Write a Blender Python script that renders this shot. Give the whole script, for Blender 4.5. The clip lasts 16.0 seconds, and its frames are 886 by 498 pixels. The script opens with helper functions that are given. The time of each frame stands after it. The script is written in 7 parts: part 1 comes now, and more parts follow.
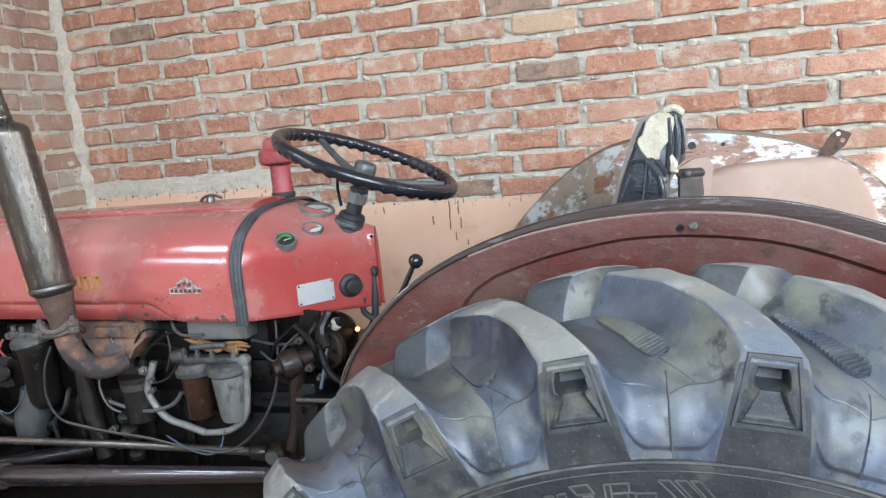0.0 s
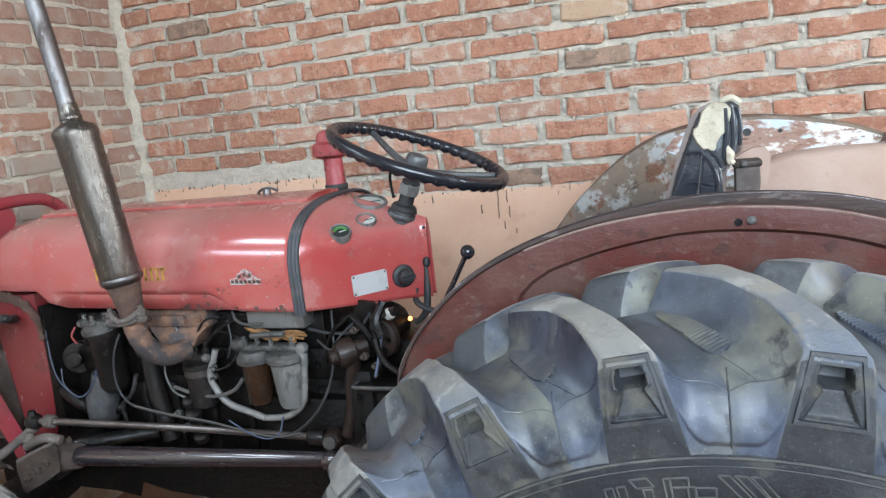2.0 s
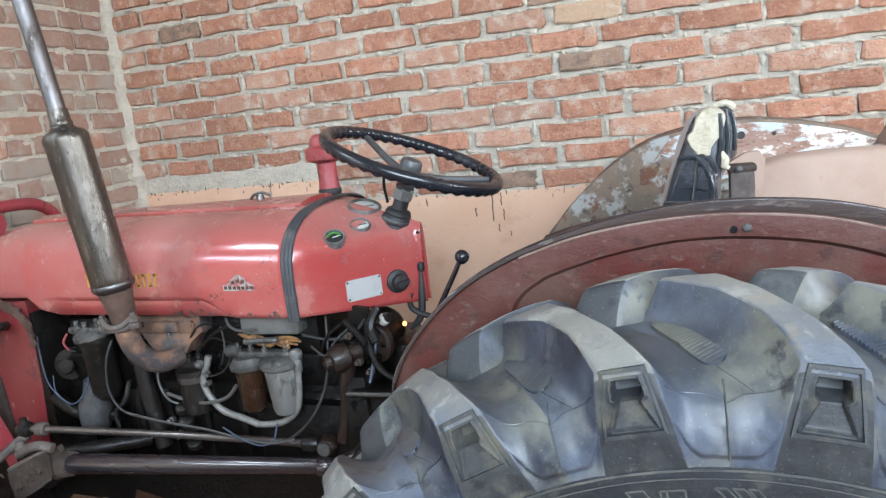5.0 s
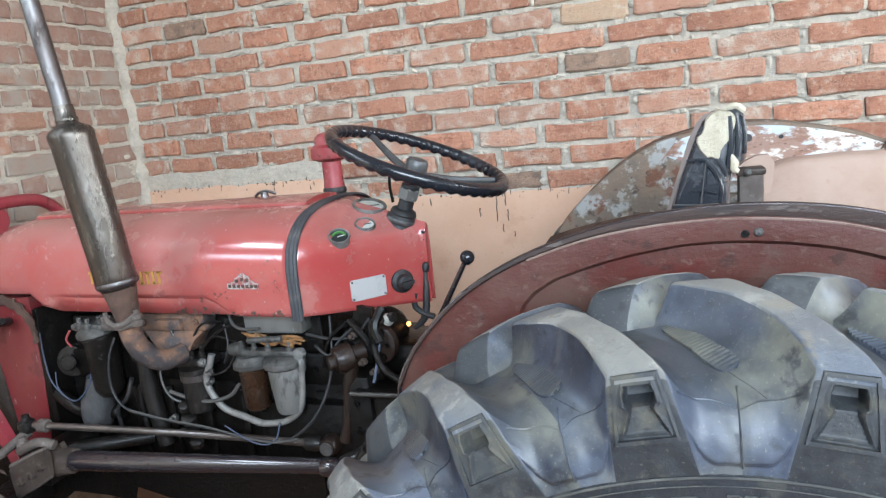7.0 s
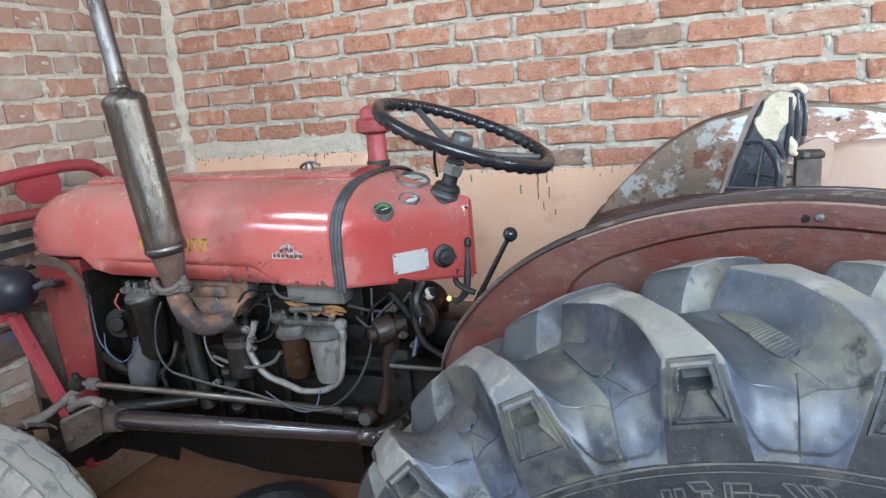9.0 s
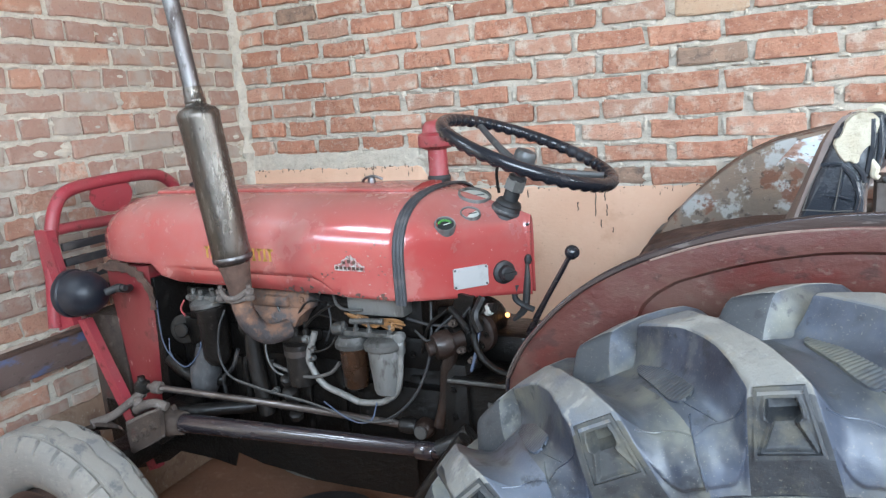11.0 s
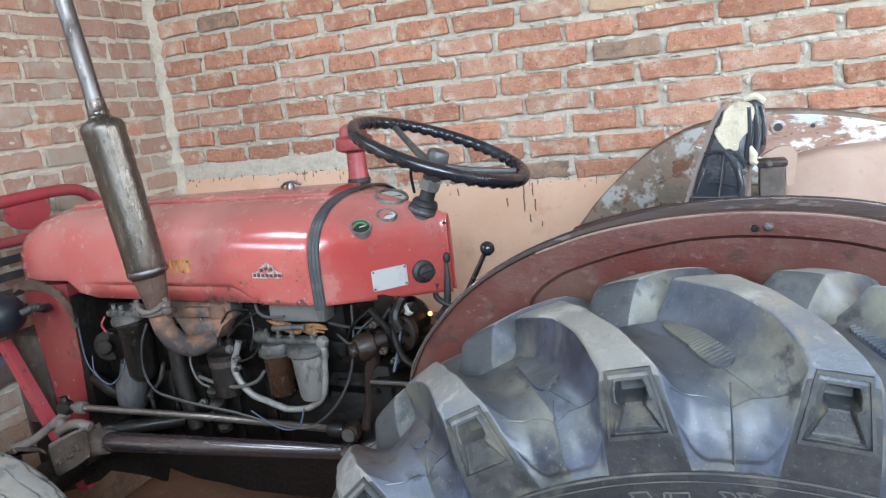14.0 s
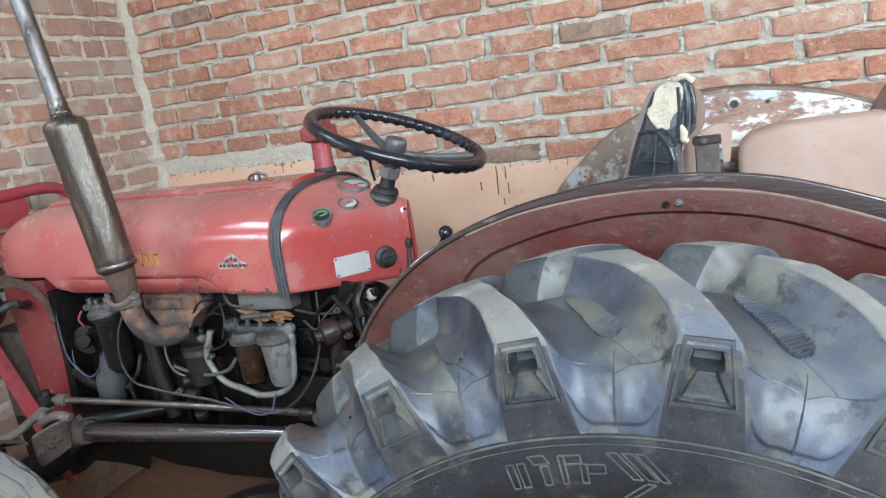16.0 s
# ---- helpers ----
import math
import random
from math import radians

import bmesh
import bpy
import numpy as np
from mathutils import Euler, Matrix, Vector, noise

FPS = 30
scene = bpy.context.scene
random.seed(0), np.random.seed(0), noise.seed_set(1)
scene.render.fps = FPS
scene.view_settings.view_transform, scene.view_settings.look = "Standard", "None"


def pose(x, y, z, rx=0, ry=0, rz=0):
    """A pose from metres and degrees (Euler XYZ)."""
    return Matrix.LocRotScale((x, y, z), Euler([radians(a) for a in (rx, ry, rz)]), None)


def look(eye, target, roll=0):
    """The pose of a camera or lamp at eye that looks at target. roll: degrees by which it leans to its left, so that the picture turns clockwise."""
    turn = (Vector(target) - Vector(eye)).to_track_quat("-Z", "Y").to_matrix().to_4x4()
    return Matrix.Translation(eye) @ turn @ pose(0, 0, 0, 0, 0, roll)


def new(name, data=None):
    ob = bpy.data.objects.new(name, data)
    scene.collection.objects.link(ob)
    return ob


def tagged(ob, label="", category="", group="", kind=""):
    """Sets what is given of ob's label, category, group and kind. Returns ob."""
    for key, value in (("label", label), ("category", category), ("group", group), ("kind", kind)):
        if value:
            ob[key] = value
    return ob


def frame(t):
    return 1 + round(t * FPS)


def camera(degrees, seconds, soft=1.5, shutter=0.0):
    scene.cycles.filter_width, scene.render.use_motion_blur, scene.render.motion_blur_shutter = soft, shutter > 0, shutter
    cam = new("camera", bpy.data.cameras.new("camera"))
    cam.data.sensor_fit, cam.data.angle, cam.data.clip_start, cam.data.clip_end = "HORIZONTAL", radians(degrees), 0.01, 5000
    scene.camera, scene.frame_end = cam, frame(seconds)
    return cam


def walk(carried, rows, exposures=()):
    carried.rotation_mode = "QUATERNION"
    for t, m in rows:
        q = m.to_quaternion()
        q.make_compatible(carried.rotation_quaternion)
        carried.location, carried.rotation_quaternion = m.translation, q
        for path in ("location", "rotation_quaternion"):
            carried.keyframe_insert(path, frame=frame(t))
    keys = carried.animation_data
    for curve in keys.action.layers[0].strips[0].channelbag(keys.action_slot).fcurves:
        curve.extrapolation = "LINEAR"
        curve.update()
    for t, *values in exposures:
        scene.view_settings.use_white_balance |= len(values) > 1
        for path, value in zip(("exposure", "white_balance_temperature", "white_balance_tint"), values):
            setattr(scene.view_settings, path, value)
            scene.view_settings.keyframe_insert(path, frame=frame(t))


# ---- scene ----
cam = camera(65.7, 16.0, soft=1.3)
PATH = [
    (0, (0.019, 0.01, 1.468), (-0.508, 1.905, 1.103), -5.3),
    (0.5, (0.05, 0.015, 1.47), (-0.386, 1.93, 1.089), -5.7),
    (1, (0.04, 0.027, 1.473), (-0.447, 1.923, 1.062), -6.0),
    (1.5, (0.023, 0.017, 1.481), (-0.533, 1.898, 1.091), -6.6),
    (2, (0.009, -0.011, 1.487), (-0.643, 1.838, 1.093), -6.3),
    (2.5, (0.016, -0.022, 1.49), (-0.643, 1.826, 1.1), -6.0),
    (3, (0.02, -0.026, 1.488), (-0.675, 1.807, 1.092), -6.0),
    (3.5, (0.024, -0.014, 1.486), (-0.623, 1.837, 1.094), -5.8),
    (4, (0.027, -0.008, 1.492), (-0.592, 1.855, 1.108), -6.6),
    (4.5, (0.02, -0.002, 1.496), (-0.592, 1.862, 1.11), -6.7),
    (4.7, (0.013, -0.002, 1.496), (-0.62, 1.854, 1.102), -6.6),
    (7, (-0.004, 0.002, 1.499), (-0.644, 1.855, 1.102), -5.9),
    (7.5, (-0.011, -0.001, 1.499), (-0.684, 1.838, 1.093), -5.1),
    (8, (-0.025, -0.004, 1.5), (-0.743, 1.815, 1.081), -4.5),
    (8.2, (-0.03, -0.006, 1.499), (-0.763, 1.804, 1.062), -4.3),
    (10.3, (-0.021, -0.004, 1.504), (-0.759, 1.798, 1.047), -5.9),
    (10.5, (-0.031, -0.005, 1.504), (-0.804, 1.788, 1.069), -5.6),
    (11, (-0.057, -0.021, 1.509), (-0.912, 1.74, 1.1), -4.2),
    (11.5, (-0.076, -0.032, 1.513), (-0.973, 1.711, 1.12), -3.5),
    (12, (-0.084, -0.032, 1.516), (-0.992, 1.711, 1.146), -3.4),
    (12.5, (-0.076, -0.028, 1.518), (-0.955, 1.731, 1.15), -3.6),
    (13, (-0.05, -0.023, 1.515), (-0.856, 1.769, 1.143), -4.4),
    (13.5, (-0.02, -0.019, 1.502), (-0.714, 1.808, 1.079), -5.0),
    (14, (0.038, 0.006, 1.504), (-0.704, 1.815, 1.084), -6.3),
    (14.5, (0.123, 0.032, 1.505), (-0.656, 1.823, 1.074), -5.8),
    (15, (0.194, 0.035, 1.5), (-0.668, 1.781, 1.041), -5.8),
    (15.5, (0.206, 0.04, 1.501), (-0.693, 1.77, 1.053), -7.3),
    (16, (0.15, 0.006, 1.497), (-0.6, 1.802, 1.038), -8.2),
]
walk(cam, [(t, look(eye, target, roll)) for t, eye, target, roll in PATH], [(0.0, 1.55, 5650.0, 5.0), (0.5, 1.36, 5650.0, 5.0), (1.0, 1.34, 5650.0, 5.0), (2.5, 1.49, 5650.0, 5.0), (4.7, 1.53, 5650.0, 5.0), (8.2, 1.55, 5600.0, 5.0), (11.0, 1.66, 5500.0, 5.0), (12.5, 1.72, 5500.0, 5.0), (14.0, 1.57, 5600.0, 5.0), (15.0, 1.49, 5650.0, 5.0), (16.0, 1.49, 5650.0, 5.0)])

# ---- light ----
world = bpy.data.worlds.new("sky")
scene.world = world
world.use_nodes = True
wn = world.node_tree.nodes
sky = wn.new("ShaderNodeTexSky")
sky.sky_type, sky.sun_disc = "NISHITA", False
sky.sun_elevation, sky.sun_rotation = radians(20), radians(122)
world.node_tree.links.new(sky.outputs[0], wn["Background"].inputs[0])
wn["Background"].inputs[1].default_value = 0.15
sun = new("sun", bpy.data.lights.new("sun", "SUN"))
sun.data.energy, sun.data.angle, sun.data.color = 3.2, radians(0.6), (1.0, 0.93, 0.82)
sun.matrix_world = look((8, -5, 3.3), (0, 0, 0))


def sky_lamp(name, eye, target, wide, high, watts, colour):
    """Daylight standing in the plane of an opening."""
    lamp = new(name, bpy.data.lights.new(name, "AREA"))
    lamp.data.shape, lamp.data.size, lamp.data.size_y = "RECTANGLE", wide, high
    lamp.data.energy, lamp.data.color = watts, colour
    lamp.matrix_world = look(eye, target)
    return lamp


# The openings are unseen; these lamps are added to stand in for daylight.
sky_lamp("daylight_front", (1.00, -1.78, 2.48), (0.0, 1.6, 0.8), 2.9, 1.1, 82, (0.92, 0.96, 1.0))
sky_lamp("daylight_left_low", (-2.40, -0.30, 2.06), (-0.9, 1.5, 1.1), 0.75, 0.24, 4.4, (0.93, 0.97, 1.0))
sky_lamp("daylight_left_high", (-2.40, 0.42, 2.76), (-1.0, 1.5, 1.1), 0.75, 0.24, 6.6, (0.93, 0.97, 1.0))
sky_lamp("daylight_side", (3.85, 1.2, 2.12), (0.0, 1.2, 1.1), 1.35, 0.9, 44, (1.0, 0.98, 0.95))


# ---- materials ----
def surface(name, base, rough=0.6, metal=0.0, layers=(), grain=(60.0, 0.2), spec=0.5, vary=0.0, coat=0.0, stretch=(1, 1, 1)):
    """Base colour, then layers of (scale, low, high, colour, roughness, weight) laid over it by noise, with fine relief."""
    m = bpy.data.materials.new(name)
    m.use_nodes = True
    n, link = m.node_tree.nodes, m.node_tree.links.new
    b = n["Principled BSDF"]
    b.inputs["Metallic"].default_value, b.inputs["Specular IOR Level"].default_value = metal, spec
    b.inputs["Coat Weight"].default_value, b.inputs["Coat Roughness"].default_value = coat, 0.09
    place, who = n.new("ShaderNodeTexCoord"), n.new("ShaderNodeObjectInfo")
    shift = n.new("ShaderNodeVectorMath")
    shift.operation = "MULTIPLY_ADD"
    shift.inputs[1].default_value = stretch
    many = n.new("ShaderNodeMath")
    many.operation = "MULTIPLY"
    many.inputs[1].default_value = 37.0
    link(who.outputs["Random"], many.inputs[0])
    link(place.outputs["Object"], shift.inputs[0])
    link(many.outputs[0], shift.inputs[2])
    colour, roughness = n.new("ShaderNodeRGB"), n.new("ShaderNodeValue")
    colour.outputs[0].default_value, roughness.outputs[0].default_value = (*base, 1), rough
    colour, roughness = colour.outputs[0], roughness.outputs[0]

    def noisy(scale, detail=5.0, rough_=0.62):
        t = n.new("ShaderNodeTexNoise")
        t.inputs["Scale"].default_value, t.inputs["Detail"].default_value, t.inputs["Roughness"].default_value = scale, detail, rough_
        link(shift.outputs[0], t.inputs["Vector"])
        return t.outputs["Fac"]

    if vary:
        hsv, span = n.new("ShaderNodeHueSaturation"), n.new("ShaderNodeMapRange")
        span.inputs["To Min"].default_value, span.inputs["To Max"].default_value = 1 - vary, 1 + vary
        link(who.outputs["Random"], span.inputs["Value"])
        link(span.outputs[0], hsv.inputs["Value"])
        link(colour, hsv.inputs["Color"])
        colour = hsv.outputs[0]
    for scale, low, high, over, over_rough, weight in layers:
        ramp, mix, mixr = n.new("ShaderNodeMapRange"), n.new("ShaderNodeMix"), n.new("ShaderNodeMix")
        ramp.inputs["From Min"].default_value, ramp.inputs["From Max"].default_value = low, high
        ramp.inputs["To Max"].default_value = weight
        ramp.interpolation_type = "SMOOTHSTEP"
        link(noisy(scale), ramp.inputs["Value"])
        mix.data_type = "RGBA"
        link(ramp.outputs[0], mix.inputs["Factor"])
        link(colour, mix.inputs["A"])
        mix.inputs["B"].default_value = (*over, 1)
        colour = mix.outputs["Result"]
        link(ramp.outputs[0], mixr.inputs["Factor"])
        link(roughness, mixr.inputs["A"])
        mixr.inputs["B"].default_value = over_rough
        roughness = mixr.outputs["Result"]
    link(colour, b.inputs["Base Color"])
    link(roughness, b.inputs["Roughness"])
    if grain[1]:
        bump = n.new("ShaderNodeBump")
        bump.inputs["Strength"].default_value, bump.inputs["Distance"].default_value = grain[1], 0.01
        link(noisy(grain[0], 6.0, 0.7), bump.inputs["Height"])
        link(bump.outputs[0], b.inputs["Normal"])
    return m


def dust_and_top_light(m, colour, weight, low=0.45, high=0.95):
    """Paler upward faces: dust, plus light from above put into the colour."""
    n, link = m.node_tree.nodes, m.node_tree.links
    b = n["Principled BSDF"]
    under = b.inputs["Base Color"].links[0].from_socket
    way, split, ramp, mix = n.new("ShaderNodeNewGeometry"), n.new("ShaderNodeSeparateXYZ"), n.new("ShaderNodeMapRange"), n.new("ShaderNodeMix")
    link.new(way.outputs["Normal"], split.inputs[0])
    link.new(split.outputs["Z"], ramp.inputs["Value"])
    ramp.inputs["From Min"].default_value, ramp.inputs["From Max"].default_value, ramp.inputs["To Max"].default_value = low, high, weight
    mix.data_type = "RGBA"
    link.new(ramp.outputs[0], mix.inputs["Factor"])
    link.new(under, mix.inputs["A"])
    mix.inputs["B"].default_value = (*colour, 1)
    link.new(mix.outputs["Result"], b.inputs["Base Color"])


brick_red = surface("brick_red", (0.4235, 0.1998, 0.126), 0.9, layers=[(9, 0.35, 0.75, (0.4941, 0.2726, 0.1764), 0.9, 0.75), (24, 0.47, 0.66, (0.3041, 0.1332, 0.08568), 0.95, 0.7), (14, 0.52, 0.70, (0.5755, 0.4838, 0.3881), 0.95, 0.6), (38, 0.55, 0.68, (0.5755, 0.4787, 0.378), 0.95, 0.45), (75, 0.58, 0.68, (0.1738, 0.08845, 0.06048), 0.95, 0.65), (110, 0.60, 0.70, (0.5864, 0.4474, 0.3428), 0.95, 0.5)], grain=(60, 1.3), vary=0.24)
brick_pale = surface("brick_pale", (0.4733, 0.2783, 0.1948), 0.92, layers=[(11, 0.38, 0.7, (0.4302, 0.2216, 0.1497), 0.9, 0.8), (15, 0.48, 0.68, (0.5809, 0.5051, 0.4143), 0.95, 0.75), (60, 0.57, 0.69, (0.2366, 0.1289, 0.08987), 0.95, 0.6), (110, 0.60, 0.70, (0.6023, 0.4844, 0.3794), 0.95, 0.5)], grain=(58, 1.3), vary=0.18)
brick_washed = surface("brick_washed", (0.2851, 0.1725, 0.1302), 0.92, layers=[(8, 0.38, 0.68, (0.3238, 0.2323, 0.1866), 0.92, 0.85), (18, 0.50, 0.68, (0.3731, 0.3414, 0.2957), 0.95, 0.7), (30, 0.54, 0.70, (0.2182, 0.1232, 0.0915), 0.95, 0.5), (100, 0.59, 0.68, (0.1690, 0.1056, 0.0810), 0.95, 0.5)], grain=(60, 0.5), vary=0.15)
brick_lime = surface("brick_lime", (0.3444, 0.2890, 0.2411), 0.95, layers=[(11, 0.42, 0.66, (0.3100, 0.1898, 0.1411), 0.92, 0.85), (40, 0.5, 0.8, (0.2755, 0.2377, 0.1999), 0.95, 0.6)], grain=(55, 0.7), vary=0.10)
brick_dark = surface("brick_dark", (0.235, 0.16, 0.115), 0.9, layers=[(14, 0.4, 0.66, (0.35, 0.23, 0.16), 0.9, 0.85), (30, 0.52, 0.68, (0.13, 0.095, 0.075), 0.9, 0.8), (70, 0.58, 0.7, (0.42, 0.36, 0.29), 0.95, 0.6)], grain=(55, 0.9), vary=0.12)
brick_ochre = surface("brick_ochre", (0.43, 0.305, 0.205), 0.92, layers=[(12, 0.4, 0.7, (0.42, 0.265, 0.17), 0.9, 0.8), (30, 0.54, 0.68, (0.50, 0.43, 0.34), 0.95, 0.6), (90, 0.58, 0.68, (0.20, 0.13, 0.09), 0.95, 0.5)], grain=(55, 0.8))
mortar = surface("mortar", (0.52, 0.472, 0.3914), 0.97, layers=[(6, 0.42, 0.66, (0.4544, 0.425, 0.3669), 0.97, 0.8), (22, 0.44, 0.68, (0.4039, 0.362, 0.2935), 0.97, 0.75), (45, 0.50, 0.66, (0.616, 0.565, 0.4697), 0.97, 0.6), (90, 0.58, 0.66, (0.2424, 0.21, 0.1712), 0.97, 0.5)], grain=(55, 1))
plaster = surface("plaster", (0.62, 0.401, 0.2755), 0.85, layers=[(3.2, 0.4, 0.7, (0.67, 0.4653, 0.3325), 0.85, 0.8), (7, 0.56, 0.72, (0.53, 0.3267, 0.2137), 0.88, 0.7), (60, 0.62, 0.75, (0.38, 0.2574, 0.1805), 0.9, 0.6)], grain=(70, 0.35))
stained_cement = surface("stained_cement", (0.21, 0.135, 0.088), 0.95, layers=[(4, 0.42, 0.66, (0.27, 0.20, 0.145), 0.95, 0.8), (16, 0.5, 0.68, (0.15, 0.085, 0.055), 0.95, 0.75), (50, 0.56, 0.68, (0.33, 0.28, 0.22), 0.95, 0.5)], grain=(50, 0.7))
earth = surface("earth", (0.1840, 0.0920, 0.0520), 0.97, layers=[(3, 0.4, 0.7, (0.1360, 0.0680, 0.0400), 0.97, 0.9), (24, 0.5, 0.75, (0.2400, 0.1440, 0.0880), 0.97, 0.7)], grain=(30, 0.8))
yard = surface("yard", (0.20, 0.165, 0.125), 0.97, layers=[(0.6, 0.4, 0.7, (0.16, 0.13, 0.10), 0.97, 0.9), (12, 0.5, 0.75, (0.25, 0.21, 0.165), 0.97, 0.7)], grain=(20, 0.8))
concrete = surface("concrete", (0.42, 0.40, 0.37), 0.9, layers=[(2.5, 0.4, 0.7, (0.33, 0.31, 0.28), 0.9, 0.9), (30, 0.5, 0.8, (0.48, 0.46, 0.43), 0.9, 0.5)], grain=(30, 0.5))
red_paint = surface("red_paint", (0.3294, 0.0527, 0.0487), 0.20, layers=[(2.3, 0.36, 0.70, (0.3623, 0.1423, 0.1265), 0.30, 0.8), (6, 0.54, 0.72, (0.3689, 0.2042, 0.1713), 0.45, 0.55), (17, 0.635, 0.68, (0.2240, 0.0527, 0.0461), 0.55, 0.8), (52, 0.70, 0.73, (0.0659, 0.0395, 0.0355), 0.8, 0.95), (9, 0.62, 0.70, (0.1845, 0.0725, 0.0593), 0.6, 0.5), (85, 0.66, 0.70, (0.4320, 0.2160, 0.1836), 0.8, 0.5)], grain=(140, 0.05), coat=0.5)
# Paler top of bonnet and cowl: dust, with light from above put in.
dust_and_top_light(red_paint, (0.38, 0.22, 0.19), 0.38)
red_worn = surface("red_worn", (0.27, 0.032, 0.04), 0.42, layers=[(9, 0.42, 0.66, (0.30, 0.085, 0.08), 0.5, 0.8), (26, 0.56, 0.64, (0.10, 0.03, 0.025), 0.85, 0.9), (70, 0.62, 0.70, (0.34, 0.25, 0.2), 0.85, 0.7)], grain=(90, 0.15))
red_guard = surface("red_guard", (0.255, 0.030, 0.042), 0.42, layers=[(7, 0.46, 0.70, (0.22, 0.055, 0.058), 0.55, 0.75), (30, 0.58, 0.68, (0.11, 0.03, 0.026), 0.8, 0.8), (70, 0.63, 0.70, (0.36, 0.24, 0.21), 0.8, 0.6)], grain=(90, 0.15))
radiator_red = surface("radiator_red", (0.140, 0.016, 0.019), 0.38, layers=[(4, 0.45, 0.70, (0.165, 0.034, 0.032), 0.5, 0.8), (16, 0.58, 0.66, (0.10, 0.026, 0.022), 0.7, 0.8), (60, 0.63, 0.69, (0.34, 0.22, 0.19), 0.8, 0.8)], grain=(100, 0.12), stretch=(1, 1, 0.5))
fender_red = surface("fender_red", (0.0585, 0.0155, 0.0112), 0.45, layers=[(4, 0.42, 0.62, (0.0817, 0.0292, 0.0215), 0.55, 0.8), (8, 0.49, 0.64, (0.0903, 0.0533, 0.0387), 0.85, 0.5), (12, 0.54, 0.64, (0.0817, 0.0129, 0.0103), 0.35, 0.5), (34, 0.56, 0.66, (0.0206, 0.0112, 0.0086), 0.8, 0.5), (18, 0.60, 0.68, (0.0903, 0.0602, 0.0464), 0.9, 0.35), (90, 0.60, 0.66, (0.1462, 0.1049, 0.0860), 0.9, 0.35)], grain=(60, 0.25), spec=0.35, stretch=(0.7, 1, 1))
fender_dust = surface("fender_dust", (0.22, 0.155, 0.125), 0.85, layers=[(20, 0.45, 0.66, (0.13, 0.07, 0.055), 0.85, 0.8)], grain=(80, 0.4))
flange_iron = surface("flange_iron", (0.0289, 0.0147, 0.0110), 0.6, layers=[(8, 0.45, 0.66, (0.0420, 0.0247, 0.0189), 0.75, 0.8), (24, 0.54, 0.66, (0.0147, 0.0095, 0.0084), 0.7, 0.8), (70, 0.62, 0.70, (0.1365, 0.1129, 0.0998), 0.7, 0.6)], grain=(70, 0.4), stretch=(0.25, 1, 1))
fender_rust = surface("fender_rust", (0.150, 0.118, 0.090), 0.7, layers=[(6, 0.45, 0.60, (0.20, 0.145, 0.105), 0.8, 0.85), (9, 0.55, 0.62, (0.36, 0.37, 0.36), 0.7, 0.8), (16, 0.56, 0.63, (0.34, 0.33, 0.30), 0.7, 0.75), (12, 0.57, 0.63, (0.14, 0.062, 0.036), 0.9, 0.9), (40, 0.56, 0.66, (0.05, 0.038, 0.03), 0.9, 0.75), (90, 0.62, 0.69, (0.36, 0.34, 0.30), 0.9, 0.55)], grain=(80, 0.45))
flaked_paint = surface("flaked_paint", (0.66, 0.63, 0.58), 0.7, layers=[(8, 0.46, 0.52, (0.29, 0.18, 0.135), 0.9, 0.95), (11, 0.55, 0.60, (0.54, 0.64, 0.69), 0.6, 0.8), (26, 0.53, 0.59, (0.25, 0.145, 0.105), 0.9, 0.9), (50, 0.57, 0.62, (0.60, 0.56, 0.50), 0.8, 0.8), (80, 0.60, 0.66, (0.12, 0.07, 0.05), 0.9, 0.8)], grain=(80, 0.5), stretch=(0.6, 1, 1.2))
dusty_tan = surface("dusty_tan", (0.35, 0.245, 0.190), 0.8, layers=[(4, 0.4, 0.7, (0.42, 0.315, 0.255), 0.8, 0.8), (30, 0.6, 0.75, (0.33, 0.21, 0.15), 0.85, 0.6)], grain=(90, 0.15))
mud_iron = surface("mud_iron", (0.0607, 0.0452, 0.0365), 0.8, layers=[(12, 0.44, 0.66, (0.0243, 0.0189, 0.0155), 0.6, 0.85), (34, 0.55, 0.70, (0.1216, 0.1017, 0.0840), 0.9, 0.6), (16, 0.60, 0.70, (0.0884, 0.0265, 0.0221), 0.7, 0.6)], grain=(60, 0.6), spec=0.25, coat=0.1)
oily_brown = surface("oily_brown", (0.0210, 0.0115, 0.0080), 0.42, layers=[(11, 0.43, 0.66, (0.0084, 0.0056, 0.0042), 0.35, 0.85), (26, 0.55, 0.70, (0.0420, 0.0266, 0.0196), 0.8, 0.6), (60, 0.62, 0.70, (0.0700, 0.0574, 0.0476), 0.8, 0.5)], grain=(60, 0.5), spec=0.35, coat=0.2)
# Grease, and the shade below the bonnet put into the near-black colour.
greasy_shaded_iron = surface("greasy_shaded_iron", (0.0047, 0.0041, 0.0036), 0.3, layers=[(9, 0.42, 0.7, (0.0030, 0.0026, 0.0023), 0.4, 0.9), (20, 0.58, 0.72, (0.0136, 0.0102, 0.0076), 0.85, 0.55), (60, 0.64, 0.71, (0.0340, 0.0272, 0.0213), 0.9, 0.4)], grain=(50, 0.6), spec=0.2, coat=0.12)
dusty_iron = surface("dusty_iron", (0.0115, 0.0100, 0.0088), 0.38, layers=[(11, 0.43, 0.66, (0.0046, 0.0038, 0.0034), 0.4, 0.9), (26, 0.55, 0.70, (0.0307, 0.0238, 0.0184), 0.9, 0.6), (65, 0.62, 0.70, (0.0768, 0.0676, 0.0576), 0.9, 0.5)], grain=(60, 0.45), spec=0.25, coat=0.2)
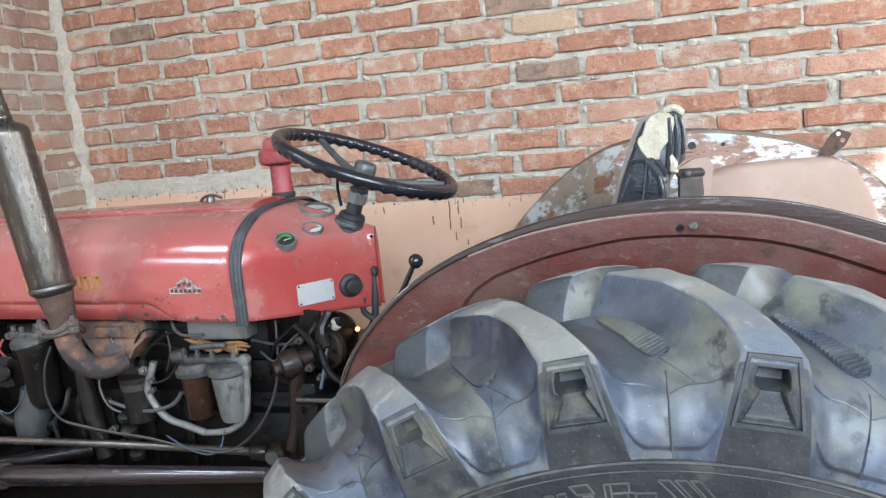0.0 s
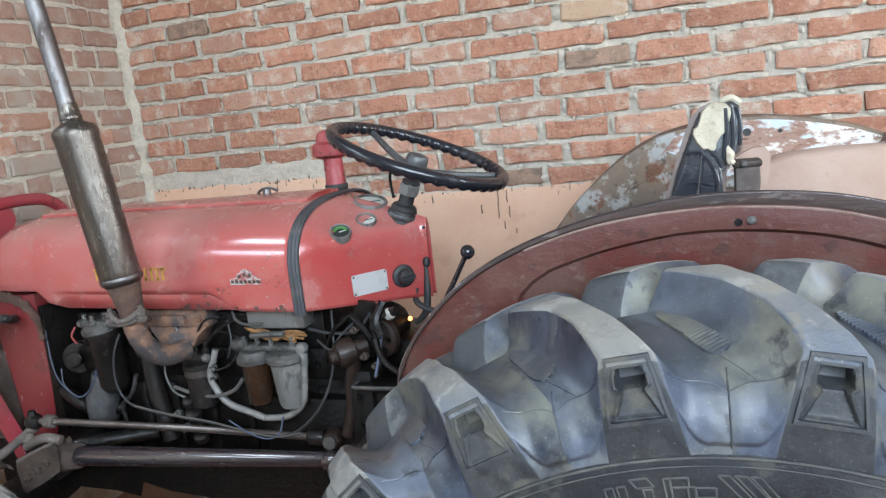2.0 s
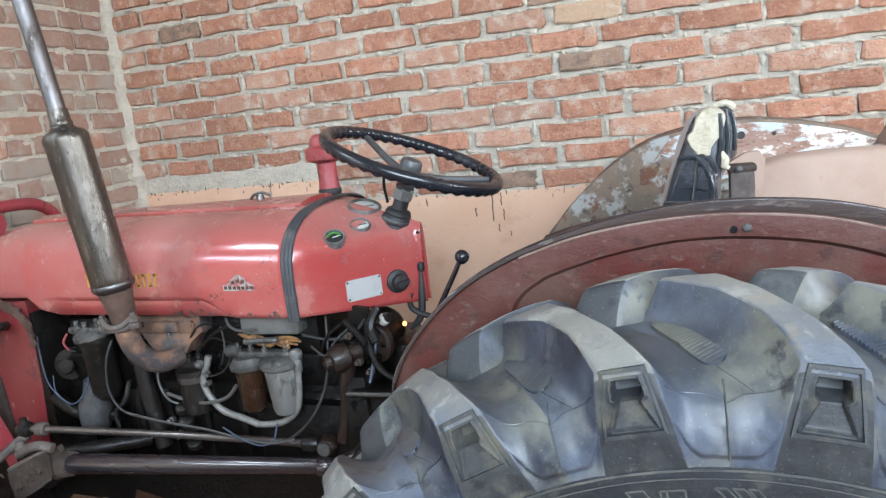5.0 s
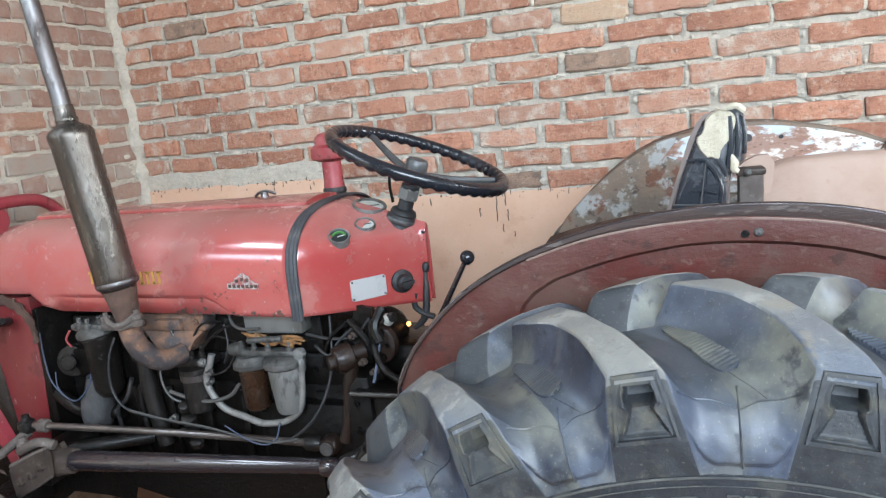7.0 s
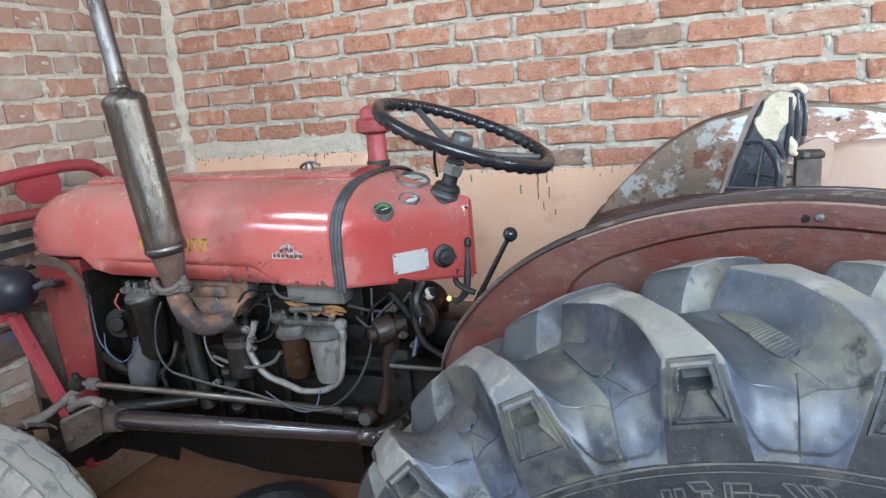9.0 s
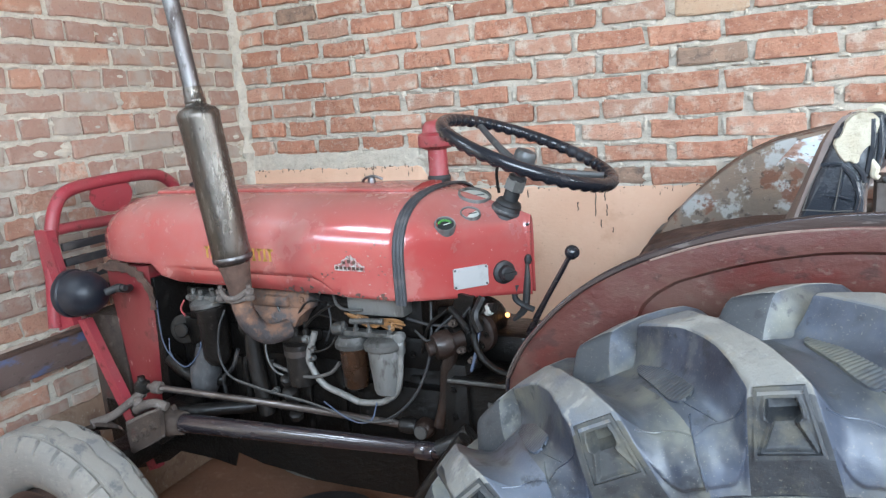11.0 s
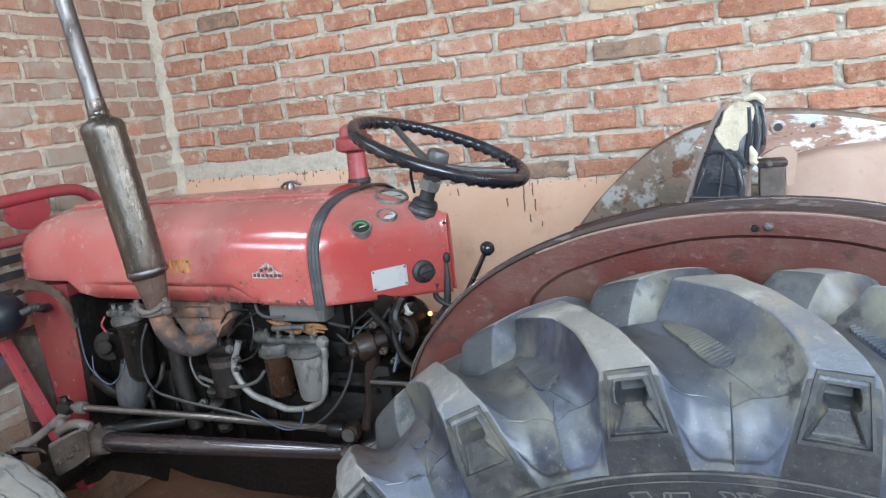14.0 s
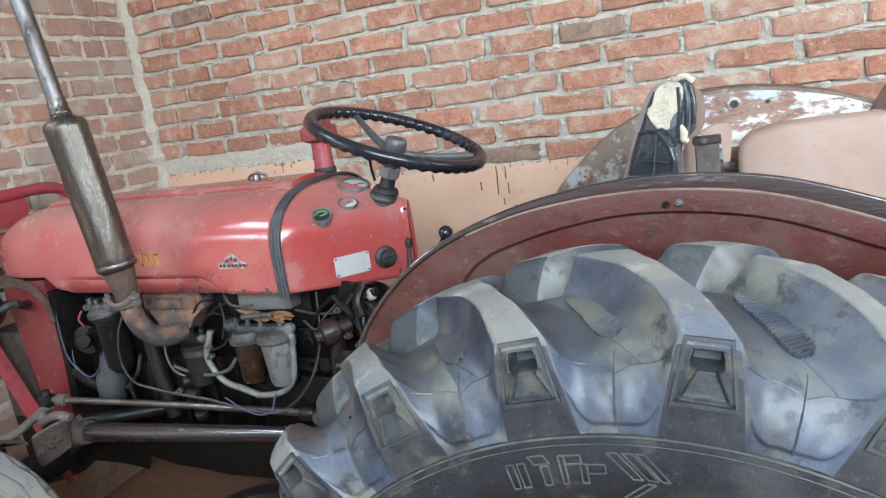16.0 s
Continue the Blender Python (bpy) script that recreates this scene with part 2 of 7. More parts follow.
grey_cast = surface("grey_cast", (0.1110, 0.1092, 0.1030), 0.38, metal=0.45, layers=[(14, 0.44, 0.64, (0.0400, 0.0373, 0.0337), 0.6, 0.85), (45, 0.56, 0.70, (0.0222, 0.0186, 0.0151), 0.8, 0.75), (80, 0.64, 0.70, (0.2131, 0.2087, 0.1954), 0.6, 0.6)], grain=(70, 0.5))
dusty_clamp = surface("dusty_clamp", (0.10, 0.083, 0.072), 0.8, layers=[(20, 0.45, 0.65, (0.06, 0.045, 0.038), 0.8, 0.8), (60, 0.58, 0.68, (0.20, 0.18, 0.165), 0.8, 0.6)], grain=(80, 0.4))
dusty_grey = surface("dusty_grey", (0.0297, 0.0297, 0.0312), 0.6, layers=[(14, 0.45, 0.62, (0.0706, 0.0706, 0.0728), 0.8, 0.8), (26, 0.52, 0.66, (0.0134, 0.0119, 0.0104), 0.5, 0.85), (70, 0.62, 0.70, (0.1485, 0.1448, 0.1373), 0.8, 0.6)], grain=(60, 0.6), stretch=(1, 1, 0.5), coat=0.25)
rusty_iron = surface("rusty_iron", (0.0680, 0.0384, 0.0272), 0.85, metal=0.1, layers=[(10, 0.42, 0.66, (0.1240, 0.0760, 0.0560), 0.9, 0.85), (30, 0.52, 0.7, (0.0320, 0.0224, 0.0176), 0.9, 0.8)], grain=(60, 0.6))
scorched_iron = surface("scorched_iron", (0.0493, 0.0435, 0.0449), 0.55, layers=[(11, 0.46, 0.60, (0.2175, 0.1189, 0.0725), 0.85, 0.9), (6, 0.50, 0.62, (0.0870, 0.0580, 0.0464), 0.7, 0.7), (24, 0.55, 0.66, (0.0435, 0.0377, 0.0377), 0.5, 0.8), (50, 0.57, 0.68, (0.2900, 0.1740, 0.1087), 0.9, 0.6)], grain=(60, 0.6))
brown_can = surface("brown_can", (0.0281, 0.0133, 0.0066), 0.24, layers=[(12, 0.45, 0.7, (0.0153, 0.0082, 0.0051), 0.5, 0.9), (40, 0.6, 0.75, (0.0510, 0.0306, 0.0184), 0.8, 0.6)], grain=(70, 0.3), coat=0.4)
dark_rod = surface("dark_rod", (0.030, 0.025, 0.030), 0.24, metal=0.45, layers=[(7, 0.5, 0.70, (0.070, 0.056, 0.056), 0.35, 0.6), (24, 0.56, 0.68, (0.040, 0.020, 0.015), 0.6, 0.8), (70, 0.62, 0.70, (0.15, 0.13, 0.12), 0.6, 0.5)], grain=(80, 0.1), stretch=(0.3, 1, 1), coat=0.9)
worn_link = surface("worn_link", (0.0940, 0.0787, 0.0718), 0.32, metal=0.6, layers=[(9, 0.46, 0.64, (0.0342, 0.0239, 0.0205), 0.5, 0.8), (24, 0.54, 0.66, (0.1454, 0.0770, 0.0513), 0.7, 0.7), (60, 0.58, 0.68, (0.3420, 0.3163, 0.2907), 0.5, 0.6)], grain=(80, 0.12), stretch=(0.3, 1, 1), coat=0.7)
worn_chrome = surface("worn_chrome", (0.115, 0.104, 0.092), 0.26, metal=0.85, layers=[(7, 0.44, 0.64, (0.060, 0.049, 0.040), 0.38, 0.85), (20, 0.52, 0.66, (0.085, 0.060, 0.044), 0.6, 0.7), (60, 0.57, 0.66, (0.20, 0.185, 0.165), 0.45, 0.5), (130, 0.60, 0.67, (0.025, 0.02, 0.018), 0.8, 0.6)], grain=(140, 0.18), stretch=(1, 1, 0.3))
bright_metal = surface("bright_metal", (0.135, 0.13, 0.13), 0.34, metal=0.9, layers=[(14, 0.45, 0.62, (0.095, 0.082, 0.078), 0.45, 0.8), (40, 0.54, 0.66, (0.06, 0.045, 0.04), 0.7, 0.7), (90, 0.62, 0.70, (0.36, 0.35, 0.34), 0.4, 0.6)], grain=(90, 0.25), stretch=(1, 1, 0.35))
silver_paint = surface("silver_paint", (0.190, 0.190, 0.182), 0.4, metal=0.35, layers=[(9, 0.44, 0.62, (0.105, 0.100, 0.090), 0.55, 0.85), (26, 0.53, 0.64, (0.045, 0.038, 0.030), 0.8, 0.8), (50, 0.58, 0.66, (0.30, 0.30, 0.29), 0.45, 0.6)], grain=(80, 0.4), stretch=(1, 1, 0.4))
dull_steel = surface("dull_steel", (0.085, 0.087, 0.088), 0.42, metal=0.3, layers=[(14, 0.45, 0.66, (0.045, 0.044, 0.043), 0.5, 0.8), (50, 0.58, 0.68, (0.17, 0.165, 0.155), 0.6, 0.6)], grain=(80, 0.2))
black_plastic = surface("black_plastic", (0.012, 0.013, 0.017), 0.22, layers=[(9, 0.5, 0.75, (0.030, 0.031, 0.036), 0.45, 0.7)], grain=(150, 0.04))
lamp_black = surface("lamp_black", (0.011, 0.013, 0.019), 0.42, layers=[(9, 0.48, 0.75, (0.026, 0.029, 0.037), 0.5, 0.7), (60, 0.62, 0.72, (0.06, 0.055, 0.05), 0.8, 0.5)], grain=(120, 0.06), spec=0.35)
black_dull = surface("black_dull", (0.018, 0.018, 0.019), 0.55, layers=[(16, 0.5, 0.75, (0.07, 0.062, 0.055), 0.8, 0.6)], grain=(90, 0.2))
strap_rubber = surface("strap_rubber", (0.038, 0.040, 0.045), 0.55, layers=[(22, 0.48, 0.72, (0.11, 0.10, 0.095), 0.8, 0.7)], grain=(90, 0.3))
vinyl = surface("vinyl", (0.022, 0.025, 0.031), 0.27, layers=[(9, 0.52, 0.75, (0.10, 0.10, 0.105), 0.5, 0.6)], grain=(30, 0.35))
seat_brown = surface("seat_brown", (0.17, 0.135, 0.12), 0.6, layers=[(10, 0.45, 0.7, (0.25, 0.20, 0.17), 0.75, 0.8)], grain=(60, 0.3))
foam = surface("foam", (0.56, 0.51, 0.39), 0.95, layers=[(28, 0.45, 0.7, (0.46, 0.40, 0.29), 0.95, 0.8), (12, 0.56, 0.68, (0.26, 0.21, 0.14), 0.95, 0.7)], grain=(90, 0.8))
plate_metal = surface("plate_metal", (0.52, 0.52, 0.51), 0.42, metal=0.35, layers=[(20, 0.5, 0.7, (0.40, 0.39, 0.37), 0.55, 0.7), (70, 0.64, 0.72, (0.25, 0.2, 0.17), 0.8, 0.7)], grain=(80, 0.15))
badge_metal = surface("badge_metal", (0.42, 0.40, 0.38), 0.5, metal=0.2, layers=[(55, 0.46, 0.54, (0.30, 0.06, 0.06), 0.4, 0.85), (90, 0.54, 0.62, (0.08, 0.05, 0.045), 0.8, 0.8)], grain=(80, 0.3))
chip_dark = surface("chip_dark", (0.055, 0.032, 0.026), 0.8, layers=[(60, 0.45, 0.65, (0.11, 0.055, 0.04), 0.85, 0.8)], grain=(90, 0.3))
chip_pale = surface("chip_pale", (0.34, 0.24, 0.205), 0.8, layers=[(60, 0.45, 0.65, (0.24, 0.11, 0.095), 0.8, 0.8)], grain=(90, 0.3))
gold_paint = surface("gold_paint", (0.47, 0.28, 0.05), 0.45, metal=0.4, layers=[(60, 0.6, 0.7, (0.2, 0.09, 0.03), 0.7, 0.8)], grain=(90, 0.1))
dial_white = surface("dial_white", (0.46, 0.48, 0.44), 0.3, layers=[(60, 0.5, 0.75, (0.16, 0.175, 0.15), 0.4, 0.6)], grain=(90, 0.02))
dial_green = surface("dial_green", (0.07, 0.20, 0.045), 0.4, layers=[(60, 0.5, 0.7, (0.13, 0.26, 0.08), 0.5, 0.7)], grain=(90, 0.02))
dial_black = surface("dial_black", (0.02, 0.022, 0.022), 0.4, grain=(90, 0.0))
grime = surface("grime", (0.10, 0.082, 0.062), 0.95, layers=[(30, 0.45, 0.7, (0.17, 0.13, 0.095), 0.95, 0.8)], grain=(60, 0.5))
wire_blue = surface("wire_blue", (0.05, 0.065, 0.105), 0.5, layers=[(40, 0.5, 0.7, (0.10, 0.10, 0.11), 0.7, 0.6)], grain=(90, 0.1))
wire_grey = surface("wire_grey", (0.0676, 0.0645, 0.0603), 0.5, layers=[(40, 0.5, 0.7, (0.0780, 0.0728, 0.0666), 0.7, 0.7)], grain=(90, 0.1))
knob_white = surface("knob_white", (0.42, 0.40, 0.36), 0.5, layers=[(40, 0.48, 0.66, (0.25, 0.22, 0.19), 0.7, 0.7)], grain=(90, 0.2))
pipe_white = surface("pipe_white", (0.2065, 0.2009, 0.1875), 0.45, metal=0.2, layers=[(40, 0.48, 0.66, (0.1228, 0.1116, 0.1004), 0.7, 0.7)], grain=(90, 0.2))
tape_amber = surface("tape_amber", (0.21, 0.105, 0.035), 0.5, layers=[(40, 0.45, 0.66, (0.07, 0.035, 0.016), 0.6, 0.85), (90, 0.60, 0.68, (0.42, 0.25, 0.09), 0.5, 0.6)], grain=(50, 0.5))
blue_timber = surface("blue_timber", (0.105, 0.072, 0.062), 0.85, layers=[(7, 0.50, 0.60, (0.070, 0.100, 0.205), 0.7, 0.85), (30, 0.55, 0.75, (0.19, 0.155, 0.13), 0.9, 0.7), (60, 0.58, 0.68, (0.05, 0.037, 0.032), 0.9, 0.6)], grain=(40, 0.5), stretch=(1, 0.5, 1))
# Glow for a bead that stands in for a spot of light.
amber_glow = bpy.data.materials.new("amber_glow")
amber_glow.use_nodes = True
amber_glow.node_tree.nodes["Principled BSDF"].inputs["Base Color"].default_value = (1.0, 0.45, 0.1, 1)
amber_glow.node_tree.nodes["Principled BSDF"].inputs["Emission Color"].default_value = (1.0, 0.36, 0.08, 1)
amber_glow.node_tree.nodes["Principled BSDF"].inputs["Emission Strength"].default_value = 1.6
glass = bpy.data.materials.new("glass")
glass.use_nodes = True
for key, value in (("Base Color", (0.9, 0.95, 0.92, 1)), ("Transmission Weight", 1.0), ("Roughness", 0.04), ("IOR", 1.25)):
    glass.node_tree.nodes["Principled BSDF"].inputs[key].default_value = value


# Blue-grey patches put the sky's sheen on the rubber into its colour.
rear_rubber = surface("rear_rubber", (0.02048, 0.02574, 0.03932), 0.38, layers=[(4.5, 0.42, 0.66, (0.08767, 0.1027, 0.1391), 0.48, 0.75), (6, 0.46, 0.70, (0.2055, 0.1973, 0.1416), 0.6, 0.6), (22, 0.58, 0.70, (0.1371, 0.1418, 0.1376), 0.85, 0.3), (30, 0.55, 0.66, (0.01647, 0.01881, 0.025), 0.5, 0.85), (330, 0.60, 0.68, (0.2468, 0.2363, 0.1837), 0.9, 0.35)], grain=(80, 0.10))
dust_and_top_light(rear_rubber, (0.128, 0.132, 0.112), 0.22, 0.45, 0.98)
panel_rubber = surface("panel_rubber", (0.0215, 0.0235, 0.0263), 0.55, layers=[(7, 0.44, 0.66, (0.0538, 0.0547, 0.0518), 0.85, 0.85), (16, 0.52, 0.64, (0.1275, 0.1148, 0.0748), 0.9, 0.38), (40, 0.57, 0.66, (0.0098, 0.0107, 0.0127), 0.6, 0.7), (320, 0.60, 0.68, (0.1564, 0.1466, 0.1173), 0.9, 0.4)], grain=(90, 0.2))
running_face = surface("running_face", (0.150, 0.145, 0.130), 0.8, layers=[(5, 0.40, 0.60, (0.085, 0.097, 0.120), 0.6, 0.85), (12, 0.50, 0.64, (0.055, 0.066, 0.090), 0.5, 0.75), (14, 0.54, 0.64, (0.28, 0.272, 0.245), 0.9, 0.75), (60, 0.58, 0.70, (0.27, 0.262, 0.235), 0.9, 0.6), (40, 0.61, 0.69, (0.04, 0.044, 0.054), 0.8, 0.6), (26, 0.58, 0.66, (0.17, 0.142, 0.095), 0.9, 0.5)], grain=(70, 0.4))
# Bar tops looking up are paler: dust and top light in the colour.
dust_and_top_light(running_face, (0.31, 0.295, 0.255), 0.3, 0.6, 1.0)
side_rubber = surface("side_rubber", (0.0124, 0.0137, 0.0166), 0.5, layers=[(6, 0.45, 0.70, (0.0282, 0.0306, 0.0373), 0.55, 0.8), (9, 0.55, 0.72, (0.0704, 0.0662, 0.0497), 0.88, 0.35), (28, 0.58, 0.68, (0.0074, 0.0082, 0.0099), 0.5, 0.7), (300, 0.60, 0.68, (0.0994, 0.0969, 0.0828), 0.88, 0.4), (16, 0.60, 0.68, (0.0828, 0.0786, 0.0596), 0.9, 0.35), (5, 0.52, 0.68, (0.0496, 0.0512, 0.0480), 0.8, 0.6), (22, 0.60, 0.66, (0.0880, 0.0848, 0.0704), 0.9, 0.35)], grain=(80, 0.3))
ring_dust = surface("ring_dust", (0.0525, 0.0525, 0.0490), 0.85, layers=[(20, 0.45, 0.65, (0.1050, 0.1015, 0.0875), 0.9, 0.8), (8, 0.5, 0.62, (0.0210, 0.0224, 0.0252), 0.7, 0.8)], grain=(80, 0.3))
front_rubber = surface("front_rubber", (0.225, 0.212, 0.188), 0.93, layers=[(5, 0.44, 0.68, (0.17, 0.165, 0.155), 0.9, 0.8), (18, 0.56, 0.68, (0.085, 0.088, 0.096), 0.8, 0.7), (60, 0.58, 0.70, (0.28, 0.265, 0.235), 0.95, 0.5)], grain=(60, 0.5))


# ---- shapes ----
def part(name, bm, material, parent, label="", smooth=True, origin=None):
    """Links a bmesh as one mesh object under a thing or a part."""
    bmesh.ops.recalc_face_normals(bm, faces=bm.faces)
    if origin is not None:
        bmesh.ops.translate(bm, verts=bm.verts, vec=-Vector(origin))
    for face in bm.faces:
        face.smooth = smooth
    for edge in bm.edges:
        edge.smooth = len(edge.link_faces) != 2 or edge.calc_face_angle(0) < radians(40)
    mesh = bpy.data.meshes.new(name)
    bm.to_mesh(mesh)
    bm.free()
    mesh.materials.append(material)
    ob = new(name, mesh)
    if origin is not None:
        ob.location = origin
    if parent is not None:
        while parent.parent is not None and parent.parent.parent is not None:
            parent = parent.parent
        ob.parent = parent
        ob.matrix_parent_inverse = parent.matrix_basis.inverted()
    return tagged(ob, label)


def box(lo, hi, bevel=0.0, bm=None, turn=None):
    """A box between two corners, with rounded edges."""
    own = bmesh.new()
    lo, hi = Vector(lo), Vector(hi)
    bmesh.ops.create_cube(own, size=1.0, matrix=Matrix.Translation((lo + hi) / 2) @ Matrix.Diagonal((*(hi - lo), 1)))
    if bevel:
        bmesh.ops.bevel(own, geom=list(own.edges), offset=bevel, segments=2, profile=0.5, affect="EDGES")
    if turn is not None:
        bmesh.ops.transform(own, matrix=turn, verts=own.verts)
    return join_into(bm, own)


def join_into(bm, own):
    if bm is None:
        return own
    mesh = bpy.data.meshes.new("piece")
    own.to_mesh(mesh)
    own.free()
    bm.from_mesh(mesh)
    bpy.data.meshes.remove(mesh)
    return bm


def loft(rings, closed=True, caps=True, bm=None):
    """Quads between rings of equal length."""
    own = bmesh.new()
    rows = [[own.verts.new(p) for p in ring] for ring in rings]
    for a, b in zip(rows, rows[1:]):
        count = len(a)
        for i in range(count if closed else count - 1):
            j = (i + 1) % count
            own.faces.new((a[i], a[j], b[j], b[i]))
    if caps and closed:
        own.faces.new(rows[0])
        own.faces.new(rows[-1][::-1])
    return join_into(bm, own)


def curve_points(points, steps=8):
    """A smooth line through the points."""
    pts = [Vector(p) for p in points]
    if len(pts) < 3:
        return pts
    ends = [pts[0] * 2 - pts[1], *pts, pts[-1] * 2 - pts[-2]]
    out = []
    for i in range(1, len(ends) - 2):
        a, b, c, d = ends[i - 1 : i + 3]
        for k in range(steps):
            u = k / steps
            out.append(0.5 * (2 * b + (c - a) * u + (2 * a - 5 * b + 4 * c - d) * u * u + (3 * b - a - 3 * c + d) * u**3))
    return [*out, pts[-1]]


def tube(points, radius, sides=12, steps=8, bm=None, radii=None):
    """A round bar or pipe along a smooth line; radii: one for each given point."""
    line = curve_points(points, steps)
    if radii:
        known = np.linspace(0, 1, len(radii))
        radius_at = [float(np.interp(i / (len(line) - 1), known, radii)) for i in range(len(line))]
    else:
        radius_at = [radius] * len(line)
    rings, across = [], None
    for i, p in enumerate(line):
        ahead = (line[min(i + 1, len(line) - 1)] - line[max(i - 1, 0)]).normalized()
        if across is None:
            across = ahead.orthogonal().normalized()
        across = (across - ahead * across.dot(ahead)).normalized()
        up = ahead.cross(across)
        rings.append([p + radius_at[i] * (math.cos(a) * across + math.sin(a) * up) for a in (2 * math.pi * k / sides for k in range(sides))])
    return loft(rings, bm=bm)


def lathe(profile, start, axis, sides=24, bm=None):
    """A turned shape: (radius, height) pairs along an axis from a start."""
    axis = Vector(axis).normalized()
    across = axis.orthogonal().normalized()
    up = axis.cross(across)
    start = Vector(start)
    rings = [[start + axis * h + max(r, 1e-4) * (math.cos(a) * across + math.sin(a) * up) for a in (2 * math.pi * k / sides for k in range(sides))] for r, h in profile]
    return loft(rings, bm=bm)


def slab(outline, thick, bm=None):
    """A flat plate: an outline of points and the vector of its thickness."""
    thick = Vector(thick)
    return loft([[Vector(p) for p in outline], [Vector(p) + thick for p in outline]], bm=bm)


def bolt(at, axis, size=0.008, bm=None):
    return lathe([(size, 0), (size, size * 0.8), (size * 0.55, size * 0.85), (size * 0.5, size * 1.3)], at, axis, 6, bm)


def thing(name, at, label, category, group=""):
    ob = new(name)
    ob.empty_display_size = 0.2
    ob.location = at
    return tagged(ob, label, category, group)


# ---- the shed ----
BACK, LEFT, RIGHT, FRONT, ROOF = 2.63, -2.355, 4.0, -1.9, 3.1


def setting(name, bm, material, label, category, smooth=False):
    ob = part(name, bm, material, None, label, smooth)
    return tagged(ob, category=category, kind="structure")


def floor_height(x, y):
    return 0.012 * noise.noise((x * 1.3, y * 1.3, 0)) + 0.006 * noise.noise((x * 5, y * 5, 3)) - 0.012


bm = bmesh.new()
cols, rows_ = 66, 48
grid = [[bm.verts.new((x, y, floor_height(x, y))) for x in np.linspace(LEFT - 0.2, RIGHT + 0.2, cols)] for y in np.linspace(FRONT - 0.2, BACK + 0.2, rows_)]
for j in range(rows_ - 1):
    for i in range(cols - 1):
        bm.faces.new((grid[j][i], grid[j][i + 1], grid[j + 1][i + 1], grid[j + 1][i]))
setting("floor", bm, earth, "reddish brown trodden earth floor under the tractor", "floor", True)
bm = bmesh.new()
bmesh.ops.create_grid(bm, x_segments=2, y_segments=2, size=600, matrix=Matrix.Translation((0, 0, -0.06)))
setting("ground", bm, yard, "pale dry earth yard outside the shed", "ground")

wall_back = setting("wall_back", box((LEFT - 0.24, BACK + 0.013, -0.1), (RIGHT + 0.24, BACK + 0.23, ROOF)), mortar, "rough red brick wall with thick grey mortar joints", "wall")
bm = box((LEFT - 0.23, 1.05, -0.1), (LEFT - 0.009, BACK + 0.009, ROOF))
# Slits in the unseen forward part, placed for the streaks on the bonnet.
box((LEFT - 0.23, FRONT, -0.1), (LEFT - 0.009, 1.05, 1.88), bm=bm)
box((LEFT - 0.23, FRONT, 2.24), (LEFT - 0.009, 1.05, 2.58), bm=bm)
box((LEFT - 0.23, FRONT, 2.94), (LEFT - 0.009, 1.05, ROOF), bm=bm)
box((LEFT - 0.23, 0.32, 1.88), (LEFT - 0.009, 1.05, 2.24), bm=bm)
box((LEFT - 0.23, FRONT, 1.88), (LEFT - 0.009, -0.95, 2.24), bm=bm)
box((LEFT - 0.23, FRONT, 2.58), (LEFT - 0.009, -0.25, 2.94), bm=bm)
wall_left = setting("wall_left", bm, mortar, "lime-stained red brick wall with thick grey mortar joints", "wall")
# Unseen wall, added; its doorway lets sun onto the right of the back wall.
bm = box((RIGHT, FRONT, -0.1), (RIGHT + 0.23, 0.5, ROOF))
box((RIGHT, 1.9, -0.1), (RIGHT + 0.23, BACK + 0.009, ROOF), bm=bm)
box((RIGHT, 0.5, 2.62), (RIGHT + 0.23, 1.9, ROOF), bm=bm)
setting("wall_right", bm, mortar, "unseen grey masonry wall with an open doorway, added to shape the sunlight", "wall")
# Unseen wall, added; its high sill keeps low light off the engine.
bm = box((2.55, FRONT - 0.23, -0.1), (RIGHT + 0.23, FRONT, ROOF))
box((-0.55, FRONT - 0.23, -0.1), (2.55, FRONT, 1.85), bm=bm)
box((-0.55, FRONT - 0.23, 3.04), (2.55, FRONT, ROOF), bm=bm)
box((LEFT - 0.23, FRONT - 0.23, -0.1), (-0.55, FRONT, ROOF), bm=bm)
setting("wall_front", bm, mortar, "unseen grey masonry wall with a high opening, added to shape the light", "wall")
# Unseen roof, added to close the shed to the sky and sun.
setting("ceiling", box((LEFT - 0.4, FRONT - 0.5, ROOF), (RIGHT + 0.4, BACK + 0.4, ROOF + 0.12)), concrete, "unseen plain grey slab roof, added to close the shed to the sky", "ceiling")

# Painted plaster on the lower part of the back wall, with a ragged upper edge.
def plaster_top(x):
    high = 1.262 + (1.160 - 1.262) * min(1.0, max(0.0, (x + 1.42) / 0.07))
    return high + 0.010 * noise.noise((x * 9, 1, 0)) + 0.008 * noise.noise((x * 31, 5, 0))


def ragged_sheet(x0, x1, low, high, face, back, step=0.02):
    """A thin coat on the back wall between two edges that follow the functions low and high."""
    own, last = bmesh.new(), None
    for x in np.arange(x0, x1 + step, step):
        x = float(min(x, x1))
        a, b = low(x), max(low(x) + 0.002, high(x))
        y = face + 0.003 * noise.noise((x * 5, 2, 7))
        ring = [own.verts.new(p) for p in ((x, y, a), (x, y, b - 0.008), (x, y + 0.004, b), (x, back, b))]
        if last:
            for i in range(3):
                own.faces.new((last[i], ring[i], ring[i + 1], last[i + 1]))
        last = ring
        if x >= x1:
            break
    return own


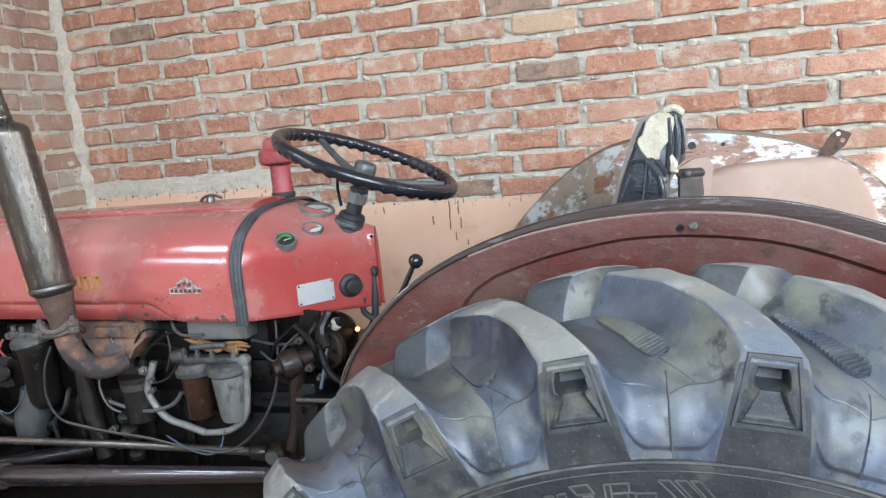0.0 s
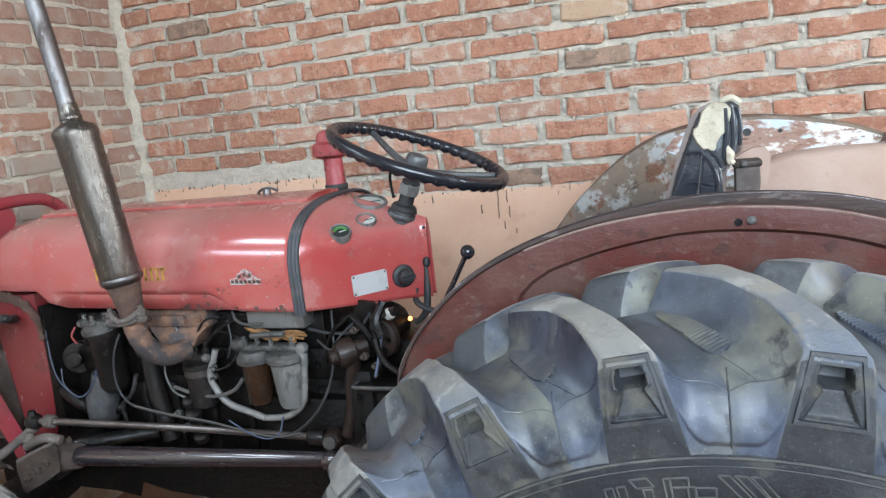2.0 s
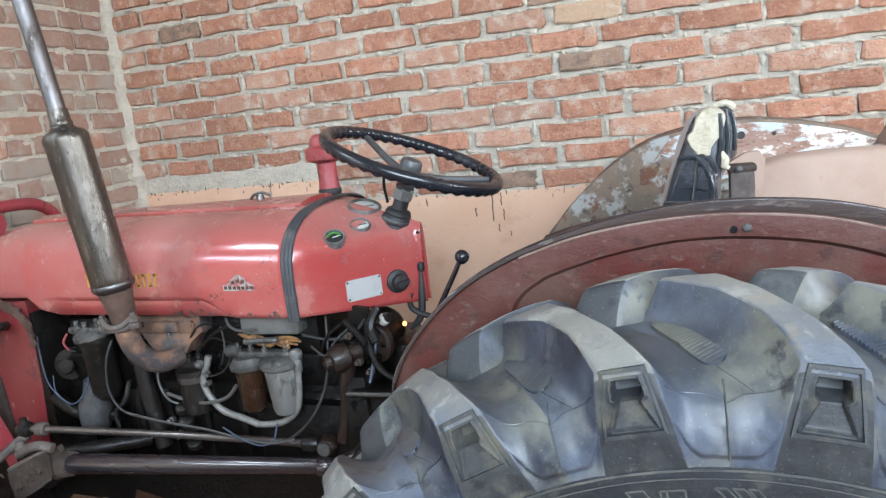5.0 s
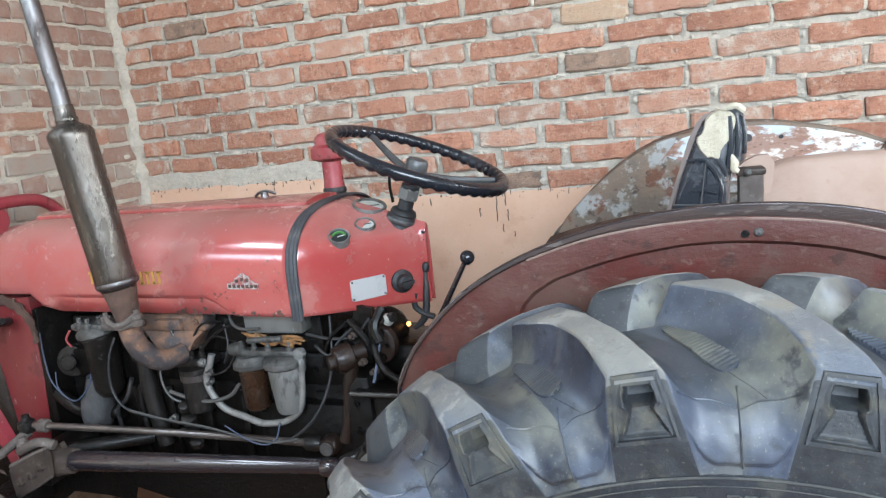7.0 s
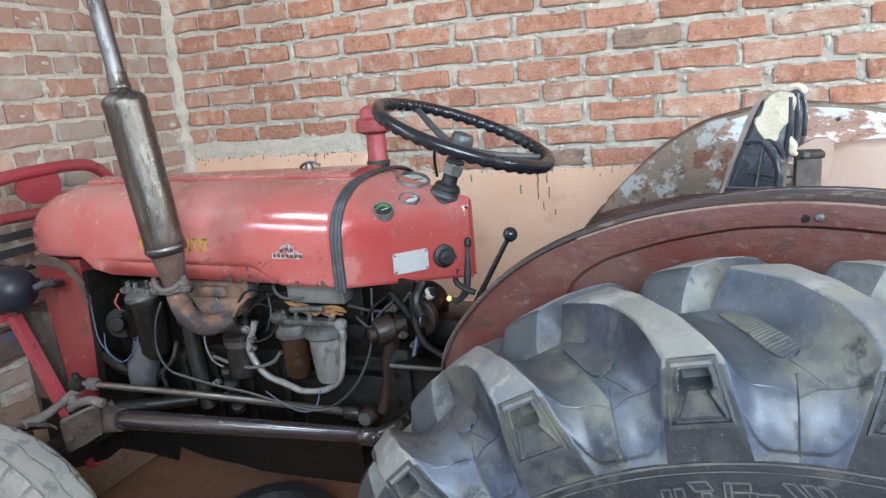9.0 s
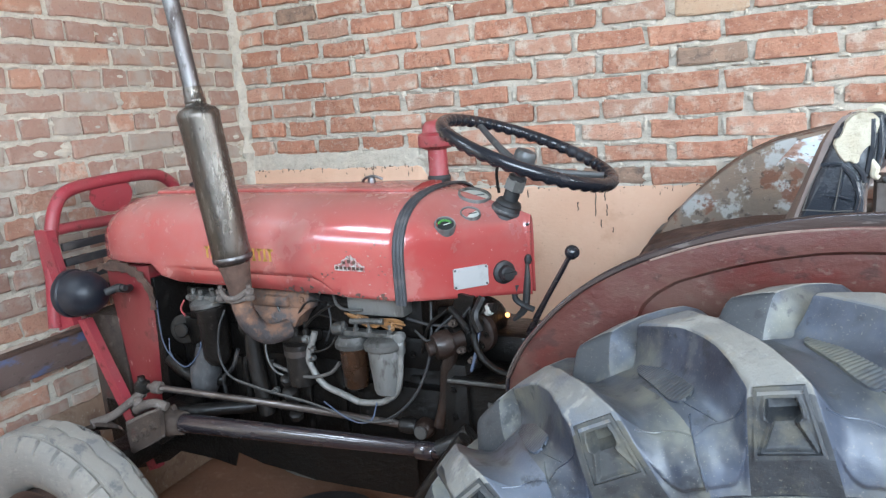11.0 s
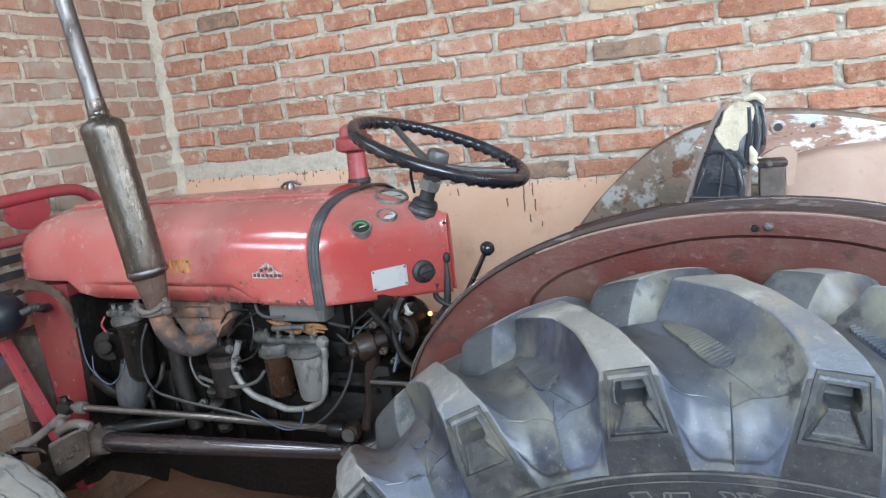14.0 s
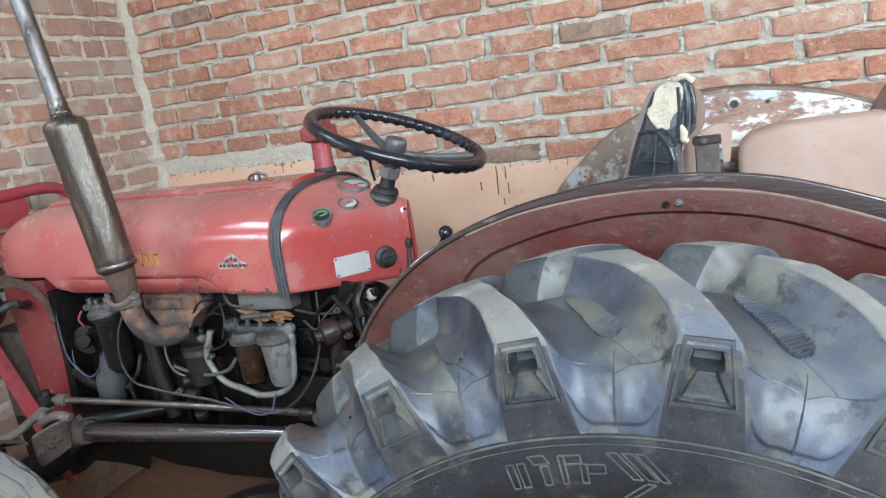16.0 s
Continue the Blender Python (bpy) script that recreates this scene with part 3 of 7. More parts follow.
part("plaster_coat", ragged_sheet(LEFT, RIGHT, lambda x: 0.0, plaster_top, BACK - 0.010, BACK + 0.012), plaster, wall_back, "salmon painted plaster with a ragged upper edge")
part("cement_band", ragged_sheet(LEFT, RIGHT, lambda x: plaster_top(x) - 0.012, lambda x: plaster_top(x) + (0.075 + 0.03 * noise.noise((x * 7, 9, 2)) if x < -1.42 else 0.012) + 0.014 * noise.noise((x * 17, 4, 1)), BACK - 0.004, BACK + 0.012), mortar, wall_back, "rough grey cement smeared along the plaster edge")
foot = ragged_sheet(0.2, BACK, lambda y: 0.0, lambda y: 0.525 + 0.012 * noise.noise((y * 8, 3, 1)) + 0.010 * noise.noise((y * 27, 6, 2)), -LEFT - 0.014, -LEFT + 0.012)
bmesh.ops.transform(foot, matrix=Matrix.Rotation(math.pi / 2, 4, "Z"), verts=foot.verts)
part("cement_foot", foot, stained_cement, wall_left, "earth-stained cement along the foot of the wall")

for x, top_, long in ((-0.735, 1.10, 0.035), (-0.665, 1.158, 0.115), (-0.628, 1.155, 0.05), (-0.622, 1.09, 0.045), (-0.645, 1.03, 0.03), (-0.94, 1.15, 0.03), (-0.60, 1.0, 0.02)):
    pts = [(x + 0.004 * noise.noise((i * 3.1, x * 50, 1)) + w * (0.0018 + 0.0016 * noise.noise((i * 2.3, x * 40, 6))), BACK - 0.0135, top_ - long * i / 6) for w, span in ((1, range(7)), (-1, range(6, -1, -1))) for i in span]
    part("drip_stain", slab(pts, (0, 0.003, 0)), grime, wall_back, "dark dried drip on the plaster")

# ---- the tractor ----
MID = 1.594
AXLE = Vector((0.06, 0.780, 0.636))
tractor = thing("tractor", (-0.8, MID, 0.0), "old red farm tractor with worn paint and dusty tyres", "tractor")


def wheel_point(centre, degrees, radius, side):
    """A point of a wheel: degrees from the top towards the front, radius, and how far it stands out towards the viewer's side."""
    a = radians(degrees)
    return Vector((centre.x - radius * math.sin(a), centre.y - side, centre.z + radius * math.cos(a)))


CARCASS = [(0.0, 0.596), (0.05, 0.595), (0.10, 0.588), (0.125, 0.578), (0.143, 0.562), (0.156, 0.545), (0.163, 0.526), (0.165, 0.500), (0.166, 0.470), (0.160, 0.435), (0.145, 0.400), (0.122, 0.375), (0.112, 0.362)]


def rear_carcass(centre):
    outline = [(-s * 0.94, r) for s, r in CARCASS[::-1]] + [(s * 0.94, r) for s, r in CARCASS[1:]]
    rings = [[wheel_point(centre, a, r, s) for s, r in outline] for a in np.linspace(0, 360, 121)]
    return loft(rings, closed=False, caps=False)


VALLEY = [(-0.016, 0.597), (0.0, 0.6045), (0.04, 0.6030), (0.08, 0.5985), (0.11, 0.5915), (0.130, 0.5830), (0.1465, 0.5700), (0.1580, 0.5520), (0.1650, 0.5310), (0.1680, 0.508)]
CREST = [(-0.016, 0.650), (0.0, 0.651), (0.04, 0.6495), (0.08, 0.644), (0.115, 0.635), (0.140, 0.626), (0.156, 0.612), (0.166, 0.579), (0.1695, 0.543), (0.1680, 0.508)]
NARROW = 0.94
LUGS = 21
PITCH = 360 / LUGS
PHASE = 9.9


def bar_lean(side):
    """How far, in degrees, a tread bar has swept forward at a distance from the middle."""
    return float(np.interp(side, [-0.016, 0.02, 0.048, 0.08, 0.10, 0.131, 0.150], [10.9, 8.3, 6.1, 4.3, 2.9, 1.2, 0.0]))


def clamped(value):
    return min(1.0, max(0.0, value))


def keyhole(da, r):
    """How deep the moulded keyhole is at a spot of the bar's end, with a low lip round it."""
    half = float(np.interp(r, [0.551, 0.574, 0.579, 0.582, 0.590, 0.600], [2.25, 1.15, 1.0, 1.45, 1.40, 1.10]))
    deep = float(np.interp(r, [0.552, 0.577, 0.583], [0.004, 0.007, 0.026]))
    hole = deep * clamped((half - abs(da)) / 0.16) * clamped((0.5995 - r) / 0.002) * clamped((r - 0.551) / 0.002)
    lip = 0.0022 * clamped(1 - abs(abs(da) - half - 0.22) / 0.24) * clamped((0.602 - r) / 0.002) * clamped((r - 0.549) / 0.002)
    return hole - lip


MOULD_LINES = (
    [(0.66 - 0.06 * math.sin(math.pi * k / 6), 1.25 + 1.7 * k / 6) for k in range(7)],
    [(0.66 - 0.06 * math.sin(math.pi * k / 6), -1.25 - 1.7 * k / 6) for k in range(7)],
    [(0.10 + 0.50 * k / 6, 2.05 + 0.55 * math.sin(math.pi * k / 6)) for k in range(7)],
)


def tread_section(centre, degrees, out, fine):
    """One tread bar with the bowls on both its sides, from the shoulder to the middle."""
    along = np.r_[np.linspace(-0.125, -0.08, 6), np.linspace(-0.06, 0.6, 26), np.linspace(0.608, 0.9, 56), np.linspace(0.905, 1, 20)] if fine else np.r_[np.linspace(-0.125, -0.03, 4), np.linspace(-0.01, 0.11, 10), np.linspace(0.13, 1, 34)]
    marks = np.linspace(-0.125, 1, len(VALLEY))
    soft_line = curve_points([(s, 0, r) for s, r in VALLEY], 8)
    soft_marks, soft_s, soft_r = np.linspace(-0.125, 1, len(soft_line)), [p.x for p in soft_line], [p.z for p in soft_line]
    flat = np.r_[np.linspace(0, 0.93, 22 if fine else 3), 1.0, 1.04, np.linspace(1.10, 3.0, 17)]
    spots = np.r_[-flat[::-1], flat[1:]]
    rings = []
    for v in along:
        vs, vr = float(np.interp(v, soft_marks, soft_s)), float(np.interp(v, soft_marks, soft_r))
        cs, cr = float(np.interp(v, marks, [p[0] for p in CREST])), float(np.interp(v, marks, [p[1] for p in CREST]))
        if not fine:
            vr += 0.016 * clamped((v - 0.06) / 0.10)
        side = vs + 0.35 * (cs - vs)
        half = float(np.interp(cs, [-0.016, 0.02, 0.05, 0.08, 0.10, 0.131, 0.156], [3.0, 2.35, 1.8, 1.75, 1.9, 2.15, 2.55])) + 1.25 * max(0.0, (0.612 - cr) / 0.07) * (cs > 0.15)
        tip = clamped((v + 0.117) / 0.025) if fine else clamped((v + 0.01) / 0.10)
        ring = []
        for u in spots:
            d = abs(u)
            off = half * d if d <= 1.04 else half * 1.04 + (PITCH / 2 - half * 1.04) * (d - 1.04) / 1.96
            if d <= 1.04:
                m = float(np.interp(d, [0.80, 0.90, 0.96, 1.0, 1.04], [1.0, 0.992, 0.972, 0.945, 0.905]))
            else:
                w = (d - 1.04) / 1.96
                m = 0.905 * max(0.0, 1 - w / float(np.interp(v, [0.5, 0.85], [0.62, 0.36]))) ** 2.0
            m *= tip
            bulge = 0.0
            if v > 0.50:
                edge = max(0.0, (PITCH / 2 - off) / (PITCH / 2))
                low = 0.519 + 0.018 * max(0.0, (edge - 0.22) / 0.30) ** 2.4
                t_ = min(1.0, max(0.0, (vr - low + 0.004) / 0.008))
                rise = min(1.0, (v - 0.50) / 0.42)
                bulge = (-0.002 + 0.0055 * t_ * t_ * (3 - 2 * t_)) * rise * rise * (3 - 2 * rise)
            r, y = vr + m * (cr - vr), vs + m * (cs - vs) + bulge * (1 - m)
            if fine and d <= 0.94 and cs > 0.15:
                y -= keyhole(off, cr)
            y += 0.0012 * noise.noise((u * 2.1, v * 9, out))
            ring.append(wheel_point(centre, degrees + bar_lean(side) + math.copysign(off, u), r, out * y * NARROW))
        rings.append(ring)
    own = loft(rings, closed=False, caps=False)
    columns = len(spots) - 1
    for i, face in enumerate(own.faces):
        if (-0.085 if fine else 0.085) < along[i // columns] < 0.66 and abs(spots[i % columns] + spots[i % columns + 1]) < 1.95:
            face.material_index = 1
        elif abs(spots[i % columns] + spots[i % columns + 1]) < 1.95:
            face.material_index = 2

    def at(da, r, lift):
        s_ = float(np.interp(r, [0.535, 0.543, 0.579, 0.611, 0.626], [0.1697, 0.1705, 0.167, 0.156, 0.140])) + lift
        return wheel_point(centre, degrees + da, r, out * s_ * NARROW)

    def panel(ring, rise, wide):
        count = len(ring)
        mid_a, mid_r = sum(p[0] for p in ring) / count, sum(p[1] for p in ring) / count
        inner = [(mid_a + (da - mid_a) * (1 - wide), mid_r + (r - mid_r) * (1 - wide)) for da, r in ring]
        for i in range(count):
            j = (i + 1) % count
            quad = [own.verts.new(at(*ring[i], rise)), own.verts.new(at(*ring[j], rise)), own.verts.new(at(*inner[j], rise)), own.verts.new(at(*inner[i], rise))]
            low = [own.verts.new(at(*ring[i], -0.004)), own.verts.new(at(*ring[j], -0.004)), own.verts.new(at(*inner[j], -0.004)), own.verts.new(at(*inner[i], -0.004))]
            for corners in (quad, (low[0], low[1], quad[1], quad[0]), (low[3], low[2], quad[2], quad[3])):
                own.faces.new(corners).material_index = 2

    if fine:
        panel([(-2.05, 0.611), (2.05, 0.611), (3.2, 0.546), (-3.2, 0.546)], 0.0035, 0.12)
    # Fine mould lines over the bowls.
    def on_skin(v, u, rise=0.0006):
        i = min(len(along) - 2, max(0, int(np.searchsorted(along, v)) - 1))
        k = min(len(spots) - 2, max(0, int(np.searchsorted(spots, u)) - 1))
        a, b = (v - along[i]) / (along[i + 1] - along[i]), (u - spots[k]) / (spots[k + 1] - spots[k])
        p = (rings[i][k] * (1 - a) + rings[i + 1][k] * a) * (1 - b) + (rings[i][k + 1] * (1 - a) + rings[i + 1][k + 1] * a) * b
        away = Vector((p.x - centre.x, out * 0.25, p.z - centre.z)).normalized()
        return p + away * rise

    for path_ in MOULD_LINES:
        tube([on_skin(v, u) for v, u in path_], 0.0011, 5, bm=own)
    # Mould seam down the valley.
    rings = []
    for r, s_ in ((0.582, 0.1325), (0.570, 0.1490), (0.552, 0.1615), (0.533, 0.1695), (0.518, 0.1735)):
        rings.append([wheel_point(centre, degrees + PITCH / 2 + da, r, out * (s_ + h) * NARROW) for da, h in ((-0.14, -0.002), (0, 0.0016), (0.14, -0.002))])
    loft(rings, closed=False, caps=False, bm=own)
    return own


def ribbed_pad(centre, degrees, out, relief):
    """An oval pad of fine ribs on the floor of a valley, from the shoulder to the nose of the next bar."""
    rings = []
    for k in range(111):
        u = k / 110
        side = 0.113 - 0.110 * u
        wide = math.sqrt(max(0.02, 1 - (2 * u - 1) ** 6))
        top = 0.6060 + relief if k % 5 in (1, 2, 3) else 0.6060
        ring = []
        for v in (-1.0, -0.97, -0.5, 0.0, 0.5, 0.97, 1.0):
            s_ = side + 0.013 * wide * v
            floor_ = float(np.interp(s_, [p[0] for p in VALLEY], [p[1] for p in VALLEY])) - 0.603
            r = (0.596 if abs(v) == 1 else top) + floor_
            ring.append(wheel_point(centre, degrees + 5.6 * u + 1.35 * wide * v, r, out * s_ * NARROW))
        rings.append(ring)
    return loft(rings, closed=False, caps=False)


def rear_wheel(centre, near):
    wheel = part("rear_wheel", lathe([(0.05, -0.11), (0.11, -0.10), (0.13, -0.03), (0.29, -0.02), (0.33, 0.02), (0.352, 0.02), (0.36, -0.10), (0.372, -0.112), (0.355, -0.108), (0.345, 0.0), (0.345, 0.10), (0.372, 0.112), (0.36, 0.12), (0.335, 0.1), (0.33, 0.04), (0.05, 0.02)], centre, (0, 1, 0), 48), silver_paint, tractor, "dull silver steel wheel rim", origin=centre)
    tyre = part("tyre", rear_carcass(centre), side_rubber, wheel, "large black tractor tyre with dusty tread bars", origin=centre)
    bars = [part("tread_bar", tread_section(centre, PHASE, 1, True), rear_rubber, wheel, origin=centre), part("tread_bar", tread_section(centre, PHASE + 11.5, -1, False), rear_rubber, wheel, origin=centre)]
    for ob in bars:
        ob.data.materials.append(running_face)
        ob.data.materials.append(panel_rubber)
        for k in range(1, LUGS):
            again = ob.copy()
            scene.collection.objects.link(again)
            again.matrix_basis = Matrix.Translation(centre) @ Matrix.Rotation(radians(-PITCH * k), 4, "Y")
    for k in range(LUGS if near else 0):
        part("ribbed_pad", ribbed_pad(centre, PHASE + PITCH * (k - 1.5), 1, 0.0026 if k == 0 else 0.0005), rear_rubber, wheel, origin=centre)
    rib = bmesh.new()
    for r, s, fat in ((0.504, 0.1660, 0.0016), (0.496, 0.1668, 0.0008)):
        rings = [[wheel_point(centre, a, r + fat * math.cos(b), s * NARROW + fat * math.sin(b)) for b in (0, 1.57, 3.14, 4.71)] for a in np.linspace(0, 360, 121)]
        loft(rings, caps=False, bm=rib)
    part("moulded_ring", rib, ring_dust, wheel, origin=centre)
    if near:
        # Outlined raised marks on the sidewall, too worn to read.
        for a, tilt, wide, r0, r1 in ((15.5, 0, 0.5, 0.452, 0.480), (14.0, 0, 0.5, 0.452, 0.480), (11.2, 0.6, 1.0, 0.476, 0.486), (11.0, 0, 0.5, 0.452, 0.474), (8.6, 0, 0.35, 0.452, 0.484), (7.2, 0, 1.0, 0.474, 0.484), (6.0, 0, 0.4, 0.452, 0.474), (4.4, 0, 1.1, 0.463, 0.473), (-0.6, 3.0, 0.6, 0.458, 0.486), (-2.4, 3.0, 0.6, 0.458, 0.486), (-3.9, 3.0, 0.5, 0.458, 0.486), (0.9, -3.0, 0.6, 0.436, 0.454)):
            edge = [wheel_point(centre, da, r, 0.1562 + 0.0006 * (r < 0.47)) for da, r in ((a - wide, r0), (a + wide, r0), (a + wide + tilt, r1), (a - wide + tilt, r1))]
            mark = bmesh.new()
            for p, q in zip(edge, edge[1:] + edge[:1]):
                tube([p, (p + q) / 2, q], 0.0012, 5, 2, bm=mark)
            part("moulded_mark", mark, ring_dust, wheel, origin=centre)
    return wheel


rear_wheel(AXLE, True)
rear_wheel(Vector((AXLE.x + 0.05, 2 * MID - AXLE.y, AXLE.z)), False)


# ---- fenders ----
def fender(name, rim, near, far, groove, material, label):
    """A mudguard shell: a flange along the rim, a stepped side band and a skirt below it."""
    line = curve_points([(x, near, z) for x, z in rim], 18)
    hub = Vector((sum(p.x for p in line) / len(line), near, 0.72))
    rings = []
    for p in line:
        inward = (hub - p)
        inward.y = 0
        inward.normalize()
        wob = 0.002 * noise.noise(p * 9)
        ring = []
        band = groove(p.x)
        for depth, y in ((0.004, far), (0.000, near + (far - near) * 0.12), (0.003, near), (0.012, near - 0.003), (band, near + wob), (band + 0.006, near + 0.010 + wob), (max(0.24, band + 0.03), near + 0.016)):
            q = p + inward * depth
            ring.append(Vector((q.x, y, q.z)))
        rings.append(ring)
    ob = part(name, loft(rings, closed=False, caps=False), material, tractor, label)
    thick = ob.modifiers.new("thick", "SOLIDIFY")
    thick.thickness, thick.offset = 0.0035, 0
    return ob


def near_groove(x):
    """Depth of the pressed step below the rim; at the front it hooks down out of sight."""
    return float(np.interp(x, [-0.37, -0.33, -0.305, -0.285, -0.268, -0.25, -0.225, -0.19, 0.0, 0.3, 0.5], [0.36, 0.21, 0.135, 0.098, 0.076, 0.061, 0.052, 0.046, 0.043, 0.050, 0.060]))


near_rim = [(-0.405, 0.955), (-0.430, 1.005), (-0.432, 1.07), (-0.396, 1.136), (-0.322, 1.213), (-0.236, 1.267), (-0.132, 1.306), (-0.03, 1.328), (0.06, 1.3365), (0.155, 1.333), (0.24, 1.318), (0.34, 1.284), (0.46, 1.238), (0.56, 1.17), (0.64, 1.08), (0.68, 0.98)]
near_fender = fender("fender", near_rim, 0.962, 0.994, near_groove, fender_red, "dull rusty red mudguard with a rolled edge")
part("edge_bead", tube([(x, 0.960, z + 0.001) for x, z in near_rim], 0.0036, 8), dark_rod, near_fender)
for x, z in ((0.100, 1.302), (0.372, 1.215)):
    # Dark disc laid on for the shade inside a hole.
    part("bolt_hole", lathe([(0.0055, 0), (0.005, -0.001), (0, -0.0012)], (x - 0.016, 0.9603, z - 0.002), (0, 1, 0), 10), greasy_shaded_iron, near_fender)
    part("bolt_head", lathe([(0.0065, 0), (0.006, -0.002), (0.004, -0.0035), (0.0, -0.004)], (x, 0.960, z), (0, 1, 0), 8), grey_cast, near_fender)

line = curve_points([(x, 0.962, z) for x, z in near_rim[2:]], 8)
rings, lip = [], []
for p in line:
    outw = (p - Vector((0.1, 0.962, 0.72))).normalized()
    low_ = -float(np.interp(p.x, [-0.35, -0.15, 0.05, 0.35, 0.55], [0.003, 0.007, 0.015, 0.021, 0.027]))
    rings.append([Vector((p.x, y, p.z)) + outw * h for y, h in ((0.963, low_ - 0.001), (0.9585, low_), (0.9555, low_ * 0.5), (0.9565, 0.002), (0.960, 0.0045), (0.973, 0.0035), (0.975, -0.004))])
    lip.append(Vector((p.x, 0.9588, p.z)) + outw * low_)
part("top_flange", loft(rings, closed=False, caps=False), flange_iron, near_fender, "scratched dark brown top flange")
part("flange_lip", tube([p for p in lip[26::6]], 0.0022, 6, 3), fender_dust, near_fender, "dusty lower lip of the flange")
far_rim = [(-0.42, 0.92), (-0.372, 1.045), (-0.315, 1.135), (-0.185, 1.258), (-0.065, 1.330), (0.05, 1.362), (0.145, 1.377), (0.289, 1.370), (0.443, 1.338), (0.533, 1.305), (0.622, 1.258), (0.71, 1.185), (0.784, 1.08), (0.82, 0.95)]
far_fender = fender("fender", far_rim, 2.15, 2.36, lambda x: 0.20, fender_rust, "rusty grey mudguard with flaking white paint")
line = curve_points([(x, 2.15, z) for x, z in far_rim[4:]], 8)
rings = []
for i, p in enumerate(line):
    inward = (Vector((0.2, 2.15, 0.72)) - p).normalized()
    reach = 0.165 * min(1.0, 0.12 + i / 13) + 0.018 * noise.noise((i * 0.7, 1, 4)) * (i < 16)
    start = 0.010 + 0.05 * max(0.0, 1 - i / 5)
    rings.append([p + inward * start + Vector((0, -0.0045, 0)), p + inward * (start + 0.002) + Vector((0, -0.0075, 0)), p + inward * max(start + 0.004, reach) + Vector((0, -0.004, 0)), p + inward * max(start + 0.006, reach + 0.003) + Vector((0, 0.012, 0))])
part("flaked_band", loft(rings, closed=False, caps=False), flaked_paint, far_fender, "band of flaked white and pale blue paint")
outline = [(0.205, 0.90), (0.208, 1.199), (0.216, 1.230), (0.243, 1.255), (0.304, 1.270), (0.42, 1.276), (0.553, 1.274), (0.590, 1.262), (0.615, 1.238), (0.645, 1.18), (0.666, 1.119), (0.69, 0.95)]
rings = []
for inset, y in ((0.0, 2.150), (0.0, 2.075), (0.006, 2.058), (0.018, 2.051)):
    c = Vector((0.44, 0, 1.05))
    rings.append([Vector((x, y, z)) + (c - Vector((x, 0, z))).normalized() * inset for x, z in outline])
part("raised_panel", loft(rings), dusty_tan, far_fender, "dusty tan raised inner panel")
tab = slab([(0.530, 2.12, 1.280), (0.560, 2.12, 1.335), (0.580, 2.12, 1.349), (0.612, 2.12, 1.335), (0.598, 2.12, 1.305), (0.566, 2.12, 1.278)], (0, 0.005, 0))
part("bracket", tab, rusty_iron, far_fender, "bent rusty bracket with two holes")
for x, z in ((0.579, 1.336), (0.590, 1.318)):
    part("bracket_hole", lathe([(0.006, 0), (0.0055, -0.0012), (0, -0.0013)], (x, 2.1195, z), (0, 1, 0), 10), flaked_paint, far_fender)
part("grommet", lathe([(0.020, 0), (0.019, -0.006), (0.012, -0.007), (0.011, -0.002), (0, -0.002)], (0.202, 2.140, 1.333), (0, 1, 0), 18), flaked_paint, far_fender, "ringed hole in the flaking paint")
# Black discs stand in for the shade inside these holes.
for x, z, r in ((0.202, 1.333, 0.0115), (0.288, 1.330, 0.006)):
    part("drain_hole", lathe([(r, 0), (r * 0.95, -0.001), (0, -0.0012)], (x, 2.1375, z), (0, 1, 0), 14), black_dull, far_fender)
outline = [(-0.42, 0.90), (-0.412, 0.99), (-0.392, 1.045), (-0.360, 1.086), (-0.29, 1.108), (-0.205, 1.126), (-0.09, 1.145), (0.10, 1.152), (0.14, 0.95)]
part("footboard_skirt", loft([[Vector((x, y, z - d)) for x, z in outline] for y, d in ((1.93, 0.004), (1.936, 0.0), (2.04, -0.004), (2.05, 0.004))]), rusty_iron, tractor, "dark rusty skirt below the far mudguard")

# ---- bonnet and instrument cowl ----
def cowl_section(x, half, top, waist, low, power, count=22, inset=0.0, ridge=None):
    """Half-round section across the tractor, from the near lower edge over the top to the far one."""
    pts = []
    lows = [low, low + 0.010, (low + waist) / 2 - 0.006, (low + waist) / 2 + 0.006] if ridge is None else [low, ridge - 0.008, ridge - 0.001, ridge + 0.007]
    dents = [0.0, 0.0, 0.0, 0.0] if ridge is None else [0.010, 0.010, 0.003, 0.0]
    for z, d in zip(lows, dents):
        pts.append((half - d * (inset > 0), z))
    for k in range(count + 1):
        a = math.pi / 2 * k / count
        pts.append((half * math.cos(a) ** (2 / power), waist + (top - waist) * math.sin(a) ** (2 / power)))
    ring = [Vector((x, MID - dy, z)) for dy, z in pts]
    return ring + [Vector((x, MID + dy, z)) for dy, z in pts[-2::-1]]


def bonnet_half(x):
    half = 0.200 + 0.056 * (x + 1.75) / 0.90
    u = max(0.0, (-1.75 - x) / 0.29)
    return max(0.012, half * (1 - min(1, u) ** 2.6) ** 0.5)


def bonnet_top(x):
    u = max(0.0, (-1.75 - x) / 0.30)
    return 1.075 + 0.226 * (1 - min(1, u) ** 2.4) ** 0.5


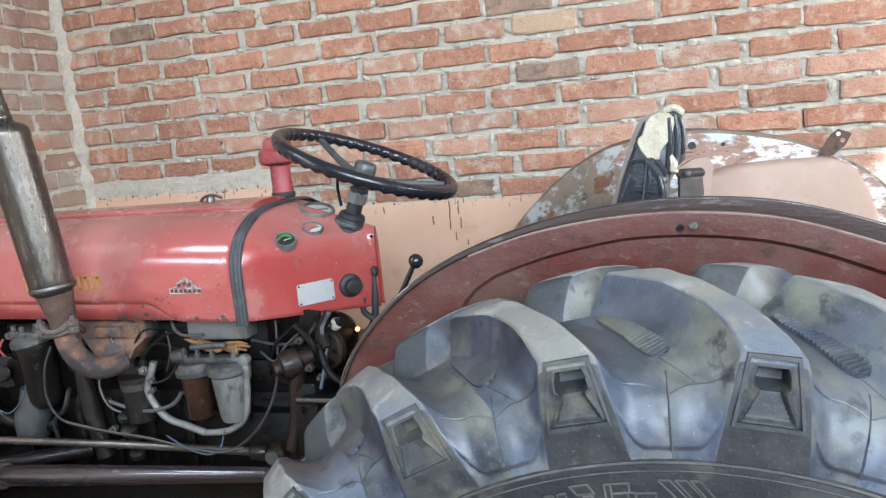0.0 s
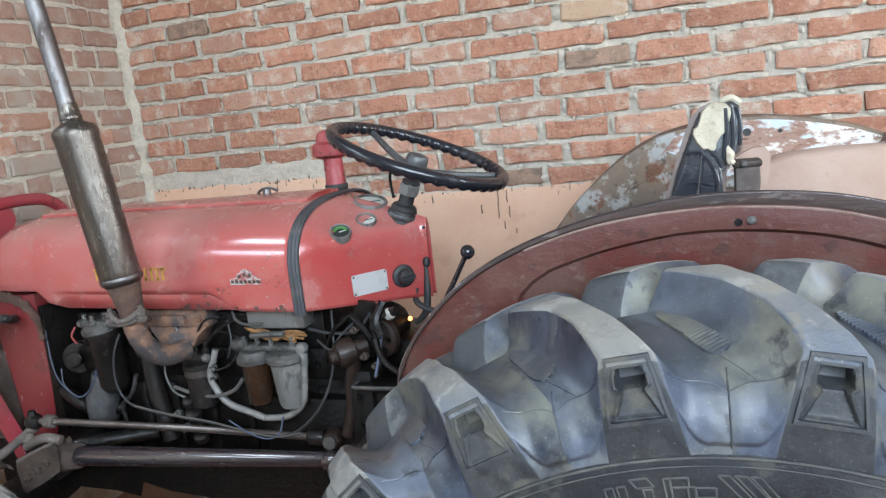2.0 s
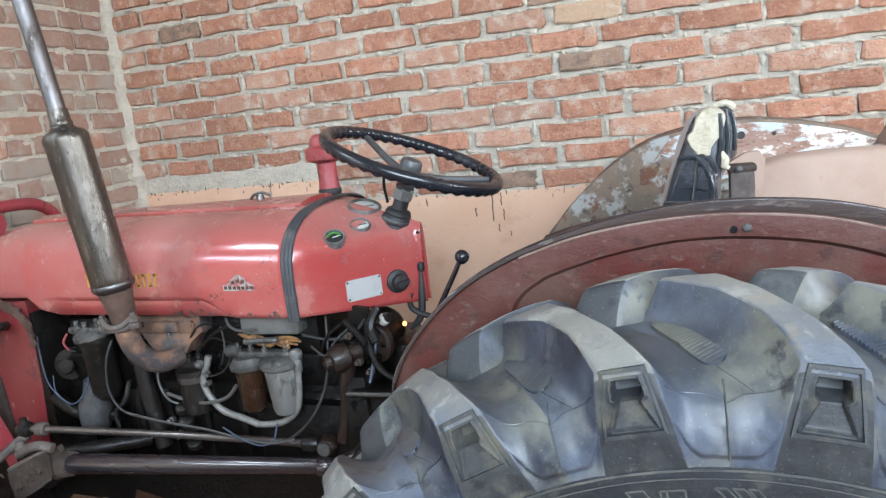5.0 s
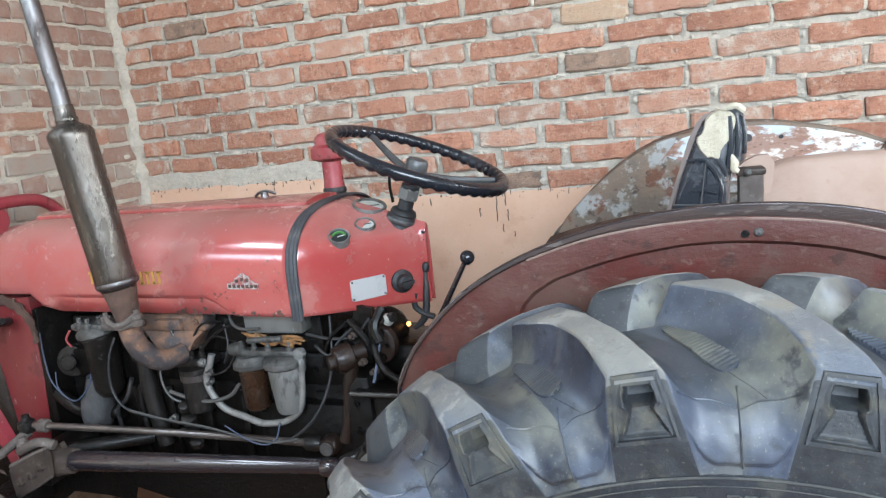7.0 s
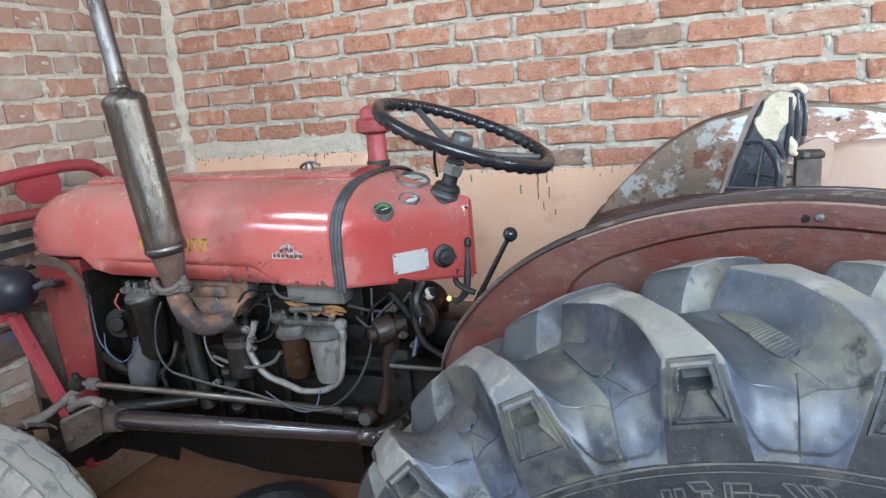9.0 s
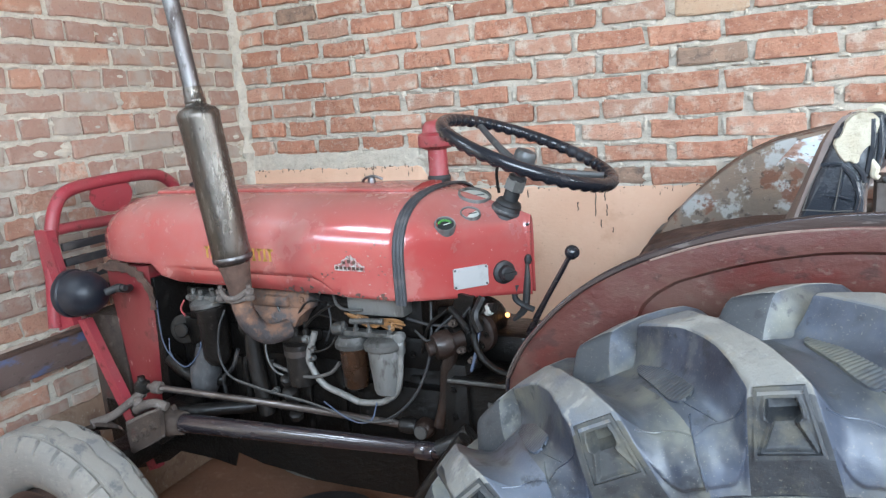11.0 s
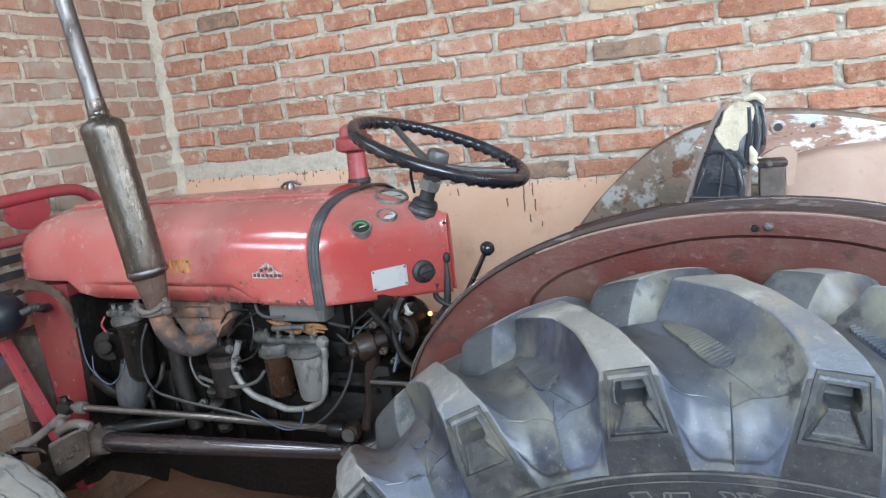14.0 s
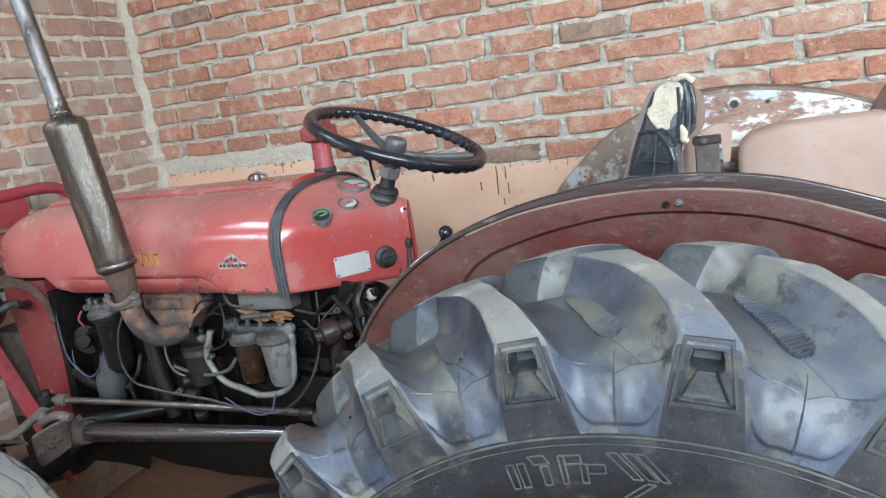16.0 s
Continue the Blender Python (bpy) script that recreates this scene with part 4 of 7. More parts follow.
rings = []
for x in [-0.838, -0.86, -0.90, -0.95, -1.0, -1.03, -1.045, -1.06, -1.075, -1.10, -1.2, -1.3, -1.4, -1.5, -1.6, -1.66, -1.70, -1.75, -1.80, -1.85, -1.90, -1.94, -1.97, -1.995, -2.015, -2.03, -2.037]:
    ridge = None
    if x <= -1.03:
        ridge = 1.075 + 0.037 * min(1.0, (-1.03 - x) / 0.06)
    top = bonnet_top(x)
    low = 1.064 if x > -1.64 else min(1.064 + 0.05 * min(1, (-1.64 - x) / 0.06), top - 0.06)
    if x <= -1.62:
        ridge = None
    rings.append(cowl_section(x, bonnet_half(x), top, min(1.135, low + (top - low) * 0.35), low, 2.75, inset=1.0, ridge=ridge))
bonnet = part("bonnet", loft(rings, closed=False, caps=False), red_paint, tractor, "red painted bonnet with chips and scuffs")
thick = bonnet.modifiers.new("thick", "SOLIDIFY")
thick.thickness, thick.offset = 0.003, 1
rings = []
for x, half in ((-0.872, 0.086), (-0.90, 0.088), (-0.95, 0.081), (-1.2, 0.062), (-1.5, 0.055), (-1.72, 0.054), (-1.80, 0.050)):
    top, wide = bonnet_top(x), bonnet_half(x)
    edge = 1.135 + (top - 1.135) * (1 - (half / wide) ** 2.75) ** (1 / 2.75)
    profile = [(half - 0.004, edge - 0.006), (half - 0.004, edge + 0.003), (half, edge + 0.0035), (half, edge + 0.008), (half - 0.003, edge + 0.0105), (half - 0.012, edge + 0.012), (half * 0.4, top + 0.0155)]
    rings.append([Vector((x, MID - dy, z)) for dy, z in profile] + [Vector((x, MID + dy, z)) for dy, z in profile[::-1]])
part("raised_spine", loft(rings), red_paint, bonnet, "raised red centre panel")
rings = [[p + Vector((0, (p.y - MID) * d, (p.z - 1.1) * d)) for p in cowl_section(x, 0.2565, 1.3025, 1.135, 1.056, 2.75)] for x, d in ((-0.850, 0.0), (-0.849, 0.020), (-0.845, 0.030), (-0.840, 0.025), (-0.837, 0.032), (-0.832, 0.032), (-0.829, 0.025), (-0.825, 0.031), (-0.821, 0.022), (-0.820, 0.0))]
part("rubber_strap", loft(rings, closed=False, caps=False), strap_rubber, tractor, "black rubber strip over the bonnet joint")
# The cowl tapers to a point behind; its dash slopes up from a rounded edge to the middle.
def cowl_shape(x):
    s = clamped((x + 0.834) / 0.242)
    half = max(0.012, 0.2545 * (1 - s))
    return s, half, 1.300 - 0.075 * s**1.2, 1.236 - 0.020 * s


def dash_profile(x):
    """(distance from the middle, height) from the rounded edge to the ridge."""
    s, half, top, edge = cowl_shape(x)
    k = min(1.0, half / 0.06)
    return [(half, edge - 0.046), (half - 0.002 * k, edge - 0.030), (half - 0.008 * k, edge - 0.016), (half - 0.019 * k, edge - 0.006), (half - 0.032 * k, edge), (0.0, top)]


def dash_height(x, y):
    line_ = dash_profile(x)[::-1]
    return float(np.interp(abs(y - MID), [p[0] for p in line_], [p[1] for p in line_]))


rings = []
for s in [0.0, 0.04, 0.08, 0.12, 0.17, 0.22, 0.28, 0.35, 0.46, 0.57, 0.68, 0.78, 0.86, 0.92, 0.96, 0.985, 1.0]:
    x = -0.834 + 0.242 * s
    _, half, top, edge = cowl_shape(x)
    ring = cowl_section(x, half, top, 1.135 + (edge - 0.055 - 1.135) * clamped(s / 0.22), 1.062 - 0.036 * s, 2.75)
    flat = dash_profile(x)
    known = [0.0, 0.11, 0.22, 0.33, 0.42, 1.0]
    blend = clamped(s / 0.24)
    blend = blend * blend * (3 - 2 * blend)
    for k in range(23):
        u = k / 22
        dy, z = float(np.interp(u, known, [p[0] for p in flat])), float(np.interp(u, known, [p[1] for p in flat]))
        for i, sign in ((4 + k, -1), (len(ring) - 5 - k, 1)):
            ring[i] = ring[i].lerp(Vector((x, MID + sign * dy, z)), blend)
    rings.append(ring)
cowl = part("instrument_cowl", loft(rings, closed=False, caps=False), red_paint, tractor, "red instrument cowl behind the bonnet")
thick = cowl.modifiers.new("thick", "SOLIDIFY")
thick.thickness, thick.offset = 0.003, 1


def dial(at, normal, radius, face, label):
    normal = Vector(normal).normalized()
    at = Vector(at) + normal * 0.001
    d = part("dial", lathe([(radius * 0.97, -0.012), (radius, 0), (radius * 1.02, 0.006), (radius * 0.97, 0.010), (radius * 0.84, 0.009), (radius * 0.83, 0.003), (0, 0.003)], at, normal, 32), silver_paint, tractor, label)
    part("dial_face", lathe([(radius * 0.83, 0.0035), (radius * 0.83, 0.0045), (0, 0.0046)], at, normal, 28), face, d)
    across = normal.orthogonal().normalized()
    needle = at + normal * 0.006
    part("needle", tube([needle - across * radius * 0.15, needle + across * radius * 0.62], 0.0012, 6), dial_black if face is dial_white else dial_white, d)
    return d


green_at = Vector((-0.757, 1.440, dash_height(-0.757, 1.440) + 0.001))
green = dial(green_at, (0.30, -0.46, 0.83), 0.026, dial_black, "small dark dial with a green arc")
g_n = Vector((0.30, -0.46, 0.83)).normalized()
g_x, g_y = Vector((0.85, 0.52, 0)).normalized(), g_n.cross(Vector((0.85, 0.52, 0))).normalized()
part("green_arc", tube([green_at + g_n * 0.007 + 0.015 * (math.cos(a) * g_x + math.sin(a) * g_y) for a in np.linspace(0.2, 2.9, 8)], 0.0032, 6, 3), dial_green, green)
dial((-0.724, 1.520, dash_height(-0.724, 1.520) - 0.003), (0.30, -0.34, 0.89), 0.026, dial_white, "small white dial in a metal ring")
dial((-0.744, 1.600, dash_height(-0.744, 1.600) - 0.004), (0.26, -0.18, 0.95), 0.044, dial_white, "large speed dial in a metal ring")
# Maker's plate and the light switch on the cowl's flank.
flank, across = Vector((0.725, -0.689, 0.0)).normalized(), Vector((0.689, 0.725, 0)).normalized()
up = flank.cross(across) if flank.cross(across).z > 0 else across.cross(flank)
c = Vector((-0.712, MID - cowl_shape(-0.712)[1], 1.096)) + flank * 0.004


def flank_plate(w, h, out, thick_, corner=0.004):
    pts = [(-w + corner, -h), (w - corner, -h), (w, -h + corner), (w, h - corner), (w - corner, h), (-w + corner, h), (-w, h - corner), (-w, -h + corner)]
    return slab([c + across * a + up * b + flank * out for a, b in pts], flank * thick_)


plate = part("maker_plate", flank_plate(0.046, 0.026, 0.0, 0.003), plate_metal, tractor, "blank worn metal plate")
for a, b in ((-0.041, 0.021), (0.041, 0.021), (-0.041, -0.021), (0.041, -0.021)):
    part("rivet", lathe([(0.003, 0), (0.0025, 0.0018), (0, 0.0022)], c + across * a + up * b + flank * 0.003, flank, 8), grey_cast, plate)
k = Vector((-0.650, MID - cowl_shape(-0.650)[1], 1.094)) + flank * 0.003
switch = part("light_switch", lathe([(0.030, -0.004), (0.029, 0.006), (0.020, 0.010), (0.019, 0.026), (0.015, 0.030), (0, 0.031)], k, flank, 20), black_dull, tractor, "round black switch knob")
part("switch_grip", slab([k + flank * 0.028 + across * a + up * b for a, b in ((-0.017, -0.006), (0.017, -0.002), (0.017, 0.006), (-0.017, 0.004))], flank * 0.012), black_dull, switch)
# Chipped and scuffed paint, thickest beside the joint.
def skin_y(half, top, waist, power, z):
    """How far out the flank of a cowl section stands at a height."""
    if z <= waist:
        return half
    k = min(1.0, (z - waist) / (top - waist))
    return half * (1 - k**power) ** (1 / power)


def chips(name, spots, outer, material, parent, label, chooser):
    """Thin ragged flakes lying on a flank whose distance from the middle is outer(x, z)."""
    own = bmesh.new()
    for x, z, size in spots:
        centre = own.verts.new((x, MID - outer(x, z) - 0.0045, z))
        rim = []
        for i in range(9):
            a, k = 2 * math.pi * i / 9, size * chooser.uniform(0.3, 1.6)
            u, v = x + k * math.cos(a) * 1.3, z + k * math.sin(a)
            rim.append(own.verts.new((u, MID - outer(u, v) - 0.0036, v)))
        for i in range(9):
            own.faces.new((centre, rim[i], rim[(i + 1) % 9]))
    return tagged(part(name, own, material, parent, label), kind="stuff")


def bonnet_side(x, z):
    return skin_y(bonnet_half(x), bonnet_top(x), 1.135, 2.75, z)


chooser = random.Random(11)
spots = [(-0.866 - abs(chooser.gauss(0, 0.035)), chooser.uniform(1.068, 1.20), chooser.uniform(0.0008, 0.0022)) for i in range(16)]
spots += [(chooser.uniform(-1.20, -0.87), 1.067 + abs(chooser.gauss(0, 0.006)), chooser.uniform(0.002, 0.005)) for i in range(30)]
spots += [(chooser.uniform(-1.11, -1.02), chooser.uniform(1.10, 1.125), chooser.uniform(0.001, 0.003)) for i in range(12)]
chips("chipped_paint", spots, bonnet_side, chip_dark, bonnet, "dark chips in the red paint", chooser)
spots = [(-0.868 - abs(chooser.gauss(0, 0.04)), chooser.uniform(1.07, 1.21), chooser.uniform(0.0008, 0.0022)) for i in range(12)]
chips("scuffed_paint", spots, bonnet_side, chip_pale, bonnet, "pale scuffs in the red paint", chooser)
# Worn badge and gilt letters on the bonnet's side.
LETTERS = (-1.456, -1.437, -1.417, -1.284, -1.264, -1.245, -1.227)
badge_edge = [(x + 0.010, z + 0.005) for x, z in [(-1.030, 1.126), (-0.940, 1.126), (-0.940, 1.140), (-0.950, 1.141), (-0.953, 1.148), (-0.962, 1.150), (-0.965, 1.158), (-0.974, 1.160), (-0.980, 1.166), (-0.992, 1.163), (-0.997, 1.156), (-1.006, 1.153), (-1.010, 1.144), (-1.020, 1.142), (-1.030, 1.140)]]
badge = part("badge", slab([(x, MID - bonnet_half(x) - 0.0015, z) for x, z in badge_edge], (0, -0.003, 0)), badge_metal, tractor, "worn silver badge with the lettering rubbed off")
for i in range(7):
    x = -1.012 + 0.0125 * i
    part("badge_bar", box((x - 0.0035, MID - bonnet_half(x) - 0.0066, 1.135), (x + 0.0035, MID - bonnet_half(x) - 0.0045, 1.142)), rusty_iron, badge)
for x, z in ((-0.975, 1.155), (-0.960, 1.153), (-0.990, 1.151)):
    part("badge_bar", box((x - 0.003, MID - bonnet_half(x) - 0.0066, z - 0.003), (x + 0.004, MID - bonnet_half(x) - 0.0045, z + 0.004)), rusty_iron, badge)
for i, x in enumerate(LETTERS):
    y = MID - bonnet_half(x) - 0.0012
    bars = box((x - 0.005, y - 0.002, 1.143), (x + 0.002, y, 1.176))
    box((x - 0.009, y - 0.002, 1.142 if i % 2 else 1.170), (x + 0.009, y, 1.148 if i % 2 else 1.176), bm=bars)
    part("gilt_letter_bar", bars, gold_paint, bonnet, "rubbed gilt letter reduced to bars")
rings = []
for i, p in enumerate(curve_points([(-1.945, 1.40, 1.090), (-1.90, 1.40, 1.100), (-1.84, 1.40, 1.096), (-1.785, 1.40, 1.082), (-1.745, 1.40, 1.056), (-1.726, 1.40, 1.02), (-1.722, 1.40, 0.97)], 12)):
    ragged = 0.008 + 0.009 * min(1.0, max(0.0, (p.z - 0.98) / 0.08)) + 0.008 * noise.noise((p.x * 45, 0, p.z * 45)) + 0.004 * noise.noise((p.x * 140, 3, p.z * 140))
    way = Vector((0.55, 0, 0.83)) if p.z > 1.06 else Vector((1, 0, 0.15))
    front = MID - max(0.194, bonnet_half(p.x)) - 0.003
    rings.append([Vector((p.x + way.x * w, front - d, p.z + way.z * w)) for w, d in ((-ragged, -0.004), (-ragged * 0.9, 0.0010), (ragged * 0.9, 0.0010), (ragged, -0.004))])
part("rust_seam", loft(rings), rusty_iron, bonnet, "crumbling dark sealing strip")
rings = []
for z, x0, x1 in ((1.10, -1.985, -1.742), (1.0, -1.980, -1.744), (0.85, -1.965, -1.752), (0.72, -1.955, -1.766), (0.645, -1.945, -1.780)):
    rings.append([Vector(p) for p in ((x1, 1.412, z), (x1 - 0.02, 1.402, z), (x0 + 0.06, 1.412, z), (x0, 1.50, z), (x0 - 0.02, MID, z), (x0, 1.69, z), (x0 + 0.06, 1.776, z), (x1 - 0.02, 1.786, z), (x1, 1.776, z), (x1 + 0.004, 1.70, z), (x1 + 0.004, 1.49, z))])
part("radiator_cowl", loft(rings), radiator_red, tractor, "red radiator cowl with scratched paint")
part("front_panel", box((-2.085, 1.430, 0.56), (-1.935, 1.76, 0.925), 0.006), mud_iron, tractor, "dark brown panel between guard and radiator")
part("radiator_core", box((-1.80, 1.4135, 0.62), (-1.730, 1.774, 1.062), 0.003), greasy_shaded_iron, tractor, "dirty black radiator core")
for x, y, z, w in ((-1.70, MID + 0.02, 1.306, 0.016),):
    part("radiator_cap", lathe([(w, 0), (w * 1.5, 0.010), (w * 1.5, 0.018), (w, 0.022), (0, 0.023)], (x, y, z), (0, 0, 1), 16), black_dull, bonnet)
latch = tube([(-1.09, MID + 0.03, 1.318), (-1.07, MID + 0.02, 1.328), (-1.045, MID + 0.02, 1.331), (-1.025, MID + 0.03, 1.321)], 0.004, 8)
lathe([(0.012, 0), (0.010, 0.012), (0, 0.013)], (-1.055, MID + 0.02, 1.316), (0, 0, 1), 12, latch)
part("bonnet_latch", latch, bright_metal, bonnet, "bright metal catch on the bonnet")

# ---- steering ----
HUB, TILT = Vector((-0.593, 1.594, 1.388)), radians(22.7)
AXIS = Vector((math.sin(TILT), 0, math.cos(TILT)))
SIDE, FORE = Vector((0, 1, 0)), Vector((math.cos(TILT), 0, -math.sin(TILT)))
steering = part("steering_wheel", lathe([(0.0, -0.062), (0.022, -0.060), (0.029, -0.052), (0.0295, -0.036), (0.027, -0.034), (0.027, -0.029), (0.0285, -0.027), (0.0275, -0.008), (0.024, -0.001), (0.012, 0.002), (0, 0.0025)], HUB - AXIS * 0.002, AXIS, 24), dull_steel, tractor, "black ribbed steering wheel with three spokes")
rings = []
for i in range(264):
    a = 2 * math.pi * i / 264
    grip = 0.0050 * (0.5 + 0.5 * math.cos(a * 44))
    middle = HUB + 0.219 * (math.cos(a) * FORE + math.sin(a) * SIDE)
    outw = math.cos(a) * FORE + math.sin(a) * SIDE
    rings.append([middle + outw * math.cos(b) * (0.0142 + (grip if math.cos(b) < 0.3 else 0)) + AXIS * math.sin(b) * (0.0142 + (grip if math.sin(b) < 0 else 0)) for b in (2 * math.pi * k / 12 for k in range(12))])
rings.append(rings[0])
part("rim", loft(rings, caps=False), black_plastic, steering, "glossy black grip rim with a scalloped underside")
for degrees in (28, 148, 268):
    a = radians(degrees)
    outw = math.cos(a) * FORE + math.sin(a) * SIDE
    part("spoke", tube([HUB - AXIS * 0.044 + outw * 0.015, HUB - AXIS * 0.032 + outw * 0.10, HUB - AXIS * 0.006 + outw * 0.215], 0.0075, 8, radii=[0.012, 0.0095, 0.008]), dull_steel, steering, "dull metal spoke")
COLUMN = HUB - AXIS * 0.178
part("steering_column", lathe([(0.030, -0.012), (0.030, 0.020), (0.023, 0.030), (0.020, 0.040), (0.019, 0.075), (0.023, 0.078), (0.023, 0.108), (0.017, 0.112), (0.013, 0.165)], COLUMN, AXIS, 24), black_dull, tractor, "dusty metal steering column with a rubber boot")
part("column_nut", lathe([(0.020, 0.070), (0.027, 0.073), (0.027, 0.098), (0.022, 0.103), (0.015, 0.104)], COLUMN, AXIS, 6), silver_paint, tractor, "pale grey column nut", smooth=False)
part("column_boot", lathe([(0.040, -0.014), (0.041, 0.004), (0.037, 0.010), (0.038, 0.014), (0.038, 0.026), (0.033, 0.032), (0.034, 0.036), (0.030, 0.044), (0.022, 0.048)], COLUMN - AXIS * 0.002, AXIS, 24), black_dull, tractor)
part("boot_clip", lathe([(0.0385, 0.014), (0.040, 0.016), (0.040, 0.022), (0.0385, 0.024)], COLUMN - AXIS * 0.002, AXIS, 24), dull_steel, tractor)
part("throttle_rod", tube([HUB - AXIS * 0.11 + Vector((-0.03, -0.02, 0)), HUB - AXIS * 0.07 + Vector((-0.045, -0.03, 0.01)), HUB - AXIS * 0.03 + Vector((-0.05, -0.035, 0.015))], 0.004, 8), dusty_iron, tractor)

# ---- air intake, exhaust ----
stack = part("air_intake", lathe([(0.029, 1.285), (0.029, 1.325), (0.028, 1.328), (0.027, 1.388), (0.040, 1.392), (0.052, 1.398), (0.054, 1.404), (0.053, 1.428), (0.047, 1.434), (0.040, 1.437), (0.038, 1.456), (0.028, 1.466), (0.008, 1.471), (0, 1.472)], (-0.912, 1.75, 0), (0, 0, 1), 28), red_worn, tractor, "short red air intake stack with a cap")
part("rubber_sleeve", lathe([(0.030, 1.276), (0.033, 1.282), (0.033, 1.296), (0.031, 1.299), (0.033, 1.302), (0.033, 1.312), (0.030, 1.316)], (-0.912, 1.75, 0), (0, 0, 1), 20), black_dull, stack)
low, high = Vector((-1.255, 1.253, 1.172)), Vector((-1.294, 1.243, 1.545))
lean = (high - low).normalized()
muffler = part("exhaust_silencer", lathe([(0.036, -0.012), (0.041, -0.008), (0.044, 0.0), (0.0475, 0.008), (0.0470, 0.03), (0.0485, 0.2), (0.0490, 0.340), (0.0505, 0.352), (0.0500, 0.362), (0.044, 0.371), (0.034, 0.377), (0.027, 0.380), (0.0235, 0.386), (0.0245, 0.388), (0.0245, 0.394), (0.0225, 0.397), (0.0225, 0.412), (0.021, 0.424)], low, lean, 28), worn_chrome, tractor, "tarnished metal exhaust silencer standing by the bonnet")
part("tail_pipe", tube([low + lean * 0.40, low + lean * 0.61, low + lean * 0.82 + Vector((-0.004, 0, 0)), low + lean * 1.11 + Vector((-0.012, 0, 0))], 0.0195, 16), bright_metal, muffler, "polished upright tail pipe")
part("weld_ring", lathe([(0.044, -0.004), (0.048, 0.0), (0.0492, 0.004), (0.0490, 0.009), (0.0475, 0.012)], low, lean, 28), bright_metal, muffler, "bright weld ring")
part("neck", lathe([(0.029, -0.085), (0.0295, -0.072), (0.034, -0.036), (0.039, -0.012), (0.038, -0.006)], low, lean, 24), rusty_iron, muffler, "rusty tapered neck")
clamp = tube([(-1.290, 1.232, 1.096), (-1.270, 1.222, 1.084), (-1.248, 1.218, 1.081), (-1.226, 1.222, 1.086), (-1.206, 1.232, 1.100)], 0.0065, 8)
tube([(-1.292, 1.245, 1.082), (-1.270, 1.230, 1.076), (-1.248, 1.226, 1.074), (-1.226, 1.230, 1.078), (-1.204, 1.245, 1.086)], 0.008, 8, bm=clamp)
for x, z in ((-1.294, 1.070), (-1.202, 1.076)):
    lathe([(0.011, 0), (0.013, 0.004), (0.013, 0.012), (0.009, 0.015), (0.012, 0.018), (0.012, 0.028), (0.006, 0.031), (0.006, 0.038)], (x, 1.236, z), (0, 0, 1), 8, clamp)
part("pipe_clamp", clamp, dusty_clamp, muffler, "two-bolt pipe clamp")
part("exhaust_elbow", tube([(-1.251, 1.256, 1.092), (-1.254, 1.262, 1.050), (-1.254, 1.278, 1.006), (-1.246, 1.305, 0.970), (-1.235, 1.335, 0.952), (-1.222, 1.385, 0.950)], 0.03, 18, radii=[0.025, 0.026, 0.0265, 0.027, 0.027, 0.027]), scorched_iron, tractor, "heat-browned cast exhaust elbow")
man = box((-1.365, 1.400, 1.000), (-1.150, 1.47, 1.056), 0.014)
loft([[Vector(p) for p in ((x0, y0, z), (x1, y0, z), (x1, 1.465, z), (x0, 1.465, z))] for z, x0, x1, y0 in ((1.004, -1.345, -1.160, 1.402), (0.985, -1.318, -1.180, 1.388), (0.962, -1.300, -1.196, 1.386), (0.950, -1.285, -1.205, 1.392))], bm=man)
box((-1.300, 1.386, 1.010), (-1.215, 1.41, 1.040), 0.008, man)
for x in (-1.34, -1.255, -1.175):
    bolt((x, 1.401, 1.030), (0, -1, 0), 0.010, man)
part("exhaust_manifold", man, scorched_iron, tractor, "rust-brown cast exhaust manifold")

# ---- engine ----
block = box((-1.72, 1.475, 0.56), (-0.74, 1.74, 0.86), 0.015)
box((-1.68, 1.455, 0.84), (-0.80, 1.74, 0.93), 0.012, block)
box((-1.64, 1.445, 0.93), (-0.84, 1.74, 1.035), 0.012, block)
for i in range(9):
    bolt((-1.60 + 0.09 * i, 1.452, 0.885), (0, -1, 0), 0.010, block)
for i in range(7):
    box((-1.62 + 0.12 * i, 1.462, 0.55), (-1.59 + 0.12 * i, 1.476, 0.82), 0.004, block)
engine = part("engine_block", block, greasy_shaded_iron, tractor, "greasy cast engine block, coloured near black for the shade below the bonnet")
part("sump", loft([[Vector(p) for p in ((x0, y0, z), (x1, y0, z), (x1, y1, z), (x0, y1, z))] for z, x0, x1, y0, y1 in ((0.57, -1.66, -0.80, 1.48, 1.74), (0.52, -1.62, -0.86, 1.52, 1.72), (0.46, -1.30, -0.95, 1.55, 1.69))]), greasy_shaded_iron, engine)
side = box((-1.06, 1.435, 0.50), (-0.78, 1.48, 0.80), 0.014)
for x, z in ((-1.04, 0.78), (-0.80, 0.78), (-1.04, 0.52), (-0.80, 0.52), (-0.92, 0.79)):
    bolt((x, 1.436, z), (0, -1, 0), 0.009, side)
part("timing_cover", side, greasy_shaded_iron, engine)
fan = lathe([(0.0, 0), (0.044, 0.0), (0.046, 0.010), (0.036, 0.016), (0.046, 0.024), (0.044, 0.034), (0.02, 0.036), (0.02, 0.06)], (-1.690, 1.49, 0.888), (0.30, -1, 0.10), 28)
pulley = part("dynamo_pulley", fan, greasy_shaded_iron, engine, "dark belt pulley")
part("pulley_rim", lathe([(0.040, 0.032), (0.0445, 0.034), (0.0455, 0.038), (0.041, 0.039)], (-1.690, 1.49, 0.888), (0.30, -1, 0.10), 28), dusty_iron, pulley)
